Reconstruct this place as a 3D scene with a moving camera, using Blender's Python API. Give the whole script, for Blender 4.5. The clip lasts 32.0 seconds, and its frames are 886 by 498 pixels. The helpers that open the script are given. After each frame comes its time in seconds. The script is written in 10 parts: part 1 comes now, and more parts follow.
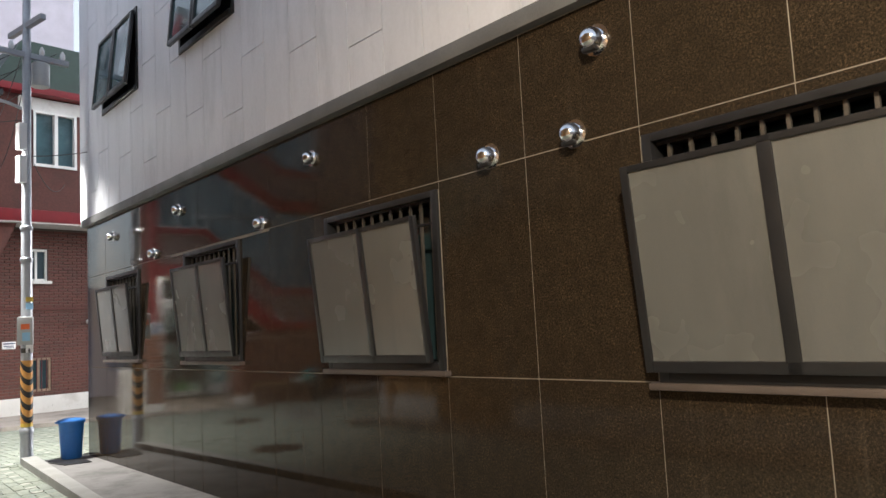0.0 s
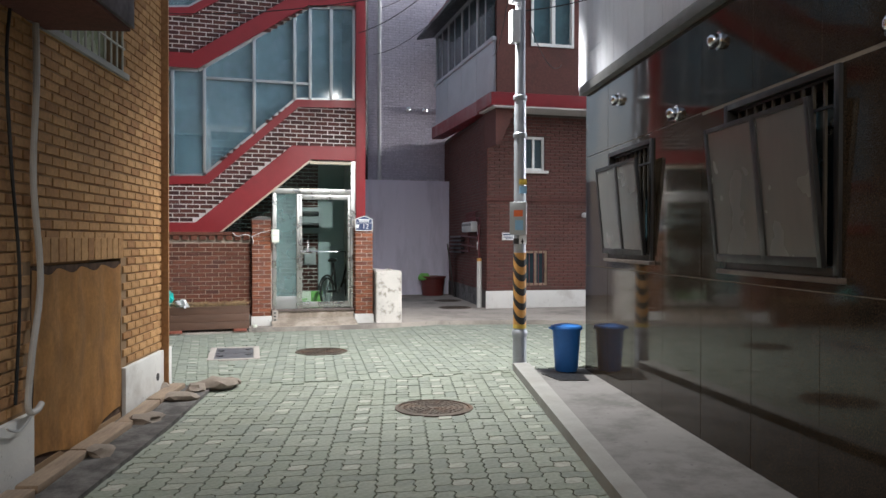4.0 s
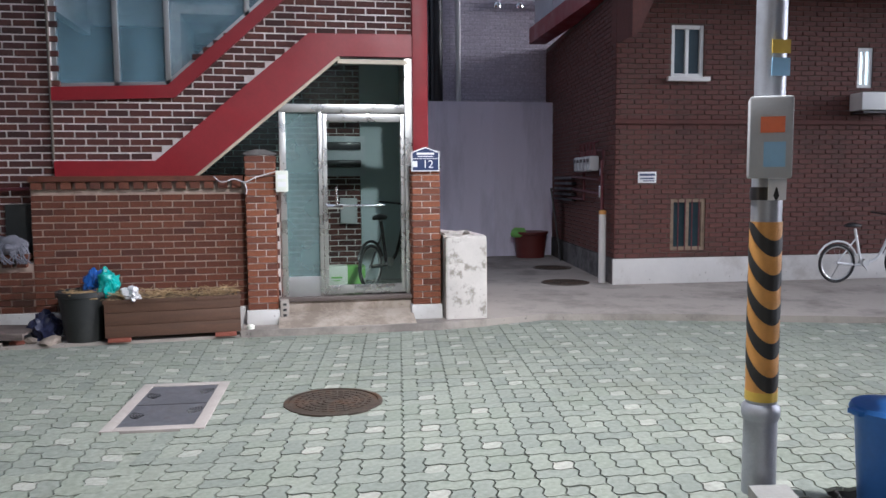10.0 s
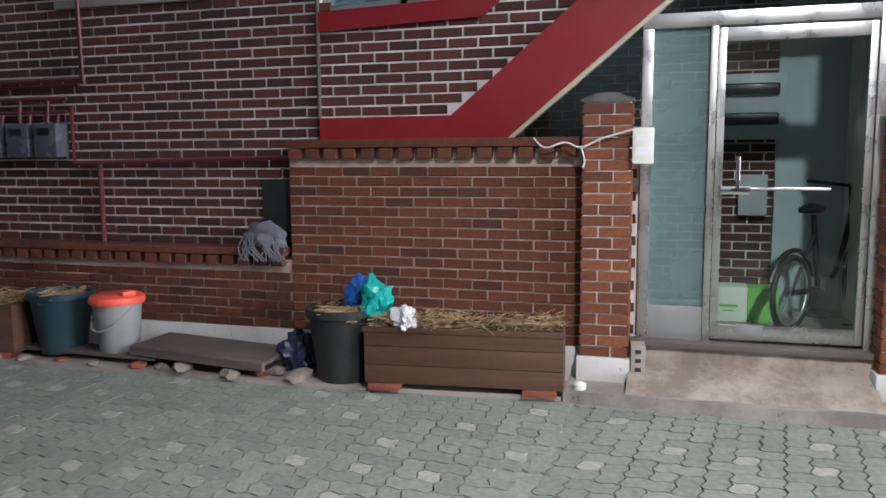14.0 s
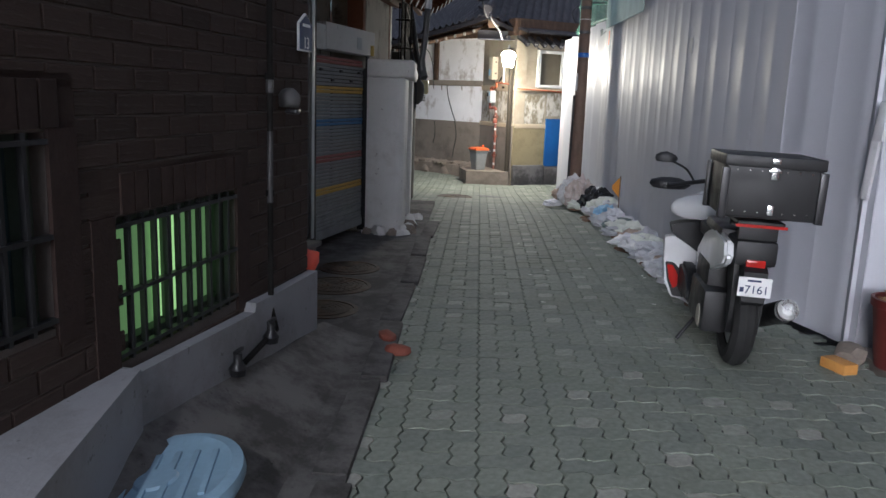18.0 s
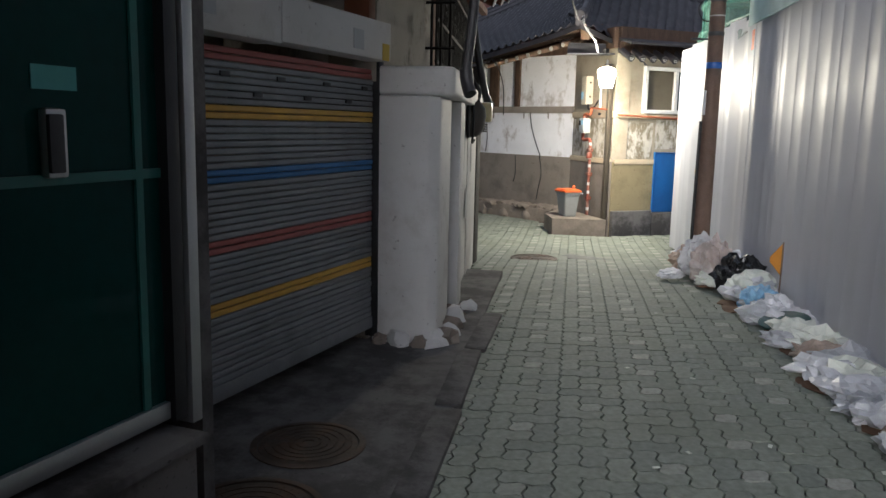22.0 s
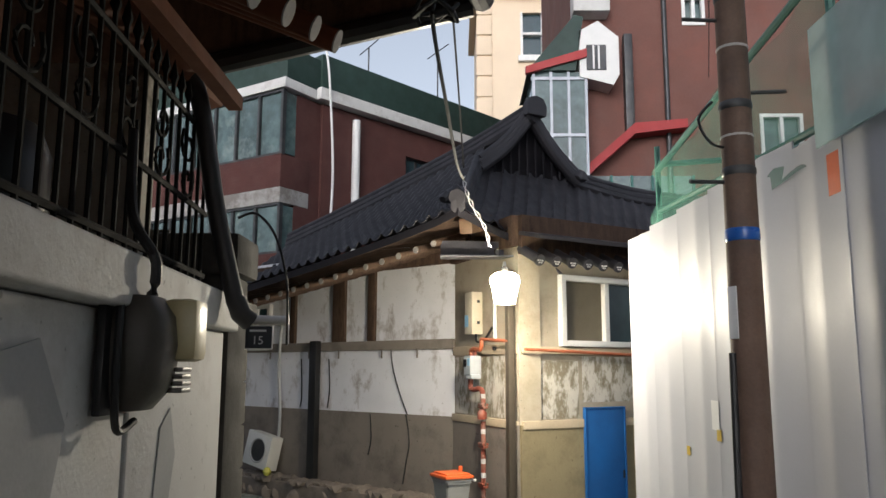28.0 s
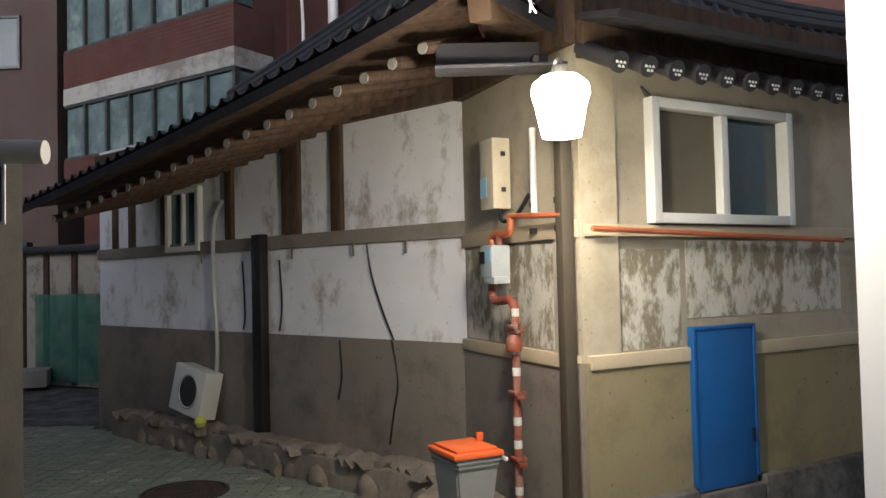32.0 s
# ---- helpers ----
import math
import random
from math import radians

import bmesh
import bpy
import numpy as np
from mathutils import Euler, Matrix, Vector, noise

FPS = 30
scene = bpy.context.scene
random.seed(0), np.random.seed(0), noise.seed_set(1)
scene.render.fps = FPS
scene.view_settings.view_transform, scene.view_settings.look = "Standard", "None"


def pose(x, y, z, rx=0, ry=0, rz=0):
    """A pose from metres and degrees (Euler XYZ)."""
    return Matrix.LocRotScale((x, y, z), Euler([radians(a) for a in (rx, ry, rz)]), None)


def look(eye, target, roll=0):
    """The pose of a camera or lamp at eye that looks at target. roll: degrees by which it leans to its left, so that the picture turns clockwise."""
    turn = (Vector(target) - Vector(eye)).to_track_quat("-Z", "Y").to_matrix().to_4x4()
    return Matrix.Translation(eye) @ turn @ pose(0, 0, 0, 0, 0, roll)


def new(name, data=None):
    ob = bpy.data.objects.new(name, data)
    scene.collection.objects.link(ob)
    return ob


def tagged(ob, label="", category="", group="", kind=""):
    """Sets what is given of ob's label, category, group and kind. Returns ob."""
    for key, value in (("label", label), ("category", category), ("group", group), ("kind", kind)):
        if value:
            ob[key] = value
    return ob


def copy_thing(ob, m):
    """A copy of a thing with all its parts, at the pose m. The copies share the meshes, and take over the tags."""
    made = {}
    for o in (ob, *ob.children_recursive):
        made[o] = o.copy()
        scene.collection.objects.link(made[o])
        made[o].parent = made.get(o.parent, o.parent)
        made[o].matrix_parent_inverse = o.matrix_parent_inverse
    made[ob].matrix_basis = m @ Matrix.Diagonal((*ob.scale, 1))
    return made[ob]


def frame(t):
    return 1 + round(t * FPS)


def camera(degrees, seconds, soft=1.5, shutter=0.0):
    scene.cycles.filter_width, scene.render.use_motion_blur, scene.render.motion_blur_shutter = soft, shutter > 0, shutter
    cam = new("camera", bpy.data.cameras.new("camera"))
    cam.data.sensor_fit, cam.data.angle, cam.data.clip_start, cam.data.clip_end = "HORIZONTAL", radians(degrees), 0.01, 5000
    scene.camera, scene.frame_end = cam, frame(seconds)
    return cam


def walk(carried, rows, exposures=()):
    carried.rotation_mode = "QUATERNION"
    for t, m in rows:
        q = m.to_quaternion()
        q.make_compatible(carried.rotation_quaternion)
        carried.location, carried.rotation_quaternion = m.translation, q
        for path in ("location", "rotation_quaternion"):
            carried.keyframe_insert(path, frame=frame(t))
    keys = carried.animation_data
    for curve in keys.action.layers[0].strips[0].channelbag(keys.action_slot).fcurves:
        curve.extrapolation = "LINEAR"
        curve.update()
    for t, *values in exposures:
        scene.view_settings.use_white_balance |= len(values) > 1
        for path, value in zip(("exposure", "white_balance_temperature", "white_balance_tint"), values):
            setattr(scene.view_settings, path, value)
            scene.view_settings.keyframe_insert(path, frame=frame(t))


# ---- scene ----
cam = camera(59.3, 32.0)
PATH = [
    (0, (-1.879, -15.242, 1.472), (-0.321, -14.003, 1.667), -3.0),
    (0.5, (-1.782, -14.861, 1.44), (-0.321, -13.509, 1.639), -2.5),
    (1, (-1.68, -14.527, 1.45), (-0.225, -13.168, 1.645), -2.6),
    (1.5, (-1.45, -14.252, 1.428), (-0.163, -12.73, 1.586), -2.4),
    (2, (-1.313, -13.979, 1.442), (-0.317, -12.247, 1.53), -1.6),
    (2.5, (-1.195, -13.686, 1.448), (-0.391, -11.857, 1.531), -0.8),
    (3, (-0.982, -13.378, 1.415), (-0.273, -11.509, 1.48), -0.4),
    (3.5, (-0.813, -13.088, 1.424), (-0.192, -11.187, 1.458), -0.3),
    (4, (-0.675, -12.724, 1.432), (-0.096, -10.81, 1.411), 0.1),
    (4.5, (-0.508, -12.338, 1.417), (0.074, -10.425, 1.351), 0.1),
    (6.5, (-0.064, -10.761, 1.435), (0.514, -8.848, 1.356), 0.7),
    (7, (0.027, -10.385, 1.456), (0.604, -8.472, 1.371), 0.5),
    (7.5, (0.169, -10.012, 1.489), (0.723, -8.093, 1.394), 0.1),
    (8, (0.293, -9.552, 1.478), (0.819, -7.626, 1.362), 0.0),
    (8.5, (0.401, -9.137, 1.503), (0.907, -7.206, 1.377), 0.2),
    (9, (0.45, -8.716, 1.486), (0.937, -6.781, 1.356), 0.3),
    (9.5, (0.472, -8.302, 1.489), (0.946, -6.363, 1.354), 0.2),
    (10, (0.546, -7.923, 1.5), (0.901, -5.963, 1.325), -0.4),
    (10.5, (0.58, -7.526, 1.467), (0.903, -5.561, 1.283), -0.5),
    (11, (0.683, -7.173, 1.464), (0.997, -5.207, 1.272), -0.3),
    (11.5, (0.673, -6.75, 1.464), (0.902, -4.772, 1.279), -0.6),
    (12, (0.621, -6.31, 1.433), (0.753, -4.322, 1.258), -0.2),
    (12.5, (0.637, -5.892, 1.413), (0.73, -3.903, 1.223), -0.6),
    (13, (0.599, -5.495, 1.408), (0.45, -3.509, 1.226), -1.2),
    (13.5, (0.586, -5.107, 1.425), (0.283, -3.14, 1.235), -1.4),
    (14, (0.531, -4.752, 1.458), (-0.031, -2.848, 1.219), -0.4),
    (14.5, (0.094, -4.494, 1.507), (-0.621, -2.646, 1.232), 1.9),
    (15, (-0.246, -4.237, 1.451), (-1.087, -2.441, 1.19), 3.3),
    (15.2, (-0.315, -4.124, 1.438), (-1.358, -2.439, 1.17), 4.1),
    (15.4, (-0.403, -4.014, 1.452), (-1.597, -2.434, 1.172), 4.5),
    (15.5, (-0.438, -3.955, 1.461), (-1.7, -2.429, 1.181), 4.6),
    (17.5, (-1.473, -2.878, 1.449), (-3.419, -2.61, 1.075), 3.2),
    (18, (-1.825, -2.728, 1.451), (-3.786, -2.807, 1.067), 2.1),
    (18.5, (-2.118, -2.655, 1.448), (-4.07, -2.917, 1.101), 1.9),
    (19, (-2.489, -2.642, 1.47), (-4.436, -2.935, 1.123), 1.6),
    (19.5, (-2.886, -2.607, 1.479), (-4.833, -2.917, 1.143), 1.3),
    (20, (-3.301, -2.69, 1.465), (-5.251, -2.99, 1.14), 1.5),
    (20.5, (-3.676, -2.683, 1.443), (-5.625, -2.997, 1.119), 1.0),
    (21, (-4.085, -2.672, 1.449), (-6.031, -2.995, 1.118), 1.3),
    (21.5, (-4.549, -2.674, 1.433), (-6.497, -2.992, 1.107), 1.0),
    (22, (-4.98, -2.656, 1.438), (-6.929, -2.976, 1.124), 1.3),
    (22.5, (-5.388, -2.626, 1.402), (-7.342, -2.941, 1.114), 1.4),
    (23, (-5.853, -2.62, 1.412), (-7.821, -2.84, 1.135), 1.5),
    (23.5, (-6.279, -2.624, 1.444), (-8.256, -2.847, 1.232), 1.7),
    (24, (-6.686, -2.654, 1.514), (-8.663, -2.886, 1.699), 1.7),
    (24.5, (-6.998, -2.608, 1.525), (-8.95, -2.832, 1.896), 1.1),
    (25, (-7.331, -2.637, 1.49), (-9.288, -2.848, 1.848), 0.5),
    (25.5, (-7.674, -2.666, 1.495), (-9.641, -2.751, 1.843), 0.2),
    (27.5, (-9.524, -2.634, 1.451), (-11.497, -2.685, 1.775), 0.3),
    (28, (-9.978, -2.672, 1.452), (-11.954, -2.707, 1.76), 0.2),
    (28.5, (-10.436, -2.682, 1.478), (-12.415, -2.709, 1.76), -0.0),
    (29, (-10.905, -2.741, 1.463), (-12.894, -2.746, 1.674), 0.1),
    (29.5, (-11.354, -2.725, 1.463), (-13.346, -2.724, 1.639), -0.6),
    (30, (-11.784, -2.734, 1.441), (-13.777, -2.714, 1.611), -0.8),
    (30.5, (-12.233, -2.741, 1.437), (-14.227, -2.72, 1.597), -0.9),
    (31, (-12.664, -2.701, 1.423), (-14.658, -2.703, 1.579), -0.5),
    (31.5, (-13.063, -2.697, 1.426), (-15.062, -2.722, 1.507), -0.6),
    (32, (-13.471, -2.693, 1.422), (-15.469, -2.749, 1.49), -1.3),
]
walk(cam, [(t, look(eye, target, roll)) for t, eye, target, roll in PATH],
     [(0, 1.85, 5900, 10), (1.5, 1.65, 5900, 10), (3, 1.25, 5800, 10), (4.5, 1.28, 5700, 10), (7, 1.15, 5500, 12), (9, 1.05, 5400, 15), (12.5, 0.9, 5550, 16), (14, 0.86, 5550, 15), (14.6, 0.95, 5450, 14), (15.5, 1.75, 4950, 17), (17.4, 1.15, 5350, 14), (18.4, 0.92, 5450, 14), (19.0, 1.15, 5500, 13), (20, 1.4, 5600, 12), (21, 1.2, 5600, 12), (23, 1.1, 5700, 12), (25, 0.9, 5900, 12), (28, 0.72, 5900, 12), (30, 0.42, 5900, 12), (32, 0.3, 5800, 12)])

# ---- world, sun and lamps ----
world = bpy.data.worlds.new("dusk_sky")
scene.world = world
world.use_nodes = True
_wn = world.node_tree.nodes
_sky = _wn.new("ShaderNodeTexSky")
_sky.sky_type = "NISHITA"
_sky.sun_disc = False
_sky.sun_elevation, _sky.sun_rotation = radians(9), radians(105)
_sky.air_density, _sky.dust_density, _sky.ozone_density = 1.0, 3.5, 1.5
_wn["Background"].inputs["Strength"].default_value = 0.15
_haze = _wn.new("ShaderNodeHueSaturation")
_haze.inputs["Saturation"].default_value = 0.28
world.node_tree.links.new(_sky.outputs[0], _haze.inputs["Color"])
world.node_tree.links.new(_haze.outputs[0], _wn["Background"].inputs["Color"])


def lamp(name, kind, place, power, color, size=0.1, target=None):
    data = bpy.data.lights.new(name, kind)
    data.energy, data.color = power, color
    if kind == "SUN":
        data.angle = size
    elif kind == "AREA":
        data.size = size
    else:
        data.shadow_soft_size = size
    ob = new(name, data)
    ob.matrix_world = look(place, target) if target else Matrix.Translation(place)
    return ob


sun = lamp("sun", "SUN", (30, -8, 6), 0.4, (1.0, 0.92, 0.82), radians(25), (0, 0, 0))
street_light = lamp("street_light", "SPOT", (2.02, -4.23, 4.62), 780, (1.0, 0.92, 0.78), 0.10, (2.05, -3.25, 0))
street_light.data.spot_size, street_light.data.spot_blend = radians(146), 0.8
start_light = lamp("start_light", "SPOT", (-2.45, -15.9, 4.42), 560, (1.0, 0.78, 0.50), 0.10, (-0.6, -15.6, 0))
start_light.data.spot_size, start_light.data.spot_blend = radians(160), 0.6
bulb_light = lamp("bulb_light", "POINT", (-16.90, -2.30, 2.10), 160, (1.0, 0.86, 0.62), 0.09)

# ---- materials ----


class Nodes:
    """A short way to write a node tree."""

    def __init__(self, name):
        self.mat = bpy.data.materials.new(name)
        self.mat.use_nodes = True
        self.tree = self.mat.node_tree
        self.bsdf = self.tree.nodes["Principled BSDF"]
        self.obj = self.add("ShaderNodeTexCoord").outputs["Object"]

    def add(self, kind):
        return self.tree.nodes.new(kind)

    def link(self, a, b):
        self.tree.links.new(a, b)

    def noise(self, scale, detail=4, rough=0.55, stretch=None):
        n = self.add("ShaderNodeTexNoise")
        n.inputs["Scale"].default_value, n.inputs["Detail"].default_value = scale, detail
        n.inputs["Roughness"].default_value = rough
        src = self.obj
        if stretch:
            m = self.add("ShaderNodeMapping")
            m.inputs["Scale"].default_value = stretch
            self.link(self.obj, m.inputs["Vector"])
            src = m.outputs[0]
        self.link(src, n.inputs["Vector"])
        return n.outputs["Fac"]

    def ramp(self, fac, stops):
        r = self.add("ShaderNodeValToRGB")
        while len(r.color_ramp.elements) < len(stops):
            r.color_ramp.elements.new(0.5)
        for e, (p, c) in zip(r.color_ramp.elements, stops):
            e.position, e.color = p, (*c, 1) if len(c) == 3 else c
        self.link(fac, r.inputs["Fac"])
        return r.outputs["Color"]

    def mix(self, fac, a, b, mode="MIX"):
        m = self.add("ShaderNodeMix")
        m.data_type, m.blend_type = "RGBA", mode
        for key, v in ((0, fac), (6, a), (7, b)):
            if isinstance(v, (int, float)):
                m.inputs[key].default_value = v
            elif isinstance(v, tuple):
                m.inputs[key].default_value = (*v, 1)
            else:
                self.link(v, m.inputs[key])
        return m.outputs[2]

    def piece(self):
        """A chance number for each piece, as an object or as an island."""
        a, b = self.add("ShaderNodeObjectInfo"), self.add("ShaderNodeNewGeometry")
        m = self.add("ShaderNodeMath")
        m.operation = "ADD"
        self.link(a.outputs["Random"], m.inputs[0])
        self.link(b.outputs["Random Per Island"], m.inputs[1])
        f = self.add("ShaderNodeMath")
        f.operation = "FRACT"
        self.link(m.outputs[0], f.inputs[0])
        return f.outputs[0]

    def bump(self, fac, strength=0.3, dist=0.01):
        b = self.add("ShaderNodeBump")
        b.inputs["Strength"].default_value, b.inputs["Distance"].default_value = strength, dist
        self.link(fac, b.inputs["Height"])
        self.link(b.outputs[0], self.bsdf.inputs["Normal"])

    def done(self, color=None, rough=0.6, metal=0.0, spec=0.5):
        b = self.bsdf
        for key, v in (("Base Color", color), ("Roughness", rough), ("Metallic", metal), ("Specular IOR Level", spec)):
            if v is None:
                continue
            if isinstance(v, (int, float)):
                b.inputs[key].default_value = v
            elif isinstance(v, tuple):
                b.inputs[key].default_value = (*v, 1)
            else:
                self.link(v, b.inputs[key])
        return self.mat


def surface(name, base, vary=0.25, scale=3.0, grain=60.0, rough=0.6, metal=0.0, bump=0.15, stain=None, stain_amount=0.5, spec=0.5, stretch=None):
    """Paint, plaster, plastic, metal: a base colour with broad and fine variation, stains and relief."""
    n = Nodes(name)
    lo = tuple(c * (1 - vary) for c in base)
    hi = tuple(min(1, c * (1 + vary * 0.6)) for c in base)
    col = n.ramp(n.noise(scale, 5, 0.6, stretch), [(0.3, lo), (0.7, hi)])
    fine = n.noise(grain, 3, 0.6)
    col = n.mix(0.25, col, n.ramp(fine, [(0.35, lo), (0.65, hi)]), "MIX")
    if stain:
        mask = n.ramp(n.noise(scale * 0.7 + 0.4, 7, 0.68, stretch), [(0.5, (0, 0, 0)), (0.68, (stain_amount,) * 3)])
        col = n.mix(mask, col, stain)
    r = n.ramp(n.noise(scale * 2.3, 3), [(0.3, (max(0, rough - 0.1),) * 3), (0.7, (min(1, rough + 0.1),) * 3)])
    if bump:
        n.bump(fine, bump, 0.004)
    return n.done(col, r, metal, spec)


def stained(name, base, stain, amount=0.8, scale=2.0, lo=0.46, hi=0.60, rough=0.85, stretch=None):
    """Old plaster with blotches and run marks of a shape of their own."""
    n = Nodes(name)
    col = n.ramp(n.noise(scale * 0.6, 5, 0.6), [(0.3, tuple(c * 0.82 for c in base)), (0.7, base)])
    mask = n.ramp(n.noise(scale, 8, 0.72, stretch), [(lo, (0, 0, 0)), (hi, (amount,) * 3)])
    col = n.mix(mask, col, stain)
    spots = n.ramp(n.noise(scale * 14, 3, 0.6), [(0.66, (0, 0, 0)), (0.72, (0.6,) * 3)])
    col = n.mix(spots, col, tuple(c * 0.5 for c in stain))
    n.bump(n.noise(45, 5, 0.65), 0.45, 0.006)
    return n.done(col, rough, 0, 0.3)


def brick_mat(name, tones, rough=0.8, dirt=(0.03, 0.025, 0.02)):
    n = Nodes(name)
    k = len(tones) - 1
    col = n.ramp(n.piece(), [(i / k, c) for i, c in enumerate(tones)])
    col = n.mix(0.5, col, n.ramp(n.noise(28, 4), [(0.3, (0.35,) * 3), (0.7, (1.0,) * 3)]), "MULTIPLY")
    col = n.mix(n.ramp(n.noise(1.3, 6, 0.65), [(0.5, (0, 0, 0)), (0.75, (0.55,) * 3)]), col, dirt)
    n.bump(n.noise(90, 4), 0.5, 0.004)
    return n.done(col, rough, 0, 0.3)


def glass_mat(name, tint, rough=0.03, alpha_mix=0.35):
    """Window glass: a clear pane with some of its own tint."""
    n = Nodes(name)
    g = n.add("ShaderNodeBsdfTransparent")
    g.inputs["Color"].default_value = (*tint, 1)
    m = n.add("ShaderNodeMixShader")
    fr = n.add("ShaderNodeFresnel")
    fr.inputs["IOR"].default_value = 1.5
    gl = n.add("ShaderNodeBsdfGlossy")
    gl.inputs["Roughness"].default_value = rough
    n.link(fr.outputs[0], m.inputs[0])
    n.link(g.outputs[0], m.inputs[1])
    n.link(gl.outputs[0], m.inputs[2])
    out = next(o for o in n.tree.nodes if o.type == "OUTPUT_MATERIAL")
    n.link(m.outputs[0], out.inputs["Surface"])
    return n.mat


def sheer_mat(name, color, cover, rough=0.8):
    """Net, sheet or glass: partly see-through, partly a colour that can hold a reflection."""
    n = Nodes(name)
    clear = n.add("ShaderNodeBsdfTransparent")
    m = n.add("ShaderNodeMixShader")
    n.done(n.ramp(n.noise(2.5, 4), [(0.3, tuple(c * 0.8 for c in color)), (0.7, color)]), rough)
    fac = n.ramp(n.noise(3.0, 3), [(0.3, (cover - 0.1,) * 3), (0.7, (cover + 0.1,) * 3)])
    n.link(fac, m.inputs[0])
    n.link(clear.outputs[0], m.inputs[1])
    n.link(n.bsdf.outputs[0], m.inputs[2])
    out = next(o for o in n.tree.nodes if o.type == "OUTPUT_MATERIAL")
    n.link(m.outputs[0], out.inputs["Surface"])
    return n.mat


def glow_mat(name, color, strength):
    n = Nodes(name)
    n.bsdf.inputs["Emission Color"].default_value = (*color, 1)
    n.bsdf.inputs["Emission Strength"].default_value = strength
    return n.done(color, 0.4)


def granite_mat():
    n = Nodes("polished_granite")
    sp = n.ramp(n.noise(95, 6, 0.85), [(0.36, (0.007, 0.006, 0.005)), (0.50, (0.030, 0.023, 0.015)), (0.60, (0.085, 0.058, 0.035)), (0.72, (0.19, 0.135, 0.085))])
    blot = n.ramp(n.noise(9, 5, 0.7), [(0.35, (0.0,) * 3), (0.65, (0.55,) * 3)])
    col = n.mix(blot, sp, (0.016, 0.012, 0.009))
    col = n.mix(n.ramp(n.noise(1.1, 4), [(0.35, (0.0,) * 3), (0.7, (0.30,) * 3)]), col, (0.018, 0.014, 0.010))
    drip = n.ramp(n.noise(1.0, 6, 0.7, (7, 7, 0.5)), [(0.60, (0, 0, 0)), (0.74, (0.16,) * 3)])
    col = n.mix(drip, col, (0.16, 0.13, 0.10))
    return n.done(col, n.ramp(n.noise(3, 4), [(0.3, (0.04,) * 3), (0.75, (0.11,) * 3)]), 0, 0.34)


M = {}
M["granite"] = granite_mat()
M["granite_joint"] = surface("granite_joint", (0.28, 0.25, 0.21), rough=0.7)
M["cladding"] = surface("cladding", (0.72, 0.73, 0.79), 0.10, 0.8, 30, 0.55, 0.0, 0.03, (0.38, 0.40, 0.44), 0.4, stretch=(2.5, 2.5, 0.6))
M["ledge_stone"] = surface("ledge_stone", (0.13, 0.13, 0.13), 0.3, 2, 90, 0.5)
M["black_metal"] = surface("black_metal", (0.018, 0.018, 0.020), 0.3, 5, 60, 0.38)
M["screen"] = surface("screen", (0.125, 0.127, 0.122), 0.22, 0.9, 260, 0.24, 0, 0.03, (0.16, 0.158, 0.15), 0.5, stretch=(2.0, 2.0, 0.5))
M["chrome"] = surface("chrome", (0.82, 0.82, 0.84), 0.06, 4, 60, 0.13, 1.0, 0)
M["steel"] = surface("steel", (0.62, 0.62, 0.60), 0.12, 3, 90, 0.30, 0.95, 0.02)
M["alu"] = surface("alu", (0.55, 0.56, 0.56), 0.12, 3, 90, 0.38, 0.8, 0.02)
M["concrete"] = stained("concrete", (0.36, 0.325, 0.29), (0.13, 0.115, 0.105), 0.75, 0.9, 0.48, 0.64)
M["apron_concrete"] = stained("apron_concrete", (0.23, 0.22, 0.215), (0.10, 0.095, 0.09), 0.7, 1.6, 0.46, 0.62)
M["brown_concrete"] = stained("brown_concrete", (0.40, 0.345, 0.29), (0.17, 0.135, 0.105), 0.75, 2.6, 0.46, 0.62)
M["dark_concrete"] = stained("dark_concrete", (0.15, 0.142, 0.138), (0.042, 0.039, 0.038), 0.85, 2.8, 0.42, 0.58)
M["drain_frame"] = surface("drain_frame", (0.40, 0.36, 0.33), 0.2, 3, 60, 0.85, 0, 0.4, (0.30, 0.27, 0.24), 0.5)
M["kerb"] = surface("kerb", (0.30, 0.295, 0.28), 0.2, 2, 60, 0.8, 0, 0.35, (0.2, 0.19, 0.17), 0.5)
M["mortar"] = surface("mortar", (0.76, 0.71, 0.69), 0.2, 3, 70, 0.9, 0, 0.4, (0.26, 0.22, 0.2), 0.5)
M["dark_mortar"] = surface("dark_mortar", (0.10, 0.085, 0.07), 0.25, 3, 70, 0.9, 0, 0.4)
M["plum_brick"] = brick_mat("plum_brick", [(0.055, 0.026, 0.024), (0.09, 0.035, 0.03), (0.12, 0.045, 0.034), (0.075, 0.03, 0.03)])
M["wall_brick"] = brick_mat("wall_brick", [(0.11, 0.038, 0.023), (0.165, 0.057, 0.032), (0.135, 0.046, 0.027), (0.085, 0.032, 0.022)])
M["pillar_brick"] = brick_mat("pillar_brick", [(0.16, 0.055, 0.03), (0.27, 0.095, 0.045), (0.20, 0.07, 0.035), (0.12, 0.042, 0.026)])
M["tan_brick"] = brick_mat("tan_brick", [(0.42, 0.23, 0.095), (0.52, 0.30, 0.13), (0.46, 0.255, 0.105), (0.34, 0.17, 0.07)], dirt=(0.17, 0.09, 0.045))
M["red_house_brick"] = brick_mat("red_house_brick", [(0.105, 0.040, 0.034), (0.135, 0.05, 0.04), (0.12, 0.045, 0.038)])
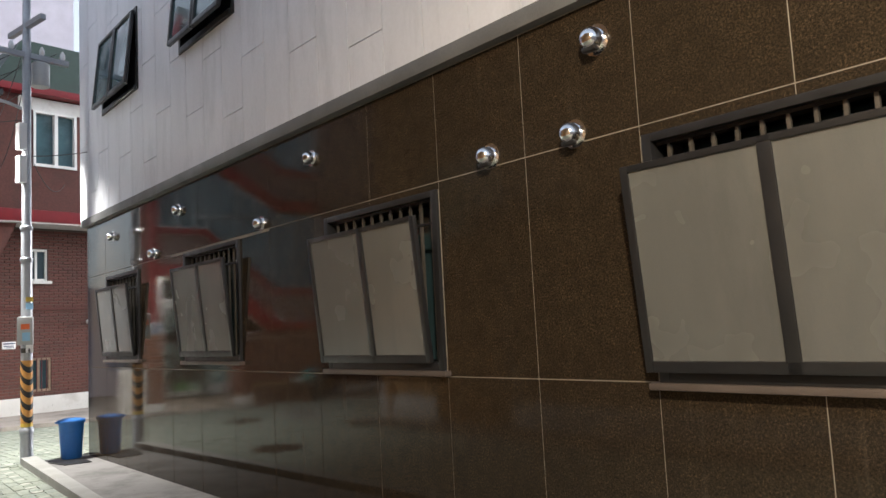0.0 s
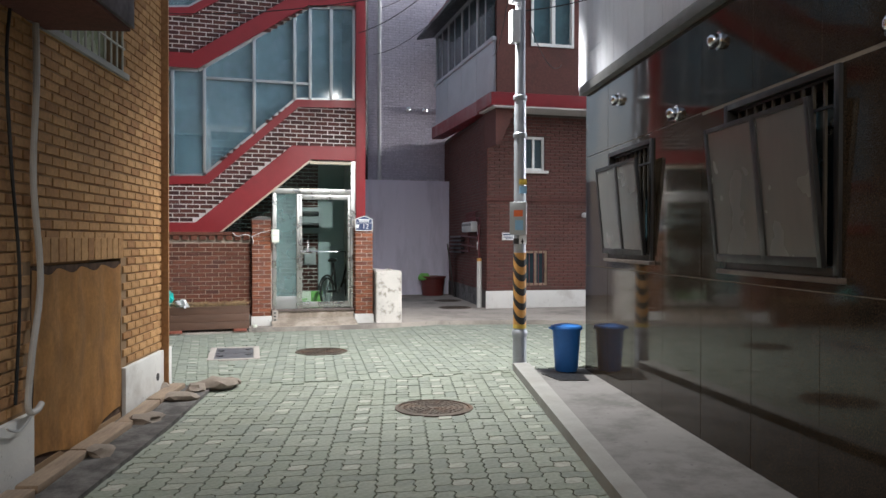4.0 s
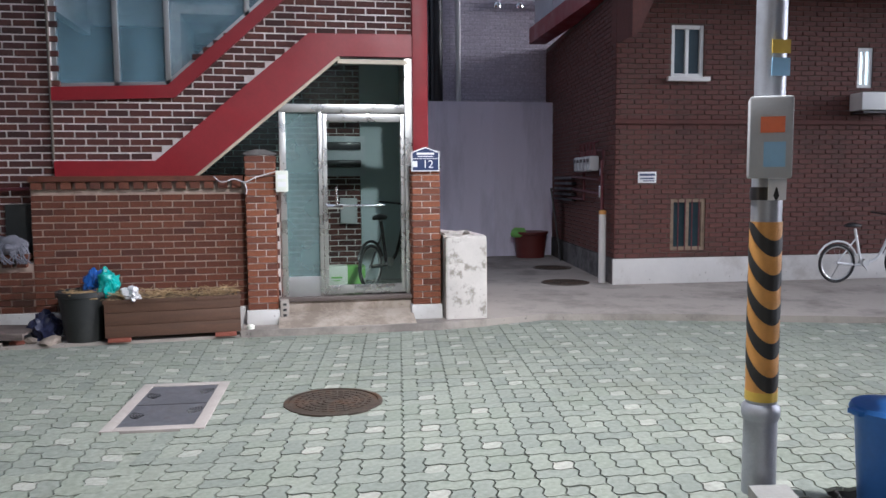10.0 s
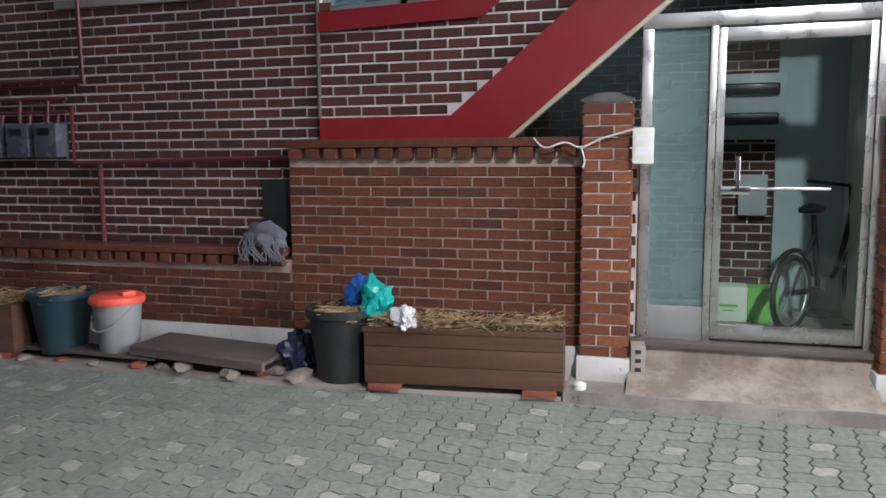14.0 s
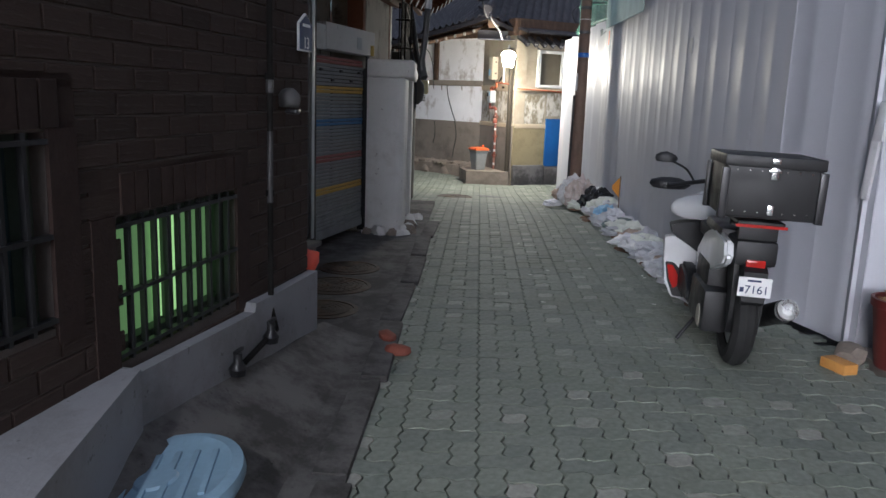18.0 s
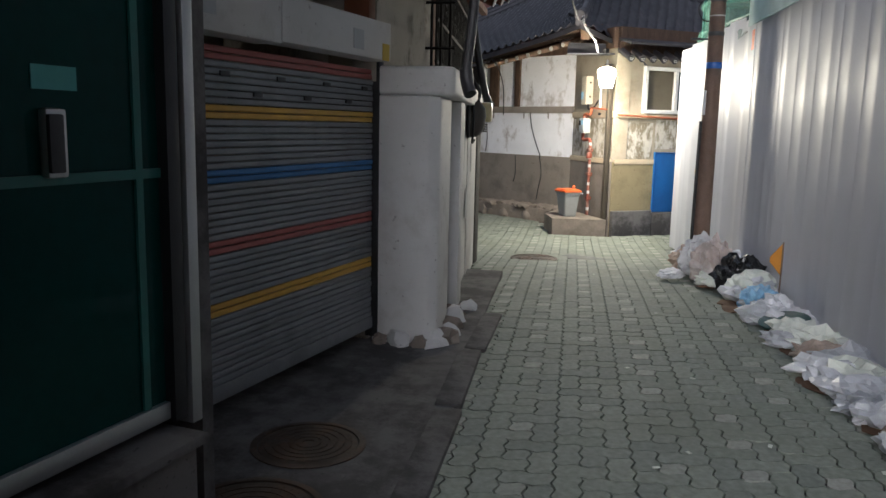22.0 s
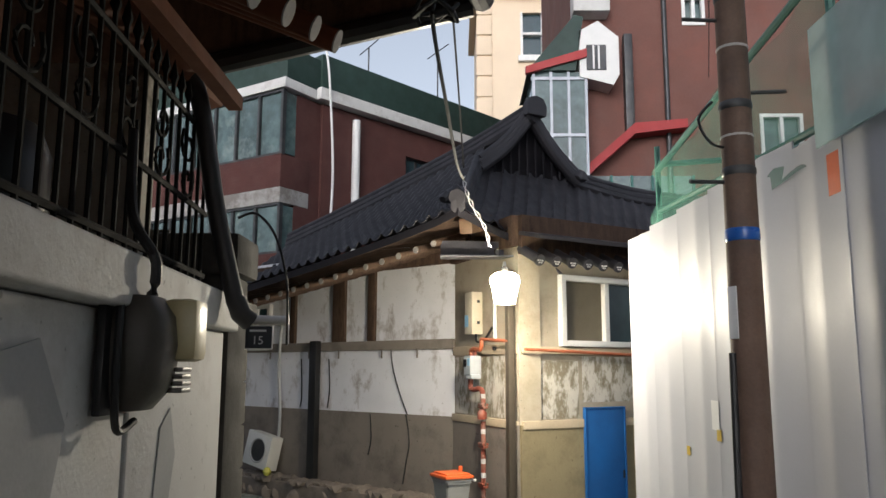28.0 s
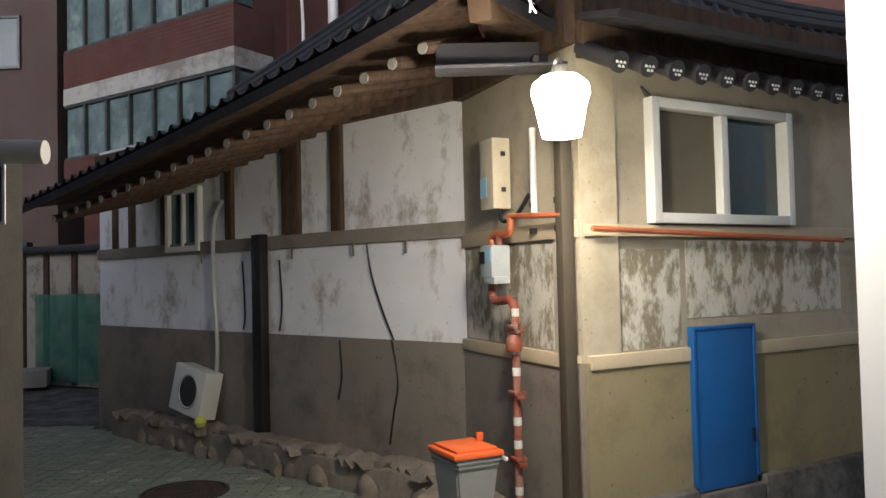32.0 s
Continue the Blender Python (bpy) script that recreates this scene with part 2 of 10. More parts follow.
M["lilac_brick"] = brick_mat("lilac_brick", [(0.66, 0.62, 0.72), (0.74, 0.70, 0.79), (0.70, 0.66, 0.75)], dirt=(0.46, 0.43, 0.50))
M["brown_brick"] = brick_mat("brown_brick", [(0.040, 0.026, 0.022), (0.056, 0.035, 0.028), (0.048, 0.03, 0.025)], dirt=(0.02, 0.014, 0.012))
M["red_paint"] = surface("red_paint", (0.22, 0.015, 0.020), 0.18, 1.5, 40, 0.42, 0, 0.1, (0.12, 0.012, 0.014), 0.4)
M["white_paint"] = stained("white_paint", (0.66, 0.65, 0.63), (0.36, 0.33, 0.30), 0.55, 1.6, 0.52, 0.68, 0.7)
M["clear_glass"] = glass_mat("clear_glass", (0.86, 0.94, 0.91))
M["green_glass"] = glass_mat("green_glass", (0.66, 0.82, 0.78))
M["dark_glass"] = surface("dark_glass", (0.03, 0.055, 0.065), 0.3, 0.8, 10, 0.06, 0, 0, spec=0.8)
M["blue_glass"] = surface("blue_glass", (0.045, 0.10, 0.115), 0.5, 0.9, 6, 0.07, 0, 0, (0.16, 0.25, 0.26), 0.5, spec=0.8)

M["white_panel"] = surface("white_panel", (0.49, 0.50, 0.545), 0.06, 0.8, 60, 0.52, 0, 0.03, (0.42, 0.43, 0.46), 0.3)


M["cream_metal"] = surface("cream_metal", (0.50, 0.44, 0.34), 0.15, 3, 60, 0.45)
M["lobby_floor"] = surface("lobby_floor", (0.22, 0.23, 0.20), 0.15, 2, 60, 0.3)
M["lobby_panel"] = surface("lobby_panel", (0.40, 0.46, 0.48), 0.1, 2, 60, 0.5)
M["stair_plaster"] = surface("stair_plaster", (0.72, 0.78, 0.80), 0.3, 0.8, 40, 0.8)
M["wall_mortar"] = surface("wall_mortar", (0.46, 0.36, 0.30), 0.3, 2, 70, 0.9, 0, 0.4, (0.17, 0.11, 0.085), 0.75)
M["sign_white"] = surface("sign_white", (0.75, 0.75, 0.75), 0.05, 3, 60, 0.5, 0, 0)
M["sign_navy"] = surface("sign_navy", (0.02, 0.035, 0.10), 0.1, 3, 60, 0.4, 0, 0)
M["marble"] = stained("marble", (0.60, 0.57, 0.53), (0.20, 0.175, 0.14), 0.8, 4.5, 0.52, 0.60, 0.7)
M["lilac_panel"] = surface("lilac_panel", (0.82, 0.79, 0.93), 0.08, 0.7, 50, 0.5, 0, 0.03, (0.36, 0.36, 0.44), 0.4, stretch=(2, 2, 0.4))
M["lilac_mortar"] = surface("lilac_mortar", (0.54, 0.51, 0.58), 0.15, 2, 50, 0.85)
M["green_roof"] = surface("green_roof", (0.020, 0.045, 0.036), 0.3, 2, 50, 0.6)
M["bay_panel"] = surface("bay_panel", (0.45, 0.46, 0.50), 0.15, 1.5, 50, 0.5)
M["tan_mortar"] = surface("tan_mortar", (0.27, 0.17, 0.09), 0.3, 2, 70, 0.9, 0, 0.4)
M["plywood"] = surface("plywood", (0.56, 0.29, 0.095), 0.4, 2.2, 34, 0.65, 0, 0.2, (0.24, 0.115, 0.04), 0.5, stretch=(2.5, 2.5, 1.2))
M["brown_mortar"] = surface("brown_mortar", (0.105, 0.088, 0.078), 0.3, 2, 70, 0.9, 0, 0.4)


def split_brick_mat():
    """Split face bricks: dark brown with level ridges and a few pale scuffs."""
    n = Nodes("split_brick")
    col = n.ramp(n.piece(), [(0.0, (0.046, 0.034, 0.029)), (0.5, (0.066, 0.047, 0.039)), (1.0, (0.055, 0.038, 0.032))])
    ridge_fac = n.noise(26, 5, 0.7, (0.5, 0.5, 3.2))
    col = n.mix(n.ramp(ridge_fac, [(0.52, (0, 0, 0)), (0.72, (0.45,) * 3)]), col, (0.12, 0.096, 0.082))
    col = n.mix(n.ramp(n.noise(1.1, 5, 0.6), [(0.5, (0, 0, 0)), (0.75, (0.5,) * 3)]), col, (0.022, 0.016, 0.014))
    n.bump(ridge_fac, 0.7, 0.012)
    return n.done(col, 0.9, 0, 0.2)


M["split_brick"] = split_brick_mat()
M["stain_plaster"] = stained("stain_plaster", (0.50, 0.46, 0.385), (0.10, 0.085, 0.065), 0.85, 2.2, 0.52, 0.64)
M["slat_grey"] = surface("slat_grey", (0.255, 0.265, 0.275), 0.2, 2, 60, 0.45, 0.3, 0.05, (0.12, 0.12, 0.12), 0.5)
M["slat_yellow"] = surface("slat_yellow", (0.66, 0.39, 0.06), 0.2, 2, 60, 0.45, 0, 0.05, (0.3, 0.16, 0.03), 0.4)
M["slat_blue"] = surface("slat_blue", (0.045, 0.17, 0.40), 0.2, 2, 60, 0.45, 0, 0.05, (0.03, 0.06, 0.12), 0.4)
M["slat_red"] = surface("slat_red", (0.35, 0.10, 0.085), 0.2, 2, 60, 0.45, 0, 0.05, (0.14, 0.05, 0.05), 0.4)
M["door_green"] = surface("door_green", (0.004, 0.040, 0.036), 0.3, 1, 20, 0.12, 0, 0, spec=0.12)
M["notice_teal"] = surface("notice_teal", (0.08, 0.34, 0.32), 0.1, 4, 60, 0.5)
M["teal_metal"] = surface("teal_metal", (0.02, 0.13, 0.11), 0.2, 2, 50, 0.4)
M["grey_render"] = stained("grey_render", (0.235, 0.205, 0.175), (0.11, 0.095, 0.085), 0.7, 1.8, 0.48, 0.66)
M["yellow_render"] = stained("yellow_render", (0.29, 0.24, 0.14), (0.15, 0.12, 0.07), 0.6, 1.6, 0.50, 0.68)
M["old_white"] = stained("old_white", (0.82, 0.82, 0.86), (0.30, 0.26, 0.24), 0.8, 1.7, 0.53, 0.64, stretch=(1.2, 1.2, 0.8))
M["beige_plaster"] = stained("beige_plaster", (0.42, 0.37, 0.29), (0.22, 0.18, 0.12), 0.6, 1.8, 0.48, 0.66)

M["white_frame"] = surface("white_frame", (0.70, 0.70, 0.68), 0.08, 3, 60, 0.45, 0, 0.02)
M["block_green"] = brick_mat("block_green", [(0.255, 0.285, 0.235), (0.305, 0.33, 0.275), (0.28, 0.305, 0.26), (0.24, 0.265, 0.23)], 0.75, (0.16, 0.17, 0.13))
M["block_light"] = brick_mat("block_light", [(0.35, 0.37, 0.315), (0.44, 0.44, 0.385), (0.39, 0.40, 0.35)], 0.75, (0.26, 0.26, 0.22))
M["iron"] = surface("iron", (0.085, 0.065, 0.050), 0.45, 6, 80, 0.6, 0.4, 0.5, (0.16, 0.075, 0.035), 0.6)
M["galv"] = surface("galv", (0.36, 0.38, 0.42), 0.15, 4, 70, 0.45, 0.5, 0.08, (0.24, 0.25, 0.27), 0.5)
M["haz_yellow"] = surface("haz_yellow", (0.60, 0.29, 0.07), 0.15, 5, 60, 0.6, 0, 0.05, (0.3, 0.18, 0.06), 0.4)
M["haz_black"] = surface("haz_black", (0.02, 0.02, 0.02), 0.3, 5, 60, 0.6)
M["box_grey"] = surface("box_grey", (0.42, 0.43, 0.44), 0.1, 4, 60, 0.5)
M["bin_blue"] = surface("bin_blue", (0.03, 0.15, 0.48), 0.15, 3, 50, 0.4, 0, 0.05, (0.02, 0.08, 0.25), 0.3)
M["wire"] = surface("wire", (0.012, 0.012, 0.013), 0.2, 3, 50, 0.6)
M["orange"] = surface("orange", (0.75, 0.14, 0.03), 0.12, 3, 50, 0.45)
M["planter_wood"] = surface("planter_wood", (0.090, 0.045, 0.026), 0.35, 2.0, 40, 0.6, 0, 0.25, (0.03, 0.015, 0.01), 0.5, stretch=(0.6, 4, 9))
M["pot_black"] = surface("pot_black", (0.022, 0.024, 0.024), 0.3, 4, 50, 0.55, 0, 0.1, (0.05, 0.05, 0.045), 0.5)
M["pot_teal"] = surface("pot_teal", (0.012, 0.04, 0.055), 0.3, 4, 50, 0.5, 0, 0.1, (0.04, 0.05, 0.05), 0.4)
M["pot_glaze"] = surface("pot_glaze", (0.035, 0.045, 0.035), 0.4, 2.5, 50, 0.35, 0, 0.1, (0.09, 0.05, 0.025), 0.5)
M["straw"] = surface("straw", (0.36, 0.25, 0.13), 0.4, 14, 90, 0.9, 0, 0.3, (0.14, 0.09, 0.04), 0.6)
M["soil"] = surface("soil", (0.09, 0.065, 0.04), 0.4, 10, 80, 0.95, 0, 0.6)
M["bag_teal"] = surface("bag_teal", (0.015, 0.30, 0.27), 0.2, 6, 50, 0.3, 0, 0.1)
M["bag_blue"] = surface("bag_blue", (0.015, 0.10, 0.40), 0.2, 6, 50, 0.3, 0, 0.1)
M["bag_navy"] = surface("bag_navy", (0.025, 0.03, 0.08), 0.3, 6, 50, 0.4, 0, 0.1)
M["bag_white"] = surface("bag_white", (0.68, 0.68, 0.70), 0.12, 6, 50, 0.35, 0, 0.1)
M["bag_grey"] = surface("bag_grey", (0.45, 0.46, 0.48), 0.2, 6, 50, 0.5, 0, 0.2)
M["bag_black"] = surface("bag_black", (0.012, 0.012, 0.013), 0.3, 6, 50, 0.25, 0, 0.1)
M["bucket_grey"] = surface("bucket_grey", (0.26, 0.27, 0.27), 0.12, 4, 50, 0.5, 0, 0.05, (0.18, 0.18, 0.17), 0.4)
M["grey_wood"] = surface("grey_wood", (0.12, 0.095, 0.085), 0.3, 2, 50, 0.7, 0, 0.3, (0.06, 0.05, 0.045), 0.6, stretch=(0.8, 6, 6))
M["rubble"] = surface("rubble", (0.24, 0.20, 0.165), 0.35, 5, 50, 0.9, 0, 0.5, (0.12, 0.10, 0.08), 0.6)
M["gas_red"] = surface("gas_red", (0.10, 0.018, 0.024), 0.25, 4, 50, 0.5, 0, 0.1, (0.08, 0.015, 0.02), 0.5)
M["meter_grey"] = surface("meter_grey", (0.40, 0.43, 0.46), 0.12, 4, 50, 0.4, 0, 0.03)
M["tyre"] = surface("tyre", (0.018, 0.018, 0.018), 0.3, 8, 70, 0.8, 0, 0.3)
M["gloss_white"] = surface("gloss_white", (0.70, 0.71, 0.72), 0.05, 3, 50, 0.2, 0, 0)
M["black_plastic"] = surface("black_plastic", (0.009, 0.009, 0.010), 0.2, 4, 120, 0.50, 0, 0.1)
M["red_lens"] = surface("red_lens", (0.45, 0.02, 0.015), 0.1, 4, 50, 0.12, 0, 0)
M["green_card"] = surface("green_card", (0.20, 0.50, 0.10), 0.15, 4, 50, 0.5, 0, 0)
M["card_white"] = surface("card_white", (0.68, 0.70, 0.62), 0.1, 4, 50, 0.6, 0, 0)
M["terracotta"] = surface("terracotta", (0.22, 0.062, 0.038), 0.25, 4, 60, 0.75, 0, 0.2, (0.16, 0.05, 0.03), 0.5)
M["tub_red"] = surface("tub_red", (0.12, 0.022, 0.018), 0.2, 3, 50, 0.5)
M["sticker_yellow"] = surface("sticker_yellow", (0.60, 0.42, 0.06), 0.1, 4, 50, 0.5, 0, 0)
M["sticker_blue"] = surface("sticker_blue", (0.28, 0.50, 0.70), 0.1, 4, 50, 0.5, 0, 0)
M["dark_steel"] = surface("dark_steel", (0.07, 0.072, 0.075), 0.3, 4, 60, 0.5, 0.6, 0.1, (0.11, 0.10, 0.09), 0.5)
M["frost_glass"] = surface("frost_glass", (0.42, 0.46, 0.30), 0.35, 1.5, 20, 0.25, 0, 0, (0.14, 0.17, 0.12), 0.6)
M["pale_bar"] = surface("pale_bar", (0.42, 0.40, 0.33), 0.2, 4, 60, 0.5)
M["pale_conduit"] = surface("pale_conduit", (0.46, 0.44, 0.42), 0.15, 4, 60, 0.6)
M["wood_slab"] = surface("wood_slab", (0.27, 0.20, 0.14), 0.3, 2, 50, 0.8, 0, 0.3, (0.11, 0.08, 0.06), 0.6, stretch=(0.8, 5, 5))
M["lit_glass"] = glow_mat("lit_glass", (0.80, 0.95, 0.92), 1.6)
M["green_frame"] = surface("green_frame", (0.06, 0.08, 0.06), 0.2, 4, 50, 0.5)
M["green_lit"] = glow_mat("green_lit", (0.50, 0.84, 0.28), 0.36)
M["green_dim"] = glow_mat("green_dim", (0.18, 0.33, 0.11), 0.22)
M["lid_blue"] = surface("lid_blue", (0.28, 0.42, 0.55), 0.15, 3, 50, 0.5, 0, 0.05, (0.18, 0.26, 0.34), 0.5)
M["lid_green"] = surface("lid_green", (0.03, 0.08, 0.07), 0.2, 3, 50, 0.4)
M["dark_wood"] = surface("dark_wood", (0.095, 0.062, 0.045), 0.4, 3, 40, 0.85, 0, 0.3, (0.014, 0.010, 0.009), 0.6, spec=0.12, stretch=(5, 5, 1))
M["red_wood"] = surface("red_wood", (0.155, 0.058, 0.030), 0.35, 3, 40, 0.8, 0, 0.3, (0.03, 0.014, 0.010), 0.5, spec=0.15)
M["roof_wood"] = surface("roof_wood", (0.026, 0.024, 0.028), 0.3, 3, 40, 0.8, 0, 0.2, spec=0.15)
M["roof_wood_light"] = surface("roof_wood_light", (0.10, 0.06, 0.035), 0.3, 3, 40, 0.7, 0, 0.2)
M["rafter_pale"] = surface("rafter_pale", (0.34, 0.32, 0.30), 0.3, 8, 60, 0.85)
M["roof_tile"] = surface("roof_tile", (0.036, 0.034, 0.040), 0.3, 2.5, 60, 0.55, 0, 0.25, (0.06, 0.056, 0.062), 0.5)
M["gutter"] = surface("gutter", (0.03, 0.028, 0.027), 0.3, 3, 50, 0.45)
M["gutter_grey"] = surface("gutter_grey", (0.075, 0.072, 0.085), 0.2, 3, 50, 0.45)
M["pipe_grey"] = surface("pipe_grey", (0.048, 0.047, 0.049), 0.15, 3, 50, 0.5)
M["pipe_brown"] = surface("pipe_brown", (0.06, 0.048, 0.034), 0.2, 3, 50, 0.5)
M["pipe_red"] = surface("pipe_red", (0.24, 0.06, 0.035), 0.3, 8, 50, 0.6, 0, 0.2, (0.35, 0.30, 0.26), 0.5)
M["pipe_orange"] = surface("pipe_orange", (0.42, 0.12, 0.05), 0.2, 5, 50, 0.5)
M["meter_brown"] = surface("meter_brown", (0.065, 0.056, 0.045), 0.25, 4, 50, 0.45)
M["yellow_plastic"] = surface("yellow_plastic", (0.42, 0.36, 0.18), 0.15, 4, 50, 0.4)
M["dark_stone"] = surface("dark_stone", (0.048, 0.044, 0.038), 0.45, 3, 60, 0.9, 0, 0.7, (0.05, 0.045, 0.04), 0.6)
M["sign_dark"] = surface("sign_dark", (0.04, 0.045, 0.055), 0.1, 3, 60, 0.4, 0, 0)
M["faded_blue"] = surface("faded_blue", (0.36, 0.46, 0.52), 0.1, 2, 40, 0.6, 0, 0)
M["green_pipe"] = surface("green_pipe", (0.05, 0.16, 0.13), 0.2, 3, 50, 0.5)


M["net_green"] = sheer_mat("net_green", (0.10, 0.30, 0.22), 0.45)
M["pale_band"] = sheer_mat("pale_band", (0.66, 0.86, 0.82), 0.6, 0.5)
# Stained white paint, greyed so that the foot's shade is in the colour.
M["foot_white_shaded"] = stained("foot_white_shaded", (0.31, 0.31, 0.33), (0.17, 0.165, 0.16), 0.6, 1.8, 0.5, 0.66)
M["patch_grey"] = surface("patch_grey", (0.42, 0.42, 0.42), 0.12, 3, 60, 0.85, 0, 0.25)
M["hood_grey"] = surface("hood_grey", (0.085, 0.082, 0.08), 0.15, 4, 60, 0.6)
# Clear teal side pane; its dim reflection is put into the sheer colour.
M["side_pane_sheen"] = sheer_mat("side_pane_sheen", (0.20, 0.30, 0.30), 0.6, 0.12)
M["pipe_black"] = surface("pipe_black", (0.014, 0.013, 0.012), 0.3, 5, 60, 0.8, spec=0.12)
M["grey_sheet"] = surface("grey_sheet", (0.34, 0.36, 0.37), 0.15, 1.5, 40, 0.8, 0, 0.1)
M["rust_pole"] = surface("rust_pole", (0.13, 0.082, 0.058), 0.3, 5, 60, 0.75, 0, 0.35, (0.07, 0.05, 0.042), 0.6)
M["rust_soil"] = surface("rust_soil", (0.15, 0.085, 0.048), 0.35, 8, 70, 0.95, 0, 0.5)
M["litter_pink"] = surface("litter_pink", (0.46, 0.36, 0.29), 0.3, 9, 60, 0.8, 0, 0.2, (0.25, 0.15, 0.10), 0.5)
M["bag_clear"] = surface("bag_clear", (0.60, 0.60, 0.60), 0.2, 7, 50, 0.2, 0, 0.1, (0.36, 0.30, 0.26), 0.5)
M["bag_pink"] = surface("bag_pink", (0.52, 0.44, 0.40), 0.2, 7, 50, 0.25, 0, 0.1, (0.62, 0.60, 0.60), 0.6)
M["flag_orange"] = surface("flag_orange", (0.50, 0.21, 0.02), 0.15, 6, 50, 0.7)
M["ball_yellow"] = surface("ball_yellow", (0.60, 0.58, 0.10), 0.1, 6, 50, 0.5)
M["fly_screen"] = surface("fly_screen", (0.13, 0.11, 0.075), 0.2, 3, 300, 0.7)
M["hatch_blue"] = surface("hatch_blue", (0.010, 0.10, 0.33), 0.15, 2, 50, 0.5, 0, 0.08, (0.008, 0.06, 0.20), 0.4)
M["cream_band"] = surface("cream_band", (0.46, 0.38, 0.27), 0.15, 3, 50, 0.85, 0, 0.2)
M["peeled"] = stained("peeled", (0.58, 0.55, 0.49), (0.20, 0.17, 0.11), 0.9, 4.5, 0.46, 0.56, stretch=(1.6, 1.6, 0.8))
M["drain_steel"] = surface("drain_steel", (0.16, 0.165, 0.185), 0.3, 4, 60, 0.55, 0.4, 0.1, (0.09, 0.08, 0.07), 0.5)
M["slab_white"] = stained("slab_white", (0.42, 0.40, 0.38), (0.16, 0.14, 0.12), 0.75, 1.6, 0.46, 0.60)
M["block_brick"] = surface("block_brick", (0.095, 0.036, 0.030), 0.25, 1, 24, 0.85, 0, 0.2, (0.075, 0.028, 0.024), 0.5)
M["apt_brick"] = surface("apt_brick", (0.155, 0.070, 0.055), 0.2, 0.8, 20, 0.85, 0, 0.2, (0.20, 0.07, 0.05), 0.5)
M["red_awning"] = surface("red_awning", (0.36, 0.03, 0.03), 0.2, 1, 30, 0.6)
M["bay_glass"] = surface("bay_glass", (0.10, 0.15, 0.15), 0.6, 0.7, 5, 0.06, 0, 0, (0.30, 0.36, 0.34), 0.6, spec=0.8)
M["meter_dark"] = surface("meter_dark", (0.13, 0.14, 0.17), 0.2, 4, 50, 0.25, 0.4, 0.03)
M["lid_red"] = surface("lid_red", (0.72, 0.10, 0.055), 0.12, 3, 50, 0.45)
M["mop_grey"] = surface("mop_grey", (0.13, 0.13, 0.155), 0.3, 6, 50, 0.9, 0, 0.2)
# Cream wall made paler and warmer: low sunlight is put into the colour.
M["cream_sunlit"] = surface("cream_sunlit", (0.76, 0.62, 0.45), 0.08, 0.6, 30, 0.8, 0, 0.1)
# Brick of the far house; its dim light is put into this colour.
M["dim_pink_brick"] = surface("dim_pink_brick", (0.085, 0.054, 0.047), 0.1, 0.6, 30, 0.8, 0, 0.1)
M["lamp_glow"] = glow_mat("lamp_glow", (1.0, 0.93, 0.76), 30)
M["bulb_glow"] = glow_mat("bulb_glow", (1.0, 0.86, 0.55), 40)

# ---- ways to build ----


def quad_box(bm, lo, hi):
    vs = [bm.verts.new((x, y, z)) for x in (lo[0], hi[0]) for y in (lo[1], hi[1]) for z in (lo[2], hi[2])]
    for f in ((0, 1, 3, 2), (4, 6, 7, 5), (0, 4, 5, 1), (2, 3, 7, 6), (0, 2, 6, 4), (1, 5, 7, 3)):
        bm.faces.new([vs[i] for i in f])
    return vs


def boxes(*spans, bevel=0.0, m=None):
    """A mesh of boxes, each (x0, y0, z0, x1, y1, z1), with rounded edges."""
    bm = bmesh.new()
    for s in spans:
        lo = [min(s[i], s[i + 3]) for i in range(3)]
        hi = [max(s[i], s[i + 3]) for i in range(3)]
        quad_box(bm, lo, hi)
    if bevel:
        bmesh.ops.bevel(bm, geom=bm.edges[:], offset=bevel, segments=2, profile=0.6, affect="EDGES")
    if m is not None:
        bm.transform(m)
    return bm


def rod(bm, p, q, r0, r1=None, n=12, caps=True):
    """A round bar from p to q."""
    p, q = Vector(p), Vector(q)
    r1 = r0 if r1 is None else r1
    m = (q - p).to_track_quat("Z", "Y").to_matrix()
    a, b = [], []
    for i in range(n):
        w = m @ Vector((math.cos(2 * math.pi * i / n), math.sin(2 * math.pi * i / n), 0))
        a.append(bm.verts.new(p + w * r0))
        b.append(bm.verts.new(q + w * r1))
    for i in range(n):
        bm.faces.new((a[i], a[(i + 1) % n], b[(i + 1) % n], b[i]))
    if caps:
        bm.faces.new(a[::-1])
        bm.faces.new(b)
    return bm


def rods(*spans, n=12):
    bm = bmesh.new()
    for p, q, r in spans:
        rod(bm, p, q, r, n=n)
    return bm


def tube(pts, r, n=8, bm=None):
    """A bent pipe or cable through the points."""
    bm = bm or bmesh.new()
    pts = [Vector(p) for p in pts]
    rings = []
    for i, p in enumerate(pts):
        d = (pts[min(i + 1, len(pts) - 1)] - pts[max(i - 1, 0)]).normalized()
        side = d.cross(Vector((0.13, 0.21, 0.97))).normalized()
        up = side.cross(d)
        rings.append([bm.verts.new(p + (side * math.cos(2 * math.pi * k / n) + up * math.sin(2 * math.pi * k / n)) * r) for k in range(n)])
    for a, b in zip(rings, rings[1:]):
        for k in range(n):
            bm.faces.new((a[k], a[(k + 1) % n], b[(k + 1) % n], b[k]))
    bm.faces.new(rings[0][::-1])
    bm.faces.new(rings[-1])
    return bm


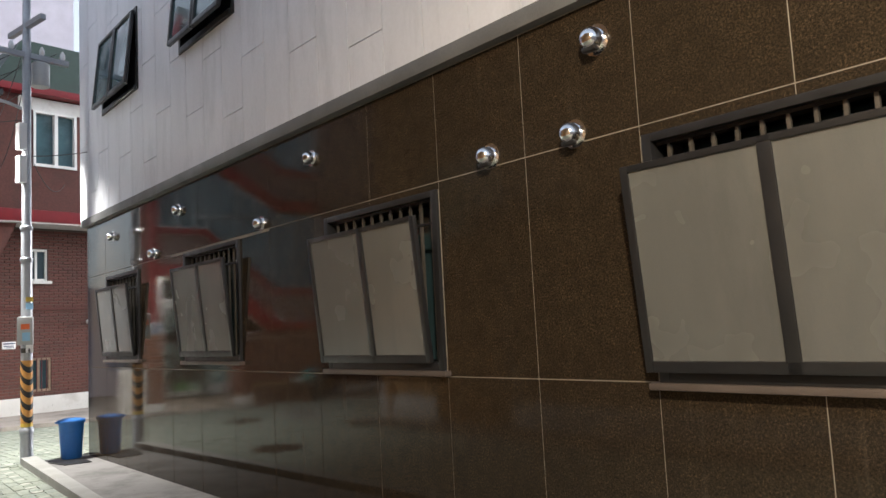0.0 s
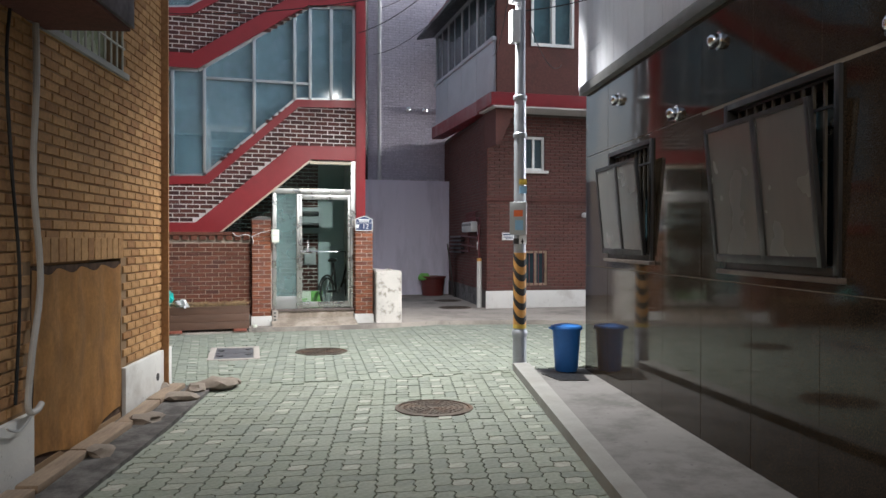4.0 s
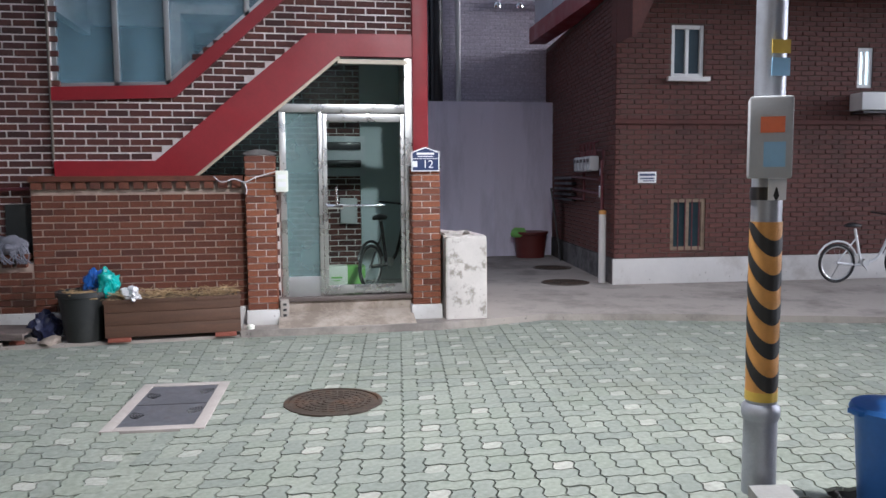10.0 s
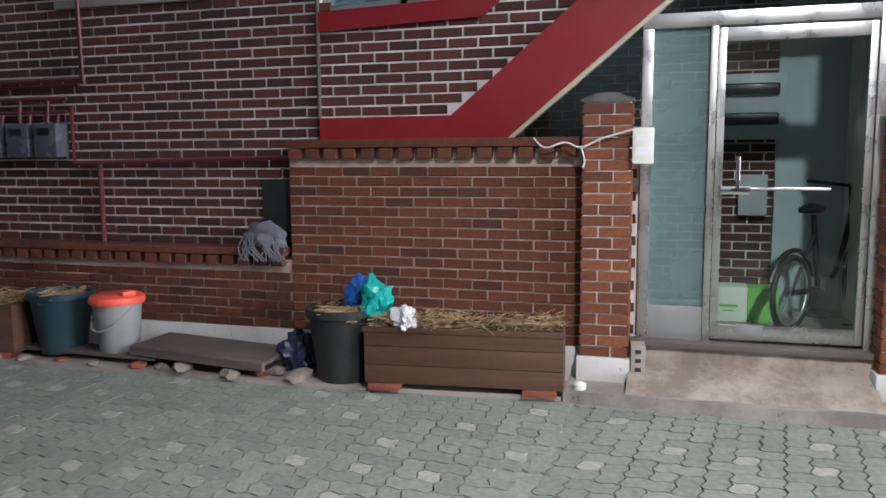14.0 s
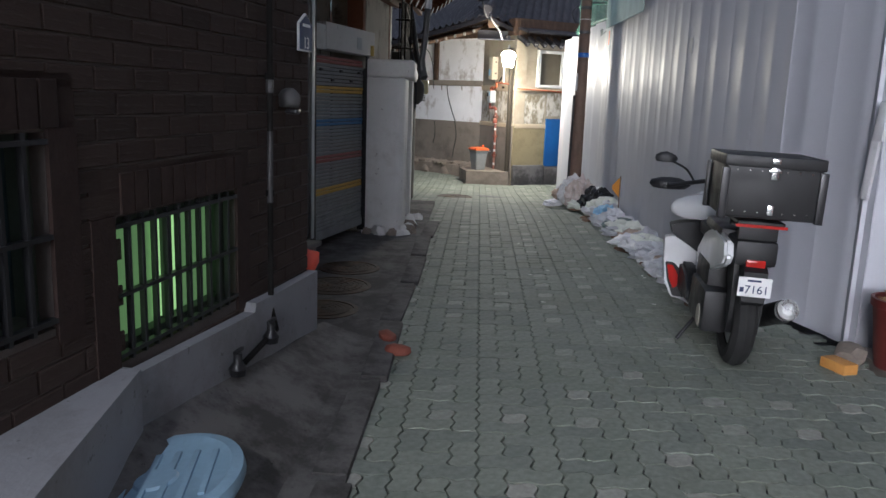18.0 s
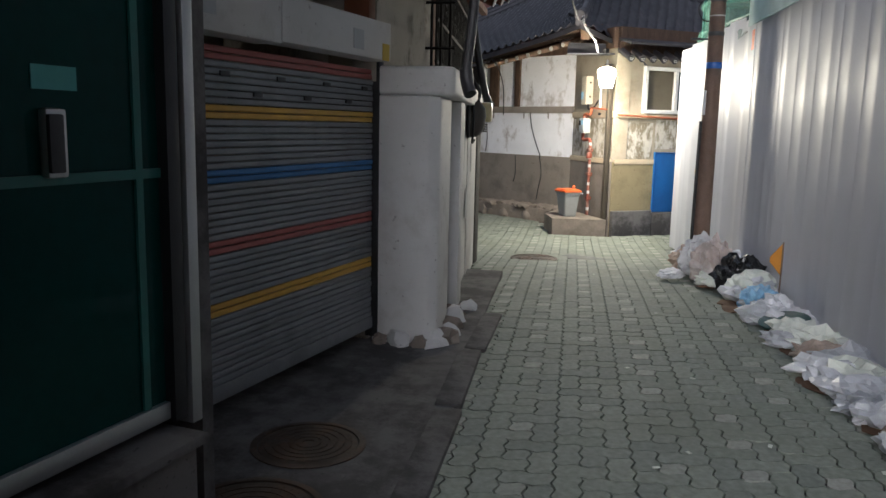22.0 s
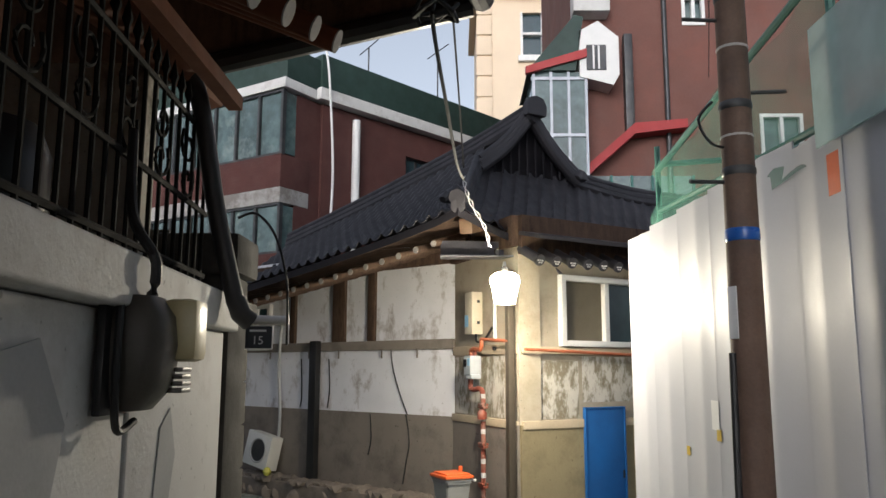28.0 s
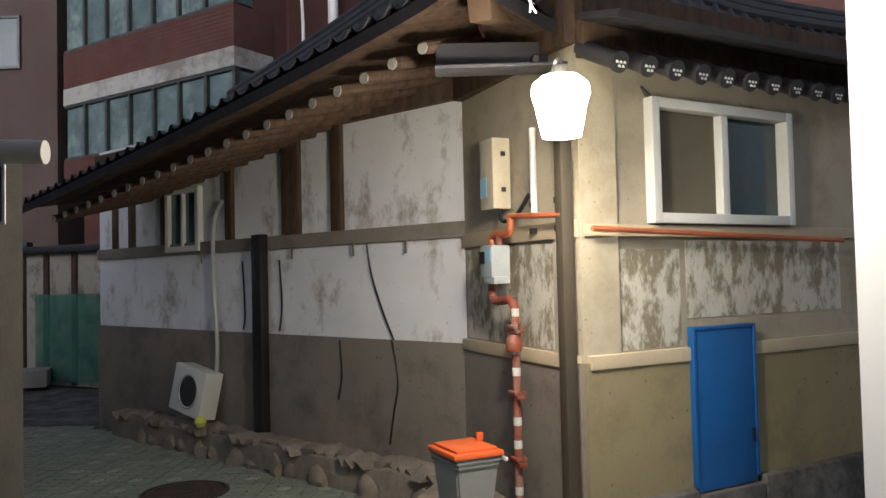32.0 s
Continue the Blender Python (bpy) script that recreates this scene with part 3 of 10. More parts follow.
def curve_pts(pts, steps=6):
    """Points on a smooth line through the given ones."""
    pts = [Vector(p) for p in pts]
    out = []
    for i in range(len(pts) - 1):
        p0, p1, p2, p3 = pts[max(i - 1, 0)], pts[i], pts[i + 1], pts[min(i + 2, len(pts) - 1)]
        for k in range(steps):
            t = k / steps
            out.append(0.5 * (2 * p1 + (p2 - p0) * t + (2 * p0 - 5 * p1 + 4 * p2 - p3) * t * t + (3 * p1 - p0 - 3 * p2 + p3) * t ** 3))
    return out + [pts[-1]]


def lathe(profile, n=24, at=(0, 0, 0), bm=None, squash=1.0):
    """A turned shape from (radius, height) pairs."""
    bm = bm or bmesh.new()
    rings = []
    for r, z in profile:
        rings.append([bm.verts.new((at[0] + r * math.cos(2 * math.pi * k / n), at[1] + squash * r * math.sin(2 * math.pi * k / n), at[2] + z)) for k in range(n)])
    for a, b in zip(rings, rings[1:]):
        for k in range(n):
            bm.faces.new((a[k], a[(k + 1) % n], b[(k + 1) % n], b[k]))
    bm.faces.new(rings[0][::-1])
    bm.faces.new(rings[-1])
    return bm


def slab(pts, z0, z1, bm=None):
    """An upright prism over a plan outline."""
    bm = bm or bmesh.new()
    a = [bm.verts.new((x, y, z0)) for x, y in pts]
    b = [bm.verts.new((x, y, z1)) for x, y in pts]
    bm.faces.new(a[::-1])
    bm.faces.new(b)
    for i in range(len(pts)):
        j = (i + 1) % len(pts)
        bm.faces.new((a[i], a[j], b[j], b[i]))
    return bm


def plate(pts, y0, y1, bm=None):
    """A prism over an outline in x and z, from y0 to y1."""
    bm = bm or bmesh.new()
    a = [bm.verts.new((x, y0, z)) for x, z in pts]
    b = [bm.verts.new((x, y1, z)) for x, z in pts]
    bm.faces.new(a)
    bm.faces.new(b[::-1])
    for i in range(len(pts)):
        j = (i + 1) % len(pts)
        bm.faces.new((a[j], a[i], b[i], b[j]))
    return bm


def to_mesh(name, bm, mat, smooth=35):
    bmesh.ops.recalc_face_normals(bm, faces=bm.faces[:])
    me = bpy.data.meshes.new(name)
    bm.to_mesh(me)
    bm.free()
    if smooth:
        me.shade_smooth()
        me.set_sharp_from_angle(angle=radians(smooth))
    me.materials.append(mat)
    return me


def part(name, bm, mat, parent, label="", smooth=35):
    ob = new(name, to_mesh(name, bm, mat, smooth))
    ob.parent = parent
    if label:
        tagged(ob, label)
    return ob


def thing(name, label, category, m=None, group="", kind=""):
    """An Empty at a thing's base, for its parts."""
    ob = new(name)
    ob.empty_display_size = 0.1
    ob.matrix_world = m if m is not None else Matrix.Identity(4)
    return tagged(ob, label, category, group, kind)


def solid(name, bm, mat, label, category, m=None, group="", kind="", smooth=35):
    """A thing of one mesh."""
    ob = new(name, to_mesh(name, bm, mat, smooth))
    if m is not None:
        ob.matrix_world = m
    return tagged(ob, label, category, group, kind)


def wall_pose(p, q):
    """Local x runs from p to q, local y points out of the wall to its left, z up."""
    return pose(p[0], p[1], 0, 0, 0, math.degrees(math.atan2(q[1] - p[1], q[0] - p[0])))


def inside(pts, x, z):
    """Whether (x, z) lies in the outline."""
    hit = False
    for i in range(len(pts)):
        (x0, z0), (x1, z1) = pts[i - 1], pts[i]
        if (z0 > z) != (z1 > z) and x < x0 + (z - z0) * (x1 - x0) / (z1 - z0):
            hit = not hit
    return hit


def brick_cells(x0, x1, z0, z1, long=0.19, high=0.057, joint=0.010, keep=None, seed=3):
    """Running bond: (x, z, length, height) of every brick of a stretch of wall."""
    rng = random.Random(seed)
    out = []
    row, z = 0, z0
    while z + high <= z1 + 1e-6:
        x = x0 - (0.5 * (long + joint) if row % 2 else 0)
        while x < x1:
            a, b = max(x, x0), min(x + long, x1)
            if b - a > 0.03 and (keep is None or keep((a + b) / 2, z + high / 2)):
                out.append((a + rng.uniform(-0.002, 0.002), z + rng.uniform(-0.0015, 0.0015), b - a, high))
            x += long + joint
        z += high + joint
        row += 1
    return out


def lay_bricks(wall, cells, y, mat, out=-1, depth=0.012, near=None, name="brick", seed=5):
    """Bricks proud of the mortar at y. near(x, z): those that become parts of their own; the rest is joined."""
    rng = random.Random(seed)
    verts, faces, shared, singles = [], [], {}, 0
    for x, z, w, h in cells:
        d = depth + rng.uniform(-0.003, 0.003)
        e = 0.004
        if near and singles < 300 and near(x, z):
            key = round(w, 2)
            if key not in shared:
                bm = bmesh.new()
                vs = [bm.verts.new(p) for p in ((0, 0, 0), (w, 0, 0), (w, 0, h), (0, 0, h), (e, out * depth, e), (w - e, out * depth, e), (w - e, out * depth, h - e), (e, out * depth, h - e))]
                for f in ((4, 5, 6, 7), (0, 1, 5, 4), (1, 2, 6, 5), (2, 3, 7, 6), (3, 0, 4, 7)):
                    bm.faces.new([vs[i] for i in f])
                shared[key] = to_mesh(name, bm, mat, 0)
            ob = new(name, shared[key])
            ob.parent = wall
            ob.location = (x, y, z)
            singles += 1
            continue
        k = len(verts)
        verts += [(x, y, z), (x + w, y, z), (x + w, y, z + h), (x, y, z + h), (x + e, y + out * d, z + e), (x + w - e, y + out * d, z + e), (x + w - e, y + out * d, z + h - e), (x + e, y + out * d, z + h - e)]
        quads = ((4, 5, 6, 7), (0, 1, 5, 4), (1, 2, 6, 5), (2, 3, 7, 6), (3, 0, 4, 7))
        faces += [tuple(k + i for i in (f if out < 0 else f[::-1])) for f in quads]
    if verts:
        me = bpy.data.meshes.new(name + "work")
        me.from_pydata(verts, [], faces)
        me.materials.append(mat)
        ob = new(name + "work", me)
        ob.parent = wall
        tagged(ob, kind="stuff")


def ground_z(x):
    """The alley falls a little towards the tiled house."""
    t = min(1.0, max(0.0, (-11.0 - x) / 6.5))
    return -0.26 * t * t * (3 - 2 * t)


def cut_rects(rects, holes):
    """Rectangles (x0, z0, x1, z1) less the holes."""
    for hx0, hz0, hx1, hz1 in holes:
        left = []
        for x0, z0, x1, z1 in rects:
            if hx0 >= x1 or hx1 <= x0 or hz0 >= z1 or hz1 <= z0:
                left.append((x0, z0, x1, z1))
                continue
            if z0 < hz0:
                left.append((x0, z0, x1, hz0))
            if hz1 < z1:
                left.append((x0, hz1, x1, z1))
            a, b = max(z0, hz0), min(z1, hz1)
            if x0 < hx0:
                left.append((x0, a, hx0, b))
            if hx1 < x1:
                left.append((hx1, a, x1, b))
        rects = left
    return rects


def clip_cells(cells, holes):
    """Bricks cut off where they meet an opening."""
    out = []
    for x, z, w, h in cells:
        for x0, z0, x1, z1 in cut_rects([(x, z, x + w, z + h)], holes):
            if x1 - x0 > 0.015 and z1 - z0 > 0.015:
                out.append((x0, z0, x1 - x0, z1 - z0))
    return out


def holed(x0, x1, z0, z1, y0, y1, holes=()):
    """A wall with openings through it."""
    return boxes(*[(a, y0, b, c, y1, d) for a, b, c, d in cut_rects([(x0, z0, x1, z1)], holes)])


# ---- ground ----
gx = [-400, -60, -30] + [-24 + 0.5 * i for i in range(29)] + [-9.0, 0, 20, 60, 400]
gy = [-400, -60, -20, -8, -4, 0, 8, 30, 60, 400]
bm = bmesh.new()
grid = [[bm.verts.new((x, y, ground_z(x) - 0.06)) for y in gy] for x in gx]
for i in range(len(gx) - 1):
    for j in range(len(gy) - 1):
        bm.faces.new((grid[i][j], grid[i + 1][j], grid[i + 1][j + 1], grid[i][j + 1]))
solid("ground", bm, M["dark_concrete"], "bare dark ground under the paved lanes", "ground", kind="structure")

# raised concrete yard in front of the entrance and the brown house
yard = solid("pavement_yard", slab([(-0.06, -0.27), (1.2, -0.30), (2.05, -0.28), (3.05, 0.0), (4.4, -0.30), (6.4, -0.92), (11.5, -1.9), (14, 9), (1.9, 9), (1.9, 0.3), (-0.06, 0.3)], -0.1, 0.07),
             M["concrete"], "worn grey concrete yard with a rough edge beside the block paving", "pavement", kind="structure")
solid("pavement_wallside", slab([(-6.6, -0.36), (-5.2, -0.44), (-3.5, -0.42), (-2.0, -0.40), (-0.9, -0.34), (-0.07, -0.26), (-0.07, 0.25), (-6.6, 0.25)], -0.1, 0.03),
      M["concrete"], "narrow rough concrete strip under the planters", "pavement", kind="structure")
solid("pavement_granite", slab([(2.70, -4.80), (1.58, -9.0), (0.43, -13.1), (-0.87, -17.8), (0.86, -17.6), (3.36, -4.86)], -0.1, 0.012),
      M["apron_concrete"], "grey concrete apron along the granite wall", "pavement", kind="structure")
kerb = solid("kerb", slab([(2.55, -4.74), (1.44, -8.98), (0.27, -13.18), (-1.05, -18), (-0.90, -18), (0.42, -13.14), (1.59, -8.94), (2.735, -4.76)], -0.1, 0.085), M["kerb"],
             "pale concrete kerb along the apron", "kerb", kind="structure")
solid("pavement_houseside", slab([(-2.2, -3.15), (-5.6, -3.18), (-8.4, -3.18), (-9.9, -3.26), (-12.6, -3.30), (-12.6, -3.95), (-7.5, -4.75), (-2.2, -4.6)], -0.1, 0.02),
      M["dark_concrete"], "dark patched concrete strip with a broken edge beside the brown house", "pavement", kind="structure")
solid("pavement_brickside", slab([(-0.62, -4.90), (-0.95, -6.45), (-1.33, -8.0), (-3.3, -16.5), (-3.7, -16.4), (-1.70, -7.7), (-1.02, -4.75)], -0.1, 0.03),
      M["dark_concrete"], "broken concrete gutter beside the tan brick house", "pavement", kind="structure")

# ---- granite building ----
GX, GY, GDX, GDY = 2.1214, -10.7888, 0.2021, 0.9794
GM = wall_pose((GX, GY), (GX + GDX, GY + GDY))
GWIN = [(3.89, 1.265, 5.11, 2.30), (1.25, 1.25, 2.54, 2.33), (-1.53, 1.20, -0.21, 2.305), (-4.39, 1.165, -3.05, 2.30)]
wall_granite = solid("wall_granite", holed(-7.5, 5.95, 0, 3.04, -0.32, -0.0035, GWIN), M["granite_joint"], "dark brown polished granite wall of a low building", "wall", GM, kind="structure")
rng = random.Random(11)
GZ = [0.0, 1.165, 2.352, 3.035]
panels = []
u = -7.5
while u < 5.97:
    for a, b in zip(GZ, GZ[1:]):
        panels += cut_rects([(u + 0.0025, a + 0.003, min(u + 0.745, 5.97) - 0.0025, b - 0.003)], GWIN)
    u += 0.745
for a, b, c, d in panels:
    if c - a > 0.02 and d - b > 0.02:
        part("stone_panel", boxes((a, -0.0034, b, c, rng.uniform(-0.0006, 0.0006), d), bevel=0.001), M["granite"], wall_granite, smooth=0)
end_m = wall_pose((GX + GDX * 5.97, GY + GDY * 5.97), (GX + GDX * 5.97 + GDY, GY + GDY * 5.97 - GDX))
wall_granite_end = solid("wall_granite_end", holed(0.33, 6.5, 0, 3.04, -0.32, -0.014), M["granite_joint"], "end wall of the granite building round the corner", "wall", end_m, kind="structure")
for k in range(7):
    for a, b in zip(GZ, GZ[1:]):
        part("stone_panel", boxes((k * 0.93 + 0.002, -0.014, a + 0.002, k * 0.93 + 0.928, 0, b - 0.002), bevel=0.0015), M["granite"], wall_granite_end, smooth=0)
ledge = solid("ledge_granite", boxes((-7.5, -0.35, 3.04, 6.03, 0.065, 3.14), bevel=0.006), M["ledge_stone"], "grey stone ledge above the granite wall", "ledge", GM, kind="structure")
CWIN = [(3.84, 4.41, 5.22, 5.41), (1.24, 4.41, 2.56, 5.41), (-1.5, 4.41, -0.2, 5.41)]
wall_cladding = solid("wall_cladding", holed(-7.5, 5.945, 3.14, 9.0, -0.32, -0.012, CWIN), M["dark_steel"], "upper wall clad in pale grey panels", "wall", GM, kind="structure")
u, k = -7.5, 0
while u < 5.9:
    cuts = [3.143] + sorted(3.143 + 0.35 + 1.15 * i + 0.23 * ((k * 3) % 5) for i in range(5)) + [9.0]
    for a, b in zip(cuts, cuts[1:]):
        for r in cut_rects([(u + 0.004, a + 0.004, u + 0.427, b - 0.004)], CWIN):
            if r[2] - r[0] > 0.02 and r[3] - r[1] > 0.02:
                part("cladding_panel", boxes((r[0], -0.012, r[1], r[2], 0, r[3])), M["cladding"], wall_cladding, smooth=0)
    u += 0.431
    k += 1
for n, (a, b, c, d) in enumerate(CWIN):
    w = thing("window_upper_%d" % (n + 1), "upper window with a black frame and teal glass tilted out", "window", GM, "upper windows of the clad wall", "structure")
    part("window_frame", boxes((a, -0.10, b, a + 0.05, 0.015, d), (c - 0.05, -0.10, b, c, 0.015, d), (a + 0.05, -0.10, d - 0.05, c - 0.05, 0.015, d), (a + 0.05, -0.10, b, c - 0.05, 0.03, b + 0.06), bevel=0.004), M["black_metal"], w)
    sash = Matrix.Translation((0, 0.02, d - 0.05)) @ Matrix.Rotation(radians(6), 4, "X")
    h, mid = d - b - 0.1, (a + c) / 2
    for x0, x1 in ((a + 0.04, mid - 0.01), (mid + 0.01, c - 0.04)):
        s = part("sash", boxes((x0, 0, -h, x0 + 0.04, 0.04, 0), (x1 - 0.04, 0, -h, x1, 0.04, 0), (x0 + 0.04, 0, -0.04, x1 - 0.04, 0.04, 0), (x0 + 0.04, 0, -h, x1 - 0.04, 0.04, -h + 0.05), bevel=0.003, m=sash), M["black_metal"], w)
        part("pane", boxes((x0 + 0.04, 0.015, -h + 0.05, x1 - 0.04, 0.022, -0.04), m=sash), M["blue_glass"], s)
solid("wall_cladding_end", boxes((0.33, -0.32, 3.14, 6.5, 0, 9.0), (0.004, -0.022, 3.14, 0.33, 0, 9.0)), M["cladding"], "end wall clad in pale grey panels", "wall", end_m, kind="structure")
solid("roof_granite", boxes((-7.5, -6.6, 9.0, 5.97, 0, 9.2)), M["ledge_stone"], "flat roof of the granite building", "roof", GM, kind="structure")
solid("wall_granite_back", boxes((-7.6, -6.6, 0, -7.4, 0, 9.0), (-7.5, -6.7, 0, 5.97, -6.5, 9)), M["cladding"], "plain back walls of the granite building", "wall", GM, kind="structure")
# Dark slabs give the unlit inside behind the windows by colour.
solid("floor_granite_inside", boxes((-7.4, -6.5, 3.0, 5.9, -0.33, 3.04), (-7.4, -2.0, 0.0, 5.9, -1.9, 3.0)), M["dark_concrete"], "dark slabs standing in for the unlit inside of the granite building", "floor", GM, kind="structure")


def awning_window(win, n):
    u0, z0, u1, z1 = win
    w = thing("window_%d" % n, "dark window with bars and two grey screens tilted out at the top", "window", GM, "windows of the granite wall", "structure")
    part("window_frame", boxes((u0, -0.10, z0, u0 + 0.05, 0.02, z1), (u1 - 0.05, -0.10, z0, u1, 0.02, z1), (u0 + 0.05, -0.10, z1 - 0.04, u1 - 0.05, 0.02, z1), (u0 + 0.05, -0.10, z0, u1 - 0.05, 0.02, z0 + 0.05), bevel=0.004), M["black_metal"], w)
    part("window_sill", boxes((u0 - 0.04, -0.05, z0 - 0.032, u1 + 0.04, 0.05, z0), bevel=0.006), M["sill_stone"], w, "brown granite sill")
    part("pane", boxes((u0 + 0.05, -0.26, z0 + 0.05, u1 - 0.05, -0.25, z1 - 0.04)), M["dark_glass"], w)
    part("rail", boxes((u0 + 0.05, -0.045, z1 - 0.055, u1 - 0.05, -0.025, z1 - 0.04), (u0 + 0.05, -0.045, z1 - 0.20, u1 - 0.05, -0.025, z1 - 0.185)), M["black_metal"], w)
    k = int((u1 - u0) / 0.105)
    for i in range(1, k):
        x = u0 + (u1 - u0) * i / k
        part("bar", boxes((x - 0.009, -0.045, z0 + 0.05, x + 0.009, -0.030, z1 - 0.04)), M["grille_metal"], w, smooth=0)
    sash = Matrix.Translation((0, 0.03, z0 + 0.05)) @ Matrix.Rotation(radians(-5.5), 4, "X")
    h = z1 - z0 - 0.20
    u0, u1 = u0 + 0.09, u1 + 0.03
    mid = u0 + 0.04 + (u1 - u0 - 0.08) * 0.47
    part("sash_frame", boxes((u0 - 0.01, 0, 0, u0 + 0.03, 0.03, h), (u1 - 0.03, 0, 0, u1 + 0.01, 0.03, h), (mid - 0.03, 0, 0, mid + 0.03, 0.03, h), (u0 + 0.03, 0, h - 0.03, u1 - 0.03, 0.03, h), (u0 + 0.03, 0, 0, u1 - 0.03, 0.03, 0.05), bevel=0.003, m=sash), M["black_metal"], w)
    for a, b in ((u0 + 0.03, mid - 0.03), (mid + 0.03, u1 - 0.03)):
        part("screen", boxes((a, 0.010, 0.05, b, 0.020, h - 0.03), m=sash), M["screen"], w, "grey translucent screen")


M["sill_stone"] = surface("sill_stone", (0.10, 0.080, 0.070), 0.25, 3, 160, 0.45)
M["grille_metal"] = surface("grille_metal", (0.10, 0.09, 0.08), 0.3, 5, 80, 0.5, 0.3)
for n, win in enumerate(GWIN):
    awning_window(win, n + 1)

vent = thing("exhaust_vent", "round chrome exhaust hood on the granite wall", "vent", None, "exhaust hoods")
part("hood", lathe([(0.062, 0.0), (0.064, 0.03), (0.060, 0.06), (0.048, 0.085), (0.028, 0.10), (0.004, 0.105)], 20), M["chrome"], vent)
part("flange", lathe([(0.085, 0.0), (0.085, 0.006), (0.064, 0.008)], 20), M["chrome"], vent)
part("louvre", boxes((-0.045, -0.072, 0.035, 0.045, -0.045, 0.075), bevel=0.008), M["black_metal"], vent)
first = True
for u, z in ((-2.82, 2.835), (-2.643, 2.40), (-2.016, 2.41), (-0.04, 2.80), (0.827, 2.41), (2.67, 2.80), (3.41, 2.425), (4.84, 2.79)):
    m = GM @ Matrix.Translation((u, 0.0, z)) @ Matrix.Rotation(radians(-90), 4, "X") @ Matrix.Rotation(radians(180), 4, "Z") @ Matrix.Scale(0.94 if u < -1 else 0.80, 4)
    if first:
        vent.matrix_world = m
        first = False
    else:
        copy_thing(vent, m)

# ---- brick entrance building, number 12 ----
FY = 0.21
B1 = [(-1.79, 1.52), (-0.55, 1.52), (0.94, 2.765), (1.72, 2.765), (1.72, 3.0), (0.65, 2.985), (-0.86, 1.715), (-1.79, 1.715)]
GL1 = [(-1.79, 2.42), (-0.72, 2.45), (0.72, 3.735), (1.70, 3.77), (1.70, 5.36), (0.92, 5.30), (-0.82, 4.15), (-1.79, 4.15)]
GL2 = [(-1.79, 5.02), (-0.95, 5.10), (0.76, 6.20), (1.70, 6.25), (1.70, 7.8), (0.92, 7.75), (-0.82, 6.6), (-1.79, 6.6)]
ENTRY = [(-0.62, 1.52), (0.33, 1.52), (0.33, 0.1), (1.72, 0.1), (1.72, 2.8), (0.94, 2.8), (-0.55, 1.54)]
wall_entry = new("wall_entry")
wall_entry.matrix_world = Matrix.Identity(4)
tagged(wall_entry, "dark plum brick facade with pale mortar and red stair bands", "wall", kind="structure")


def plum_left():
    bm = boxes((-5.66, FY + 0.012, 0, -1.79, FY + 0.25, 9.0))
    plate([(-1.79, 0), (0.33, 0), (0.33, 1.53), (-0.55, 1.53), (-1.79, 1.53)], FY + 0.012, FY + 0.25, bm)
    plate([(-1.79, 1.53), (-0.56, 1.53), (0.94, 2.79), (1.72, 2.79), (1.72, 3.77), (0.72, 3.735), (-0.72, 2.45), (-1.79, 2.42)], FY + 0.012, FY + 0.25, bm)
    plate([(-1.79, 4.15), (-0.82, 4.15), (0.92, 5.30), (1.72, 5.36), (1.72, 6.25), (0.76, 6.20), (-0.95, 5.10), (-1.79, 5.02)], FY + 0.012, FY + 0.25, bm)
    plate([(-1.79, 6.6), (-0.82, 6.6), (0.92, 7.75), (1.72, 7.8), (1.72, 9.0), (-1.79, 9.0)], FY + 0.012, FY + 0.25, bm)
    return bm


part("mortar", plum_left(), M["mortar"], wall_entry)


def band(low, high):
    return plate(low + high[::-1], FY - 0.035, FY + 0.02)


part("stair_band", plate(B1, FY - 0.05, FY + 0.02), M["red_paint"], wall_entry, "red painted stair band")
part("stair_band", band([(-1.79, 2.29), (-0.66, 2.33), (0.76, 3.62), (1.72, 3.65)], [(-1.79, 2.42), (-0.72, 2.455), (0.72, 3.74), (1.72, 3.775)]), M["red_paint"], wall_entry, "red painted sill band")
part("stair_band", band([(-1.79, 4.15), (-0.82, 4.15), (0.92, 5.30), (1.72, 5.36)], [(-1.79, 4.38), (-0.9, 4.38), (0.80, 5.52), (1.72, 5.57)]), M["red_paint"], wall_entry, "red painted stair band")
part("stair_band", band([(-1.79, 4.90), (-0.92, 4.98), (0.80, 6.08), (1.72, 6.13)], [(-1.79, 5.02), (-0.95, 5.10), (0.76, 6.20), (1.72, 6.25)]), M["red_paint"], wall_entry, "red painted sill band")
part("stair_band", band([(-1.79, 6.6), (-0.82, 6.6), (0.92, 7.75), (1.72, 7.8)], [(-1.79, 6.83), (-0.9, 6.83), (0.80, 7.97), (1.72, 8.02)]), M["red_paint"], wall_entry, "red painted stair band")
part("corner_column", boxes((1.70, FY - 0.06, 0.07, 1.86, FY + 0.3, 9.0), bevel=0.008), M["red_paint"], wall_entry, "red painted corner column")


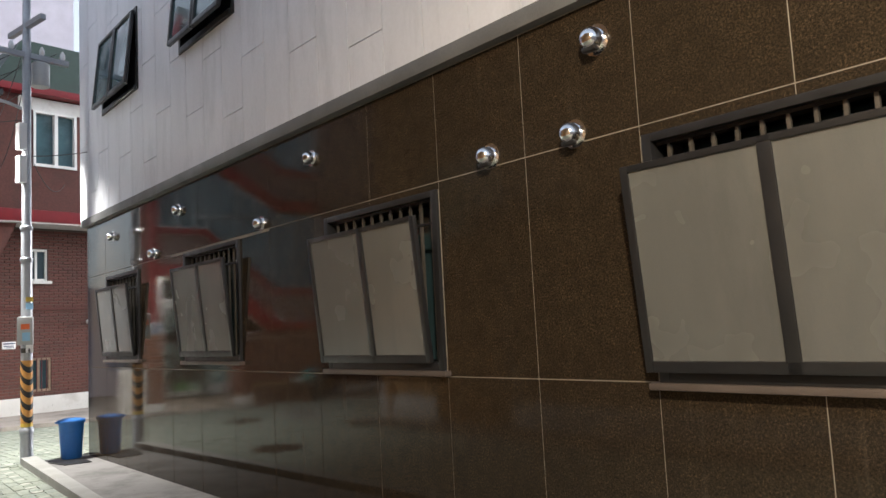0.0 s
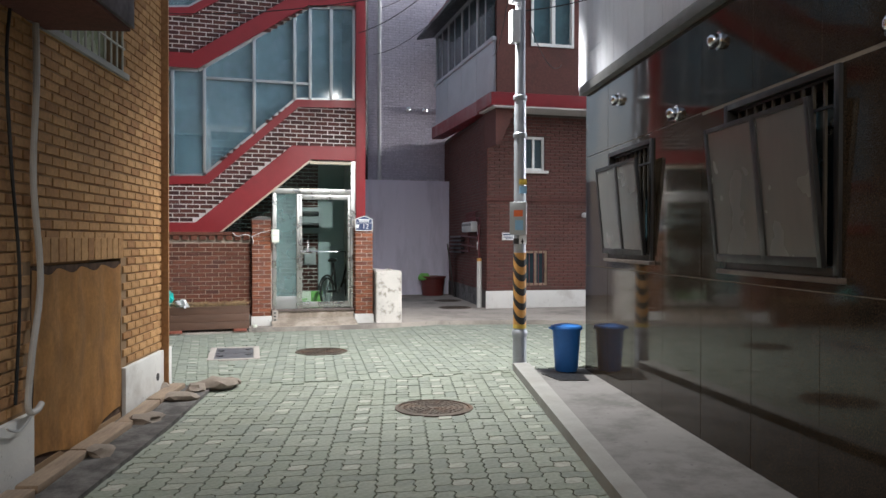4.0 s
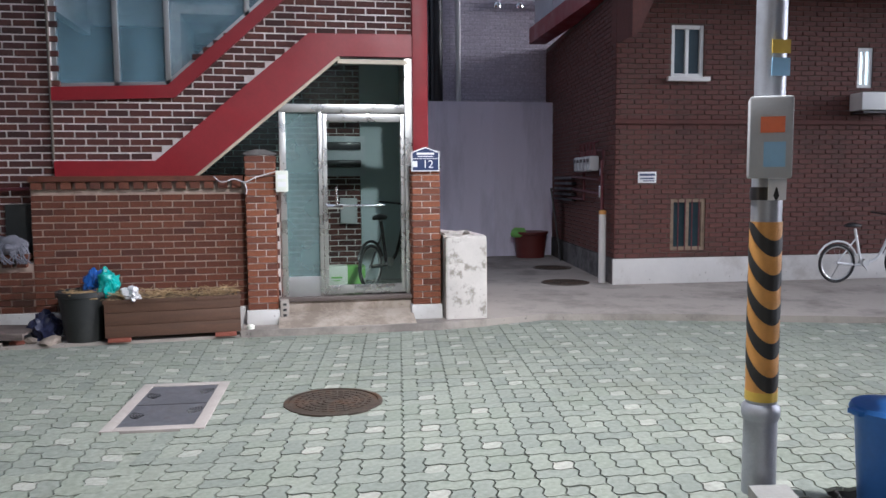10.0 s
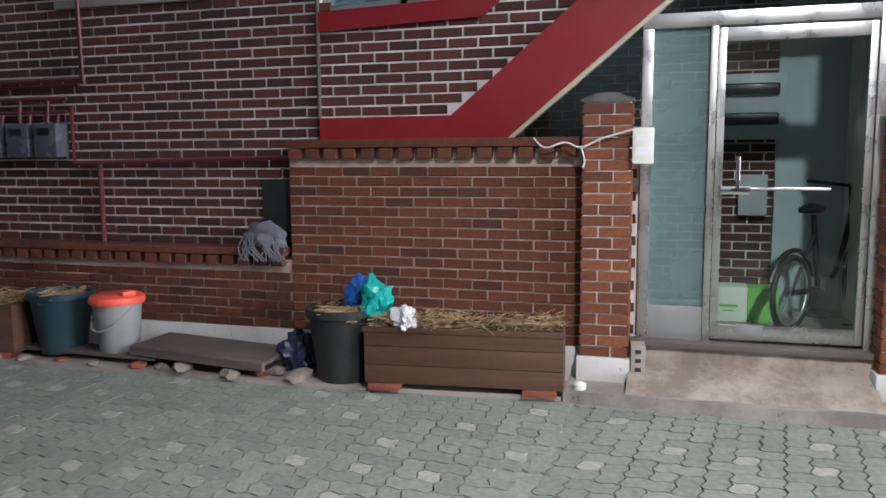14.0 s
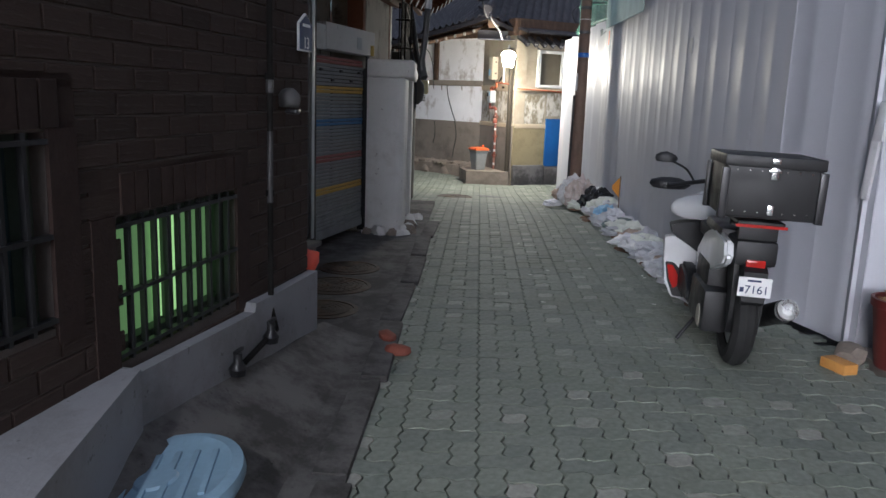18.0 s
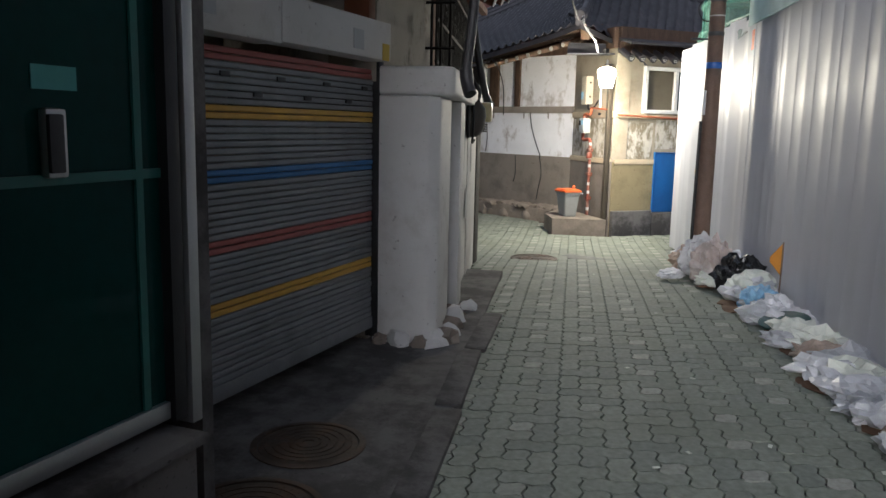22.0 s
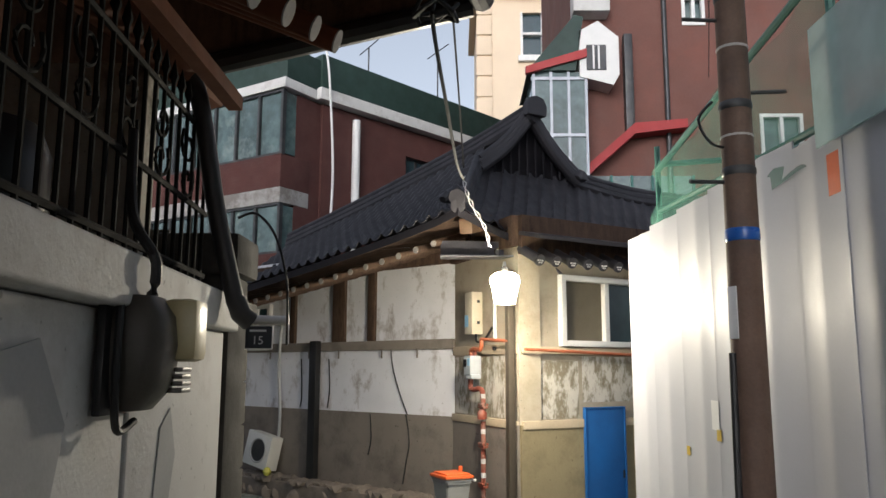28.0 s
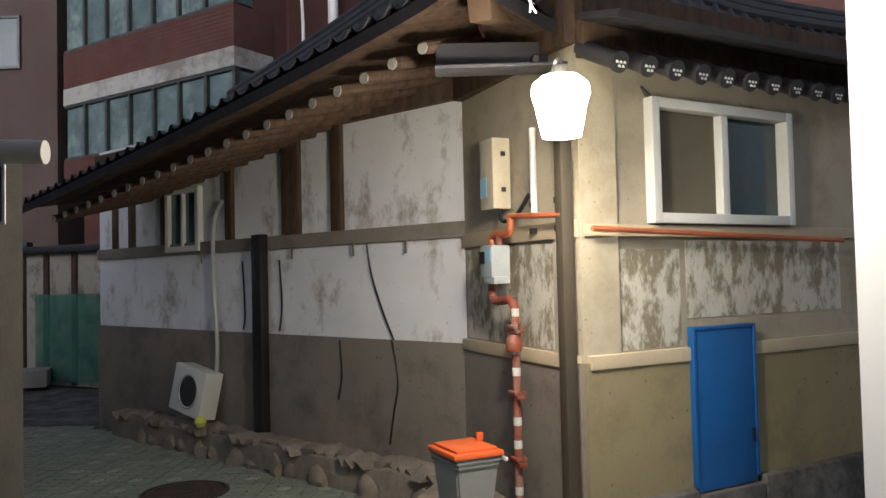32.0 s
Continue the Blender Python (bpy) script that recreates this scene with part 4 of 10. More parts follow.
def pane_wall(outline, posts, rails, name, label, glass, depth=0.06):
    w = thing(name, label, "window", None, kind="structure")
    part("pane", plate(outline, FY + depth, FY + depth + 0.012), glass, w)
    bm = bmesh.new()
    cx = sum(p[0] for p in outline) / len(outline)
    cz = sum(p[1] for p in outline) / len(outline)
    for (x0, z0), (x1, z1) in zip(outline, outline[1:] + outline[:1]):
        d = Vector((x1 - x0, 0, z1 - z0))
        L = d.length
        m = Matrix.Translation((x0, FY + depth - 0.03, z0)) @ Matrix.Rotation(-math.atan2(z1 - z0, x1 - x0), 4, "Y")
        b2 = boxes((0, 0, 0, L, 0.07, 0.045), m=m)
        me = bpy.data.meshes.new("t")
        b2.to_mesh(me)
        b2.free()
        bm.from_mesh(me)
        bpy.data.meshes.remove(me)
    part("window_frame", bm, M["alu"], w)
    for x, z0, z1 in posts:
        part("mullion", boxes((x - 0.025, FY + depth - 0.03, z0, x + 0.025, FY + depth + 0.04, z1), bevel=0.003), M["alu"], w)
    for x0, x1, z in rails:
        part("transom", boxes((x0, FY + depth - 0.03, z - 0.02, x1, FY + depth + 0.04, z + 0.02), bevel=0.003), M["alu"], w)
    return w


# Milky blue glass; part of the sky's reflection is put into its colour.
M["stair_glass"] = sheer_mat("stair_glass", (0.20, 0.34, 0.42), 0.38, 0.10)
pane_wall(GL1, [(-1.2, 2.43, 4.15), (-0.72, 2.45, 4.2), (0.05, 3.15, 4.74), (0.70, 3.72, 5.18), (0.95, 3.74, 5.30), (1.30, 3.75, 5.33)], [(-0.72, 0.95, 4.02)], "window_stair_1", "tall stairwell window with aluminium frame and bluish glass", M["stair_glass"])
pane_wall(GL2, [(-0.72, 5.2, 6.66), (0.05, 5.75, 7.15), (0.70, 6.17, 7.6), (1.30, 6.23, 7.77)], [(-0.72, 0.95, 6.5)], "window_stair_2", "upper stairwell window with aluminium frame and bluish glass", M["stair_glass"])

# entrance door set back under the stair band
door = thing("door_entry", "aluminium framed glass entrance door with a long push bar", "door", kind="structure")
FA = [(0.335, 0.31, 0.40, 2.20), (1.62, 0.31, 1.70, 2.76), (0.725, 0.31, 0.765, 2.20), (0.335, 2.20, 1.62, 2.285)]
for a, b, c, d in FA:
    part("door_frame", boxes((a, FY - 0.02, b, c, FY + 0.06, d), bevel=0.004), M["steel"], door)
part("side_pane", boxes((0.40, FY + 0.015, 0.52, 0.725, FY + 0.025, 2.20)), M["side_pane_sheen"], door)
part("kick_panel", boxes((0.40, FY, 0.31, 0.725, FY + 0.03, 0.52), bevel=0.003), M["alu"], door)
leaf = part("door_leaf", boxes((0.77, FY, 0.33, 0.815, FY + 0.04, 2.19), (1.575, FY, 0.33, 1.615, FY + 0.04, 2.19), (0.815, FY, 2.11, 1.575, FY + 0.04, 2.19), (0.815, FY, 0.33, 1.575, FY + 0.04, 0.42), bevel=0.003), M["steel"], door)
part("pane", boxes((0.815, FY + 0.015, 0.42, 1.575, FY + 0.024, 2.11)), M["clear_glass"], leaf)
part("push_bar", rods(((0.86, FY - 0.04, 1.25), (1.40, FY - 0.04, 1.25), 0.012), ((1.38, FY - 0.04, 1.25), (1.38, FY, 1.25), 0.01)), M["chrome"], leaf)
part("latch_box", boxes((0.80, FY - 0.06, 1.215, 0.97, FY, 1.265), bevel=0.006), M["chrome"], leaf)
part("pull_handle", rods(((0.90, FY - 0.05, 1.24), (0.90, FY - 0.05, 1.44), 0.013)), M["chrome"], leaf)
part("fanlight", plate([(0.42, 2.285), (1.62, 2.285), (1.62, 2.76), (0.94, 2.76), (0.40, 2.30)], FY + 0.02, FY + 0.03), M["green_glass"], door)
part("side_light", plate([(-0.50, 1.53), (0.335, 1.53), (0.335, 2.23)], FY + 0.02, FY + 0.03), M["green_glass"], door)
tr = bmesh.new()
for (x0, z0), (x1, z1) in (((-0.56, 1.535), (0.335, 2.28)), ((0.335, 2.28), (0.94, 2.785)), ((0.94, 2.74), (1.66, 2.74))):
    d = Vector((x1 - x0, 0, z1 - z0))
    m = Matrix.Translation((x0, FY - 0.03, z0)) @ Matrix.Rotation(-math.atan2(z1 - z0, x1 - x0), 4, "Y")
    b2 = boxes((0, 0, -0.045, d.length, 0.07, 0.0), m=m)
    me = bpy.data.meshes.new("t")
    b2.to_mesh(me)
    b2.free()
    tr.from_mesh(me)
    bpy.data.meshes.remove(me)
part("slant_frame", tr, M["cream_metal"], door, "cream metal slanted frame")
for ob in bpy.data.objects:
    if ob.type == "MESH" and ob.data.materials and ob.data.materials[0] in (M["clear_glass"], M["green_glass"], M["stair_glass"]):
        ob.visible_shadow = False

# lobby behind the glass
solid("floor_lobby", boxes((-0.62, FY + 0.06, 0.2, 1.72, 2.0, 0.31)), M["lobby_floor"], "grey tiled lobby floor", "floor", kind="structure")
wall_lobby = solid("wall_lobby", boxes((-0.7, 1.5, 0.31, 1.8, 1.7, 3.2), (1.72, FY + 0.3, 0.31, 1.82, 1.5, 3.2), (-0.72, FY + 0.25, 0.31, -0.62, 1.5, 3.2)), M["mortar"], "brick back wall of the entrance lobby", "wall", kind="structure")
lay_bricks(wall_lobby, brick_cells(-0.62, 1.25, 0.33, 3.1), 1.5, M["plum_brick"])
part("side_cladding", boxes((1.25, 1.46, 0.31, 1.72, 1.50, 3.2)), M["lobby_panel"], wall_lobby, "pale grey wall board")
solid("ceiling_lobby", boxes((-0.7, FY + 0.25, 3.2, 1.8, 1.7, 3.3)), M["white_paint"], "white lobby ceiling", "ceiling", kind="structure")
solid("wall_stairwell", boxes((-1.9, 1.7, 3.3, 1.8, 1.8, 9.0), (-1.9, 0.5, 3.2, -1.8, 1.8, 9.0), (1.72, 0.5, 3.3, 1.80, 1.75, 9.0), (-1.9, 0.5, 2.2, -0.72, 1.8, 2.3)), M["stair_plaster"], "pale plaster walls of the stairwell", "wall", kind="structure")
solid("roof_entry", boxes((-5.66, 0.2, 9.0, 1.86, 2.6, 9.2)), M["ledge_stone"], "flat roof of the brick entrance building", "roof", kind="structure")
solid("wall_entry_sides", boxes((1.74, FY + 0.31, 0.0, 1.86, 2.6, 9.0), (-5.66, FY + 0.26, 0, -5.5, 2.6, 9.0), (-5.66, 2.5, 0, 1.86, 2.6, 9.0)), M["red_house_brick"], "side walls of the brick entrance building", "wall", kind="structure")
solid("step_entry", boxes((0.26, 0.13, 0.05, 1.72, FY + 0.06, 0.275), bevel=0.008), M["brown_concrete"], "low worn concrete step under the entrance door", "step", kind="structure")
solid("threshold", boxes((0.30, 0.10, 0.276, 1.70, FY + 0.06, 0.312), bevel=0.006), M["grey_wood"], "worn grey brown door threshold", "threshold", kind="structure")
bm = bmesh.new()
ramp = [[bm.verts.new((0.298 + 1.365 * i / 14, -0.27 + 0.42 * j / 6, 0.055 + 0.125 * (j / 6) ** 0.8 + 0.012 * noise.noise((i * 0.5, j * 0.6, 3)))) for j in range(7)] for i in range(15)]
for i in range(14):
    for j in range(6):
        bm.faces.new((ramp[i][j], ramp[i + 1][j], ramp[i + 1][j + 1], ramp[i][j + 1]))
edge = [[r[j] for r in ramp] for j in (0,)][0]
low = [bm.verts.new((v.co.x, v.co.y - 0.005, -0.03)) for v in edge]
for i in range(14):
    bm.faces.new((edge[i + 1], edge[i], low[i], low[i + 1]))
solid("pavement_ramp", bm, M["brown_concrete"], "sloping worn concrete slab between the gate pillars", "pavement", kind="structure")

# bricks of the facade, those above the low wall being the nearest
def plum_keep(x, z):
    return not (inside(GL1, x, z) or inside(GL2, x, z) or inside(ENTRY, x, z) or inside(B1, x, z) or (0.3 < x and z < 2.7) or (x < -1.95 and z < 0.7) or (-3.9 < x < -2.62 and z > 2.62 and z < 3.9))


lay_bricks(wall_entry, brick_cells(-5.66, 1.70, 0.26, 8.9, joint=0.013, keep=plum_keep), FY + 0.012, M["plum_brick"], near=lambda x, z: -2.9 < x < -0.6 and 0.8 < z < 2.3)


def pillar(x0, x1, zt, label):
    p = thing("gate_pillar", label, "pillar", group="gate pillars")
    core = part("core", boxes((x0 + 0.012, 0.012, 0.05, x1 - 0.012, 0.29, zt)), M["mortar"], p)
    part("plinth", boxes((x0 - 0.015, -0.015, 0.045, x1 + 0.015, 0.30, 0.22), bevel=0.01), M["white_paint"], p, "white painted plinth")
    rng = random.Random(int(x0 * 10))
    z, row = 0.225, 0
    meshes = {}
    for_w = x1 - x0
    while z < zt - 0.04:
        for face in range(3):
            L = for_w if face == 0 else 0.29
            cuts = [0, 0.19, L] if row % 2 == (face % 2) else [0, L - 0.19, L]
            for a, b in zip(cuts, cuts[1:]):
                key = round(b - a, 3)
                if key not in meshes:
                    bb = boxes((0, 0, 0, b - a - 0.010, 0.02, 0.057), bevel=0.003)
                    meshes[key] = to_mesh("brick", bb, M["pillar_brick"], 0)
                ob = new("brick", meshes[key])
                ob.parent = p
                j = rng.uniform(-0.002, 0.002)
                if face == 0:
                    ob.matrix_local = pose(x0 + a + 0.005, j, z)
                elif face == 1:
                    ob.matrix_local = pose(x0 + j, 0.29 - a - 0.005, z, 0, 0, -90)
                else:
                    ob.matrix_local = pose(x1 + j, a + 0.005, z, 0, 0, 90)
        z += 0.067
        row += 1
    bm = boxes((x0 - 0.005, -0.005, z, x1 + 0.005, 0.295, z + 0.02))
    plate([(x0, z + 0.02), (x1, z + 0.02), ((x0 + x1) / 2 + 0.05, z + 0.055), ((x0 + x1) / 2 - 0.05, z + 0.055)], 0, 0.29, bm)
    part("cap", bm, M["dark_concrete"], p, "weathered mortar cap")
    return p


pillar(0.0, 0.295, 1.78, "brick gate pillar with a white foot beside the entrance")
pillar(1.665, 1.955, 1.62, "orange brick gate pillar with a house number plate")

plate12 = thing("house_number_sign", "navy house number plate twelve with a white rim", "sign")
OUT = [(1.655, 1.595), (1.945, 1.595), (1.945, 1.79), (1.80, 1.845), (1.655, 1.79)]
part("rim", plate(OUT, -0.030, -0.016), M["sign_white"], plate12)
part("plate", plate([(1.667, 1.607), (1.933, 1.607), (1.933, 1.782), (1.80, 1.832), (1.667, 1.782)], -0.034, -0.029), M["sign_navy"], plate12)
part("line", boxes((1.667, -0.036, 1.722, 1.933, -0.033, 1.727)), M["sign_white"], plate12)
part("small_writing", boxes((1.71, -0.036, 1.765, 1.89, -0.033, 1.785), (1.72, -0.036, 1.742, 1.88, -0.033, 1.752)), M["sign_white"], plate12)
part("sticker", boxes((1.668, -0.037, 1.64, 1.715, -0.033, 1.70)), M["sign_white"], plate12)


def lettering(txt, size, m, mat, parent, name="writing"):
    cu = bpy.data.curves.new(name, "FONT")
    cu.body, cu.size, cu.extrude, cu.align_x, cu.align_y = txt, size, 0.0015, "CENTER", "CENTER"
    ob = new(name, cu)
    dg = bpy.context.evaluated_depsgraph_get()
    me = bpy.data.meshes.new_from_object(ob.evaluated_get(dg))
    bpy.data.objects.remove(ob)
    me.materials.clear()
    me.materials.append(mat)
    ob = new(name, me)
    ob.parent = parent
    ob.matrix_local = m
    return ob


lettering("12", 0.115, pose(1.825, -0.036, 1.665, 90, 0, 0), M["sign_white"], plate12)

# garden wall in front of the facade
WY = 0.10
wall_garden = solid("wall_garden", boxes((-2.0, WY + 0.012, 0.0, -0.01, WY + 0.10, 1.50), (-5.51, WY + 0.012, 0, -2.0, WY + 0.10, 0.74)), M["wall_mortar"], "red brick garden wall with a corbelled top", "wall", kind="structure")
lay_bricks(wall_garden, brick_cells(-2.0, -0.015, 0.255, 1.43, seed=8), WY + 0.012, M["wall_brick"], near=lambda x, z: True)
lay_bricks(wall_garden, brick_cells(-5.51, -2.0, 0.255, 0.69, seed=9), WY + 0.012, M["wall_brick"])
for x0, x1, z in ((-2.0, -0.02, 1.44), (-5.51, -2.03, 0.70)):
    part("coping", boxes((x0, WY - 0.05, z + 0.072, x1, WY + 0.12, z + 0.125), bevel=0.004), M["wall_brick"], wall_garden)
    k = int((x1 - x0) / 0.125)
    me = to_mesh("corbel", boxes((-0.045, -0.045, 0, 0.045, 0.06, 0.066), bevel=0.004), M["wall_brick"], 0)
    for i in range(k):
        ob = new("corbel", me)
        ob.parent = wall_garden
        ob.location = (x0 + (i + 0.5) * (x1 - x0) / k, WY, z)
part("wall_foot", boxes((-5.51, WY - 0.02, 0.0, -0.02, WY + 0.10, 0.25), bevel=0.01), M["white_paint"], wall_garden, "flaking white painted foot")
# wing wall at the fence
WM = pose(-6.90, 0.0, 0)
wall_wing = solid("wall_wing", boxes((0, 0.012, 0, 1.245, 0.2, 1.60)), M["wall_mortar"], "dark brick wing wall beside the fence", "wall", WM, kind="structure")
lay_bricks(wall_wing, brick_cells(0, 1.24, 0.10, 1.57), 0.012, M["plum_brick"], near=lambda x, z: True)
for k in range(23):
    part("brick", boxes((1.241, -0.004, 0.10 + 0.067 * k, 1.262, 0.2, 0.157 + 0.067 * k), bevel=0.003), M["plum_brick"], wall_wing, smooth=0)
part("coping", boxes((-0.01, -0.03, 1.60, 1.27, 0.22, 1.655), bevel=0.006), M["plum_brick"], wall_wing)

# white stone tank beside the second pillar
tank = thing("stone_tank", "chipped white painted concrete trough with grey stains", "trough")
for s in ((1.99, -0.13, 0.06, 2.42, -0.002, 0.93), (1.99, 0.0, 0.06, 2.08, 0.70, 0.95), (2.33, 0.0, 0.06, 2.42, 0.70, 0.93), (2.0, 0.702, 0.06, 2.42, 0.80, 0.93)):
    bm = boxes(s)
    bmesh.ops.subdivide_edges(bm, edges=bm.edges[:], cuts=5, use_grid_fill=True)
    for v in bm.verts:
        if v.co.z > 0.5:
            v.co.z += 0.022 * noise.noise(v.co * 9)
        v.co += Vector((0.006, 0.006, 0)) * noise.noise(v.co * 14)
    bmesh.ops.bevel(bm, geom=[e for e in bm.edges if e.calc_face_angle(0) > 1.0], offset=0.014, segments=2, affect="EDGES")
    part("trough_side", bm, M["marble"], tank)

# ---- brown brick house behind the yard ----
RM = wall_pose((8.46, 1.871), (4.71, 2.03))
RWIN = [(2.52, 2.87, 2.98, 3.56), (2.45, 0.52, 2.95, 1.23), (0.02, 2.75, 0.25, 3.30)]
wall_house = solid("wall_brown_house", holed(-6.0, 3.70, 0.0, 4.05, -0.25, -0.012, RWIN), M["dark_mortar"], "red brown brick front wall with a white foot", "wall", RM, kind="structure")
lay_bricks(wall_house, clip_cells(brick_cells(-2.0, 3.753, 0.43, 4.03), RWIN), -0.012, M["red_house_brick"], out=1)
part("wall_foot", boxes((-6.0, -0.02, 0.05, 3.77, 0.012, 0.42), bevel=0.004), M["white_paint"], wall_house, "white painted foot")
part("string_course", boxes((-6.0, -0.01, 2.24, 3.77, 0.03, 2.30), bevel=0.004), M["red_house_brick"], wall_house)
RS = wall_pose((4.71, 2.03), (5.35, 7.2))
wall_hs = solid("wall_brown_side", boxes((0.06, -0.25, 0, 5.2, -0.012, 4.05)), M["dark_mortar"], "dark side wall of the brown brick house", "wall", RS, kind="structure")
lay_bricks(wall_hs, brick_cells(0, 5.2, 0.43, 4.03), -0.012, M["red_house_brick"], out=1)
part("wall_foot", boxes((0, -0.02, 0.05, 5.2, 0.012, 0.42)), M["dark_concrete"], wall_hs)

lilac_fence = solid("fence_back", boxes((1.9, 6.3, 0.05, 5.4, 6.36, 2.95)), M["lilac_panel"], "pale lilac sheet metal fence closing the yard", "fence", kind="structure")
wall_lilac = solid("wall_lilac", boxes((2.6, 7.0, 0, 9.0, 7.3, 12)), M["lilac_mortar"], "tall lilac painted brick wall", "wall", kind="structure")
lay_bricks(wall_lilac, brick_cells(2.6, 6.2, 2.6, 12.0), 7.0, M["lilac_brick"])

# upper storey of the brown house, reaching out over the front
RU = thing("upper_storey", "projecting upper storey with red band, white window panels and brick", "house", RM, kind="structure")
part("slab", boxes((-6.0, -0.3, 4.05, 3.9, 0.72, 4.30), bevel=0.01), M["red_paint"], RU, "red painted slab edge")
part("soffit", boxes((-6.0, -0.25, 4.02, 3.85, 0.70, 4.05)), M["white_paint"], RU, "pale soffit")
part("wall", holed(-6.0, 3.75, 4.30, 6.75, -0.3, 0.60, [(2.15, 5.25, 3.05, 6.45)]), M["red_house_brick"], RU)
part("cornice", boxes((-6.2, -4.0, 6.75, 4.0, 0.85, 6.90), bevel=0.01), M["red_paint"], RU, "dark red cornice")
part("roof", plate([(-6.2, 6.9), (3.9, 6.9), (3.3, 7.9), (-6.2, 7.9)], -4.0, 0.7), M["green_roof"], RU, "dark green roof edge")
part("window", boxes((2.15, 0.48, 5.25, 3.05, 0.52, 6.45)), M["blue_glass"], RU)
part("window_frame", boxes((2.15, 0.50, 5.25, 2.20, 0.63, 6.45), (3.0, 0.50, 5.25, 3.05, 0.63, 6.45), (2.55, 0.50, 5.25, 2.62, 0.63, 6.45), (2.20, 0.50, 5.25, 3.0, 0.63, 5.31), (2.20, 0.50, 6.40, 3.0, 0.63, 6.45)), M["white_frame"], RU)
part("pale_patch", boxes((2.0, 0.60, 6.45, 3.35, 0.612, 6.72)), M["white_paint"], RU, "worn pale lintel")
for i in range(4):
    y = 0.55 - 1.17 * i
    part("balcony_panel", boxes((3.752, y - 1.15, 4.33, 3.80, y, 5.32), bevel=0.004), M["bay_panel"], RU)
    part("balcony_window", boxes((3.755, y - 1.12, 5.42, 3.775, y - 0.04, 6.55)), M["dark_glass"], RU)
    part("mullion", boxes((3.75, y - 1.16, 5.32, 3.80, y - 1.09, 6.6)), M["bay_panel"], RU)
    part("mullion", boxes((3.75, y - 0.60, 5.32, 3.79, y - 0.56, 6.6)), M["bay_panel"], RU)
part("balcony_rail", boxes((3.75, -4.2, 5.32, 3.83, 0.58, 5.40), (3.75, -4.2, 6.56, 3.83, 0.58, 6.68), bevel=0.004), M["bay_panel"], RU)
part("side_wall", boxes((3.5, -4.3, 4.30, 3.75, -0.3, 6.75)), M["red_house_brick"], RU)
part("eave", plate([(3.70, 6.62), (4.25, 6.50), (4.25, 6.56), (3.70, 6.74)], -4.3, 0.8), M["black_metal"], RU, "thin dark eave over the balcony")
part("side_slab", boxes((3.55, -4.3, 4.02, 3.86, -0.31, 4.31), bevel=0.01), M["red_paint"], RU, "red painted slab edge")
part("bracket", plate([(3.35, 4.02), (3.75, 4.02), (3.75, 3.3), (3.65, 3.35), (3.45, 3.8)], -0.2, 0.55), M["red_house_brick"], RU)

# ---- tan brick house ----
TM = wall_pose((-1.03, -4.765), (-1.03 - 0.2245, -4.765 - 0.9745))
THOLE = [(1.32, 0.06, 2.88, 1.29), (1.27, 2.76, 2.90, 3.9)]
wall_tan = solid("wall_tan_house", holed(0, 12, 0, 6.6, -0.25, -0.012, THOLE), M["tan_mortar"], "tan brick house wall with a white foot", "wall", TM, kind="structure")
lay_bricks(wall_tan, brick_cells(0, 7.0, 0.43, 6.5, keep=lambda x, z: not any(a - 0.06 < x < c + 0.06 and b < z < d for a, b, c, d in THOLE)), -0.012, M["tan_brick"], out=1, near=lambda x, z: x < 1.3 and z < 2.9)
part("wall_foot", boxes((-0.015, -0.03, 0, 1.30, 0.02, 0.41), (2.90, -0.03, 0, 12, 0.02, 0.41), bevel=0.008), M["white_paint"], wall_tan, "white painted foot")
part("hatch_board", boxes((1.32, -0.06, 0.06, 2.88, -0.02, 1.27)), M["dark_wood"], wall_tan, "dark backing board")
TE = wall_pose((-6.5, -4.9), (-1.03, -4.765))
solid("wall_tan_end", boxes((0, -0.25, 0, 5.47, -0.0, 6.6)), M["tan_brick"], "end wall of the tan brick house", "wall", TE, kind="structure")
solid("roof_tan", boxes((-0.1, -8.0, 6.6, 12, 0.1, 6.8)), M["ledge_stone"], "flat roof of the tan brick house", "roof", TM, kind="structure")

# ---- second alley: brown house 13 ----
HM = wall_pose((-6.25, -3.653), (-1.5, -4.337))
HWIN = [(1.02, 0.50, 1.93, 1.01), (2.24, 0.72, 3.3, 1.31)]
wall13 = solid("wall_house_thirteen", holed(0.12, 4.8, 0.0, 7.0, -0.25, -0.010, HWIN), M["brown_mortar"], "dark brown split face brick wall with a white foot", "wall", HM, kind="structure")
lay_bricks(wall13, brick_cells(0.12, 4.8, 0.38, 6.5, long=0.215, high=0.074, joint=0.007, keep=lambda x, z: not any(a - 0.05 < x < c + 0.05 and b - 0.02 < z < d + 0.03 for a, b, c, d in HWIN)), -0.010, M["split_brick"], out=1, depth=0.008, near=lambda x, z: x < 2.6 and z < 1.75)
part("wall_foot", plate([(0.115, 0.0), (1.92, 0.0), (1.92, 0.47), (0.96, 0.43), (0.94, 0.47), (0.74, 0.46), (0.115, 0.45)], 0.0, 0.055), M["foot_white_shaded"], wall13, "white painted concrete foot, greyed for the shade on it")
part("wall_foot", slab([(1.925, 0.0), (4.8, 0.0), (4.8, 0.62), (3.4, 0.50), (1.925, 0.07)], 0.0, 0.49), M["foot_white_shaded"], wall13, "white painted concrete foot, greyed for the shade on it")
for a, b, c, d in HWIN:
    part("window_surround", boxes((a - 0.13, -0.012, b - 0.05, a - 0.002, 0.003, d + 0.01), (c + 0.002, -0.012, b - 0.05, c + 0.13, 0.003, d + 0.01), (a - 0.13, -0.012, d + 0.012, c + 0.13, -0.002, d + 0.17)), M["brown_brick"], wall13, smooth=0)
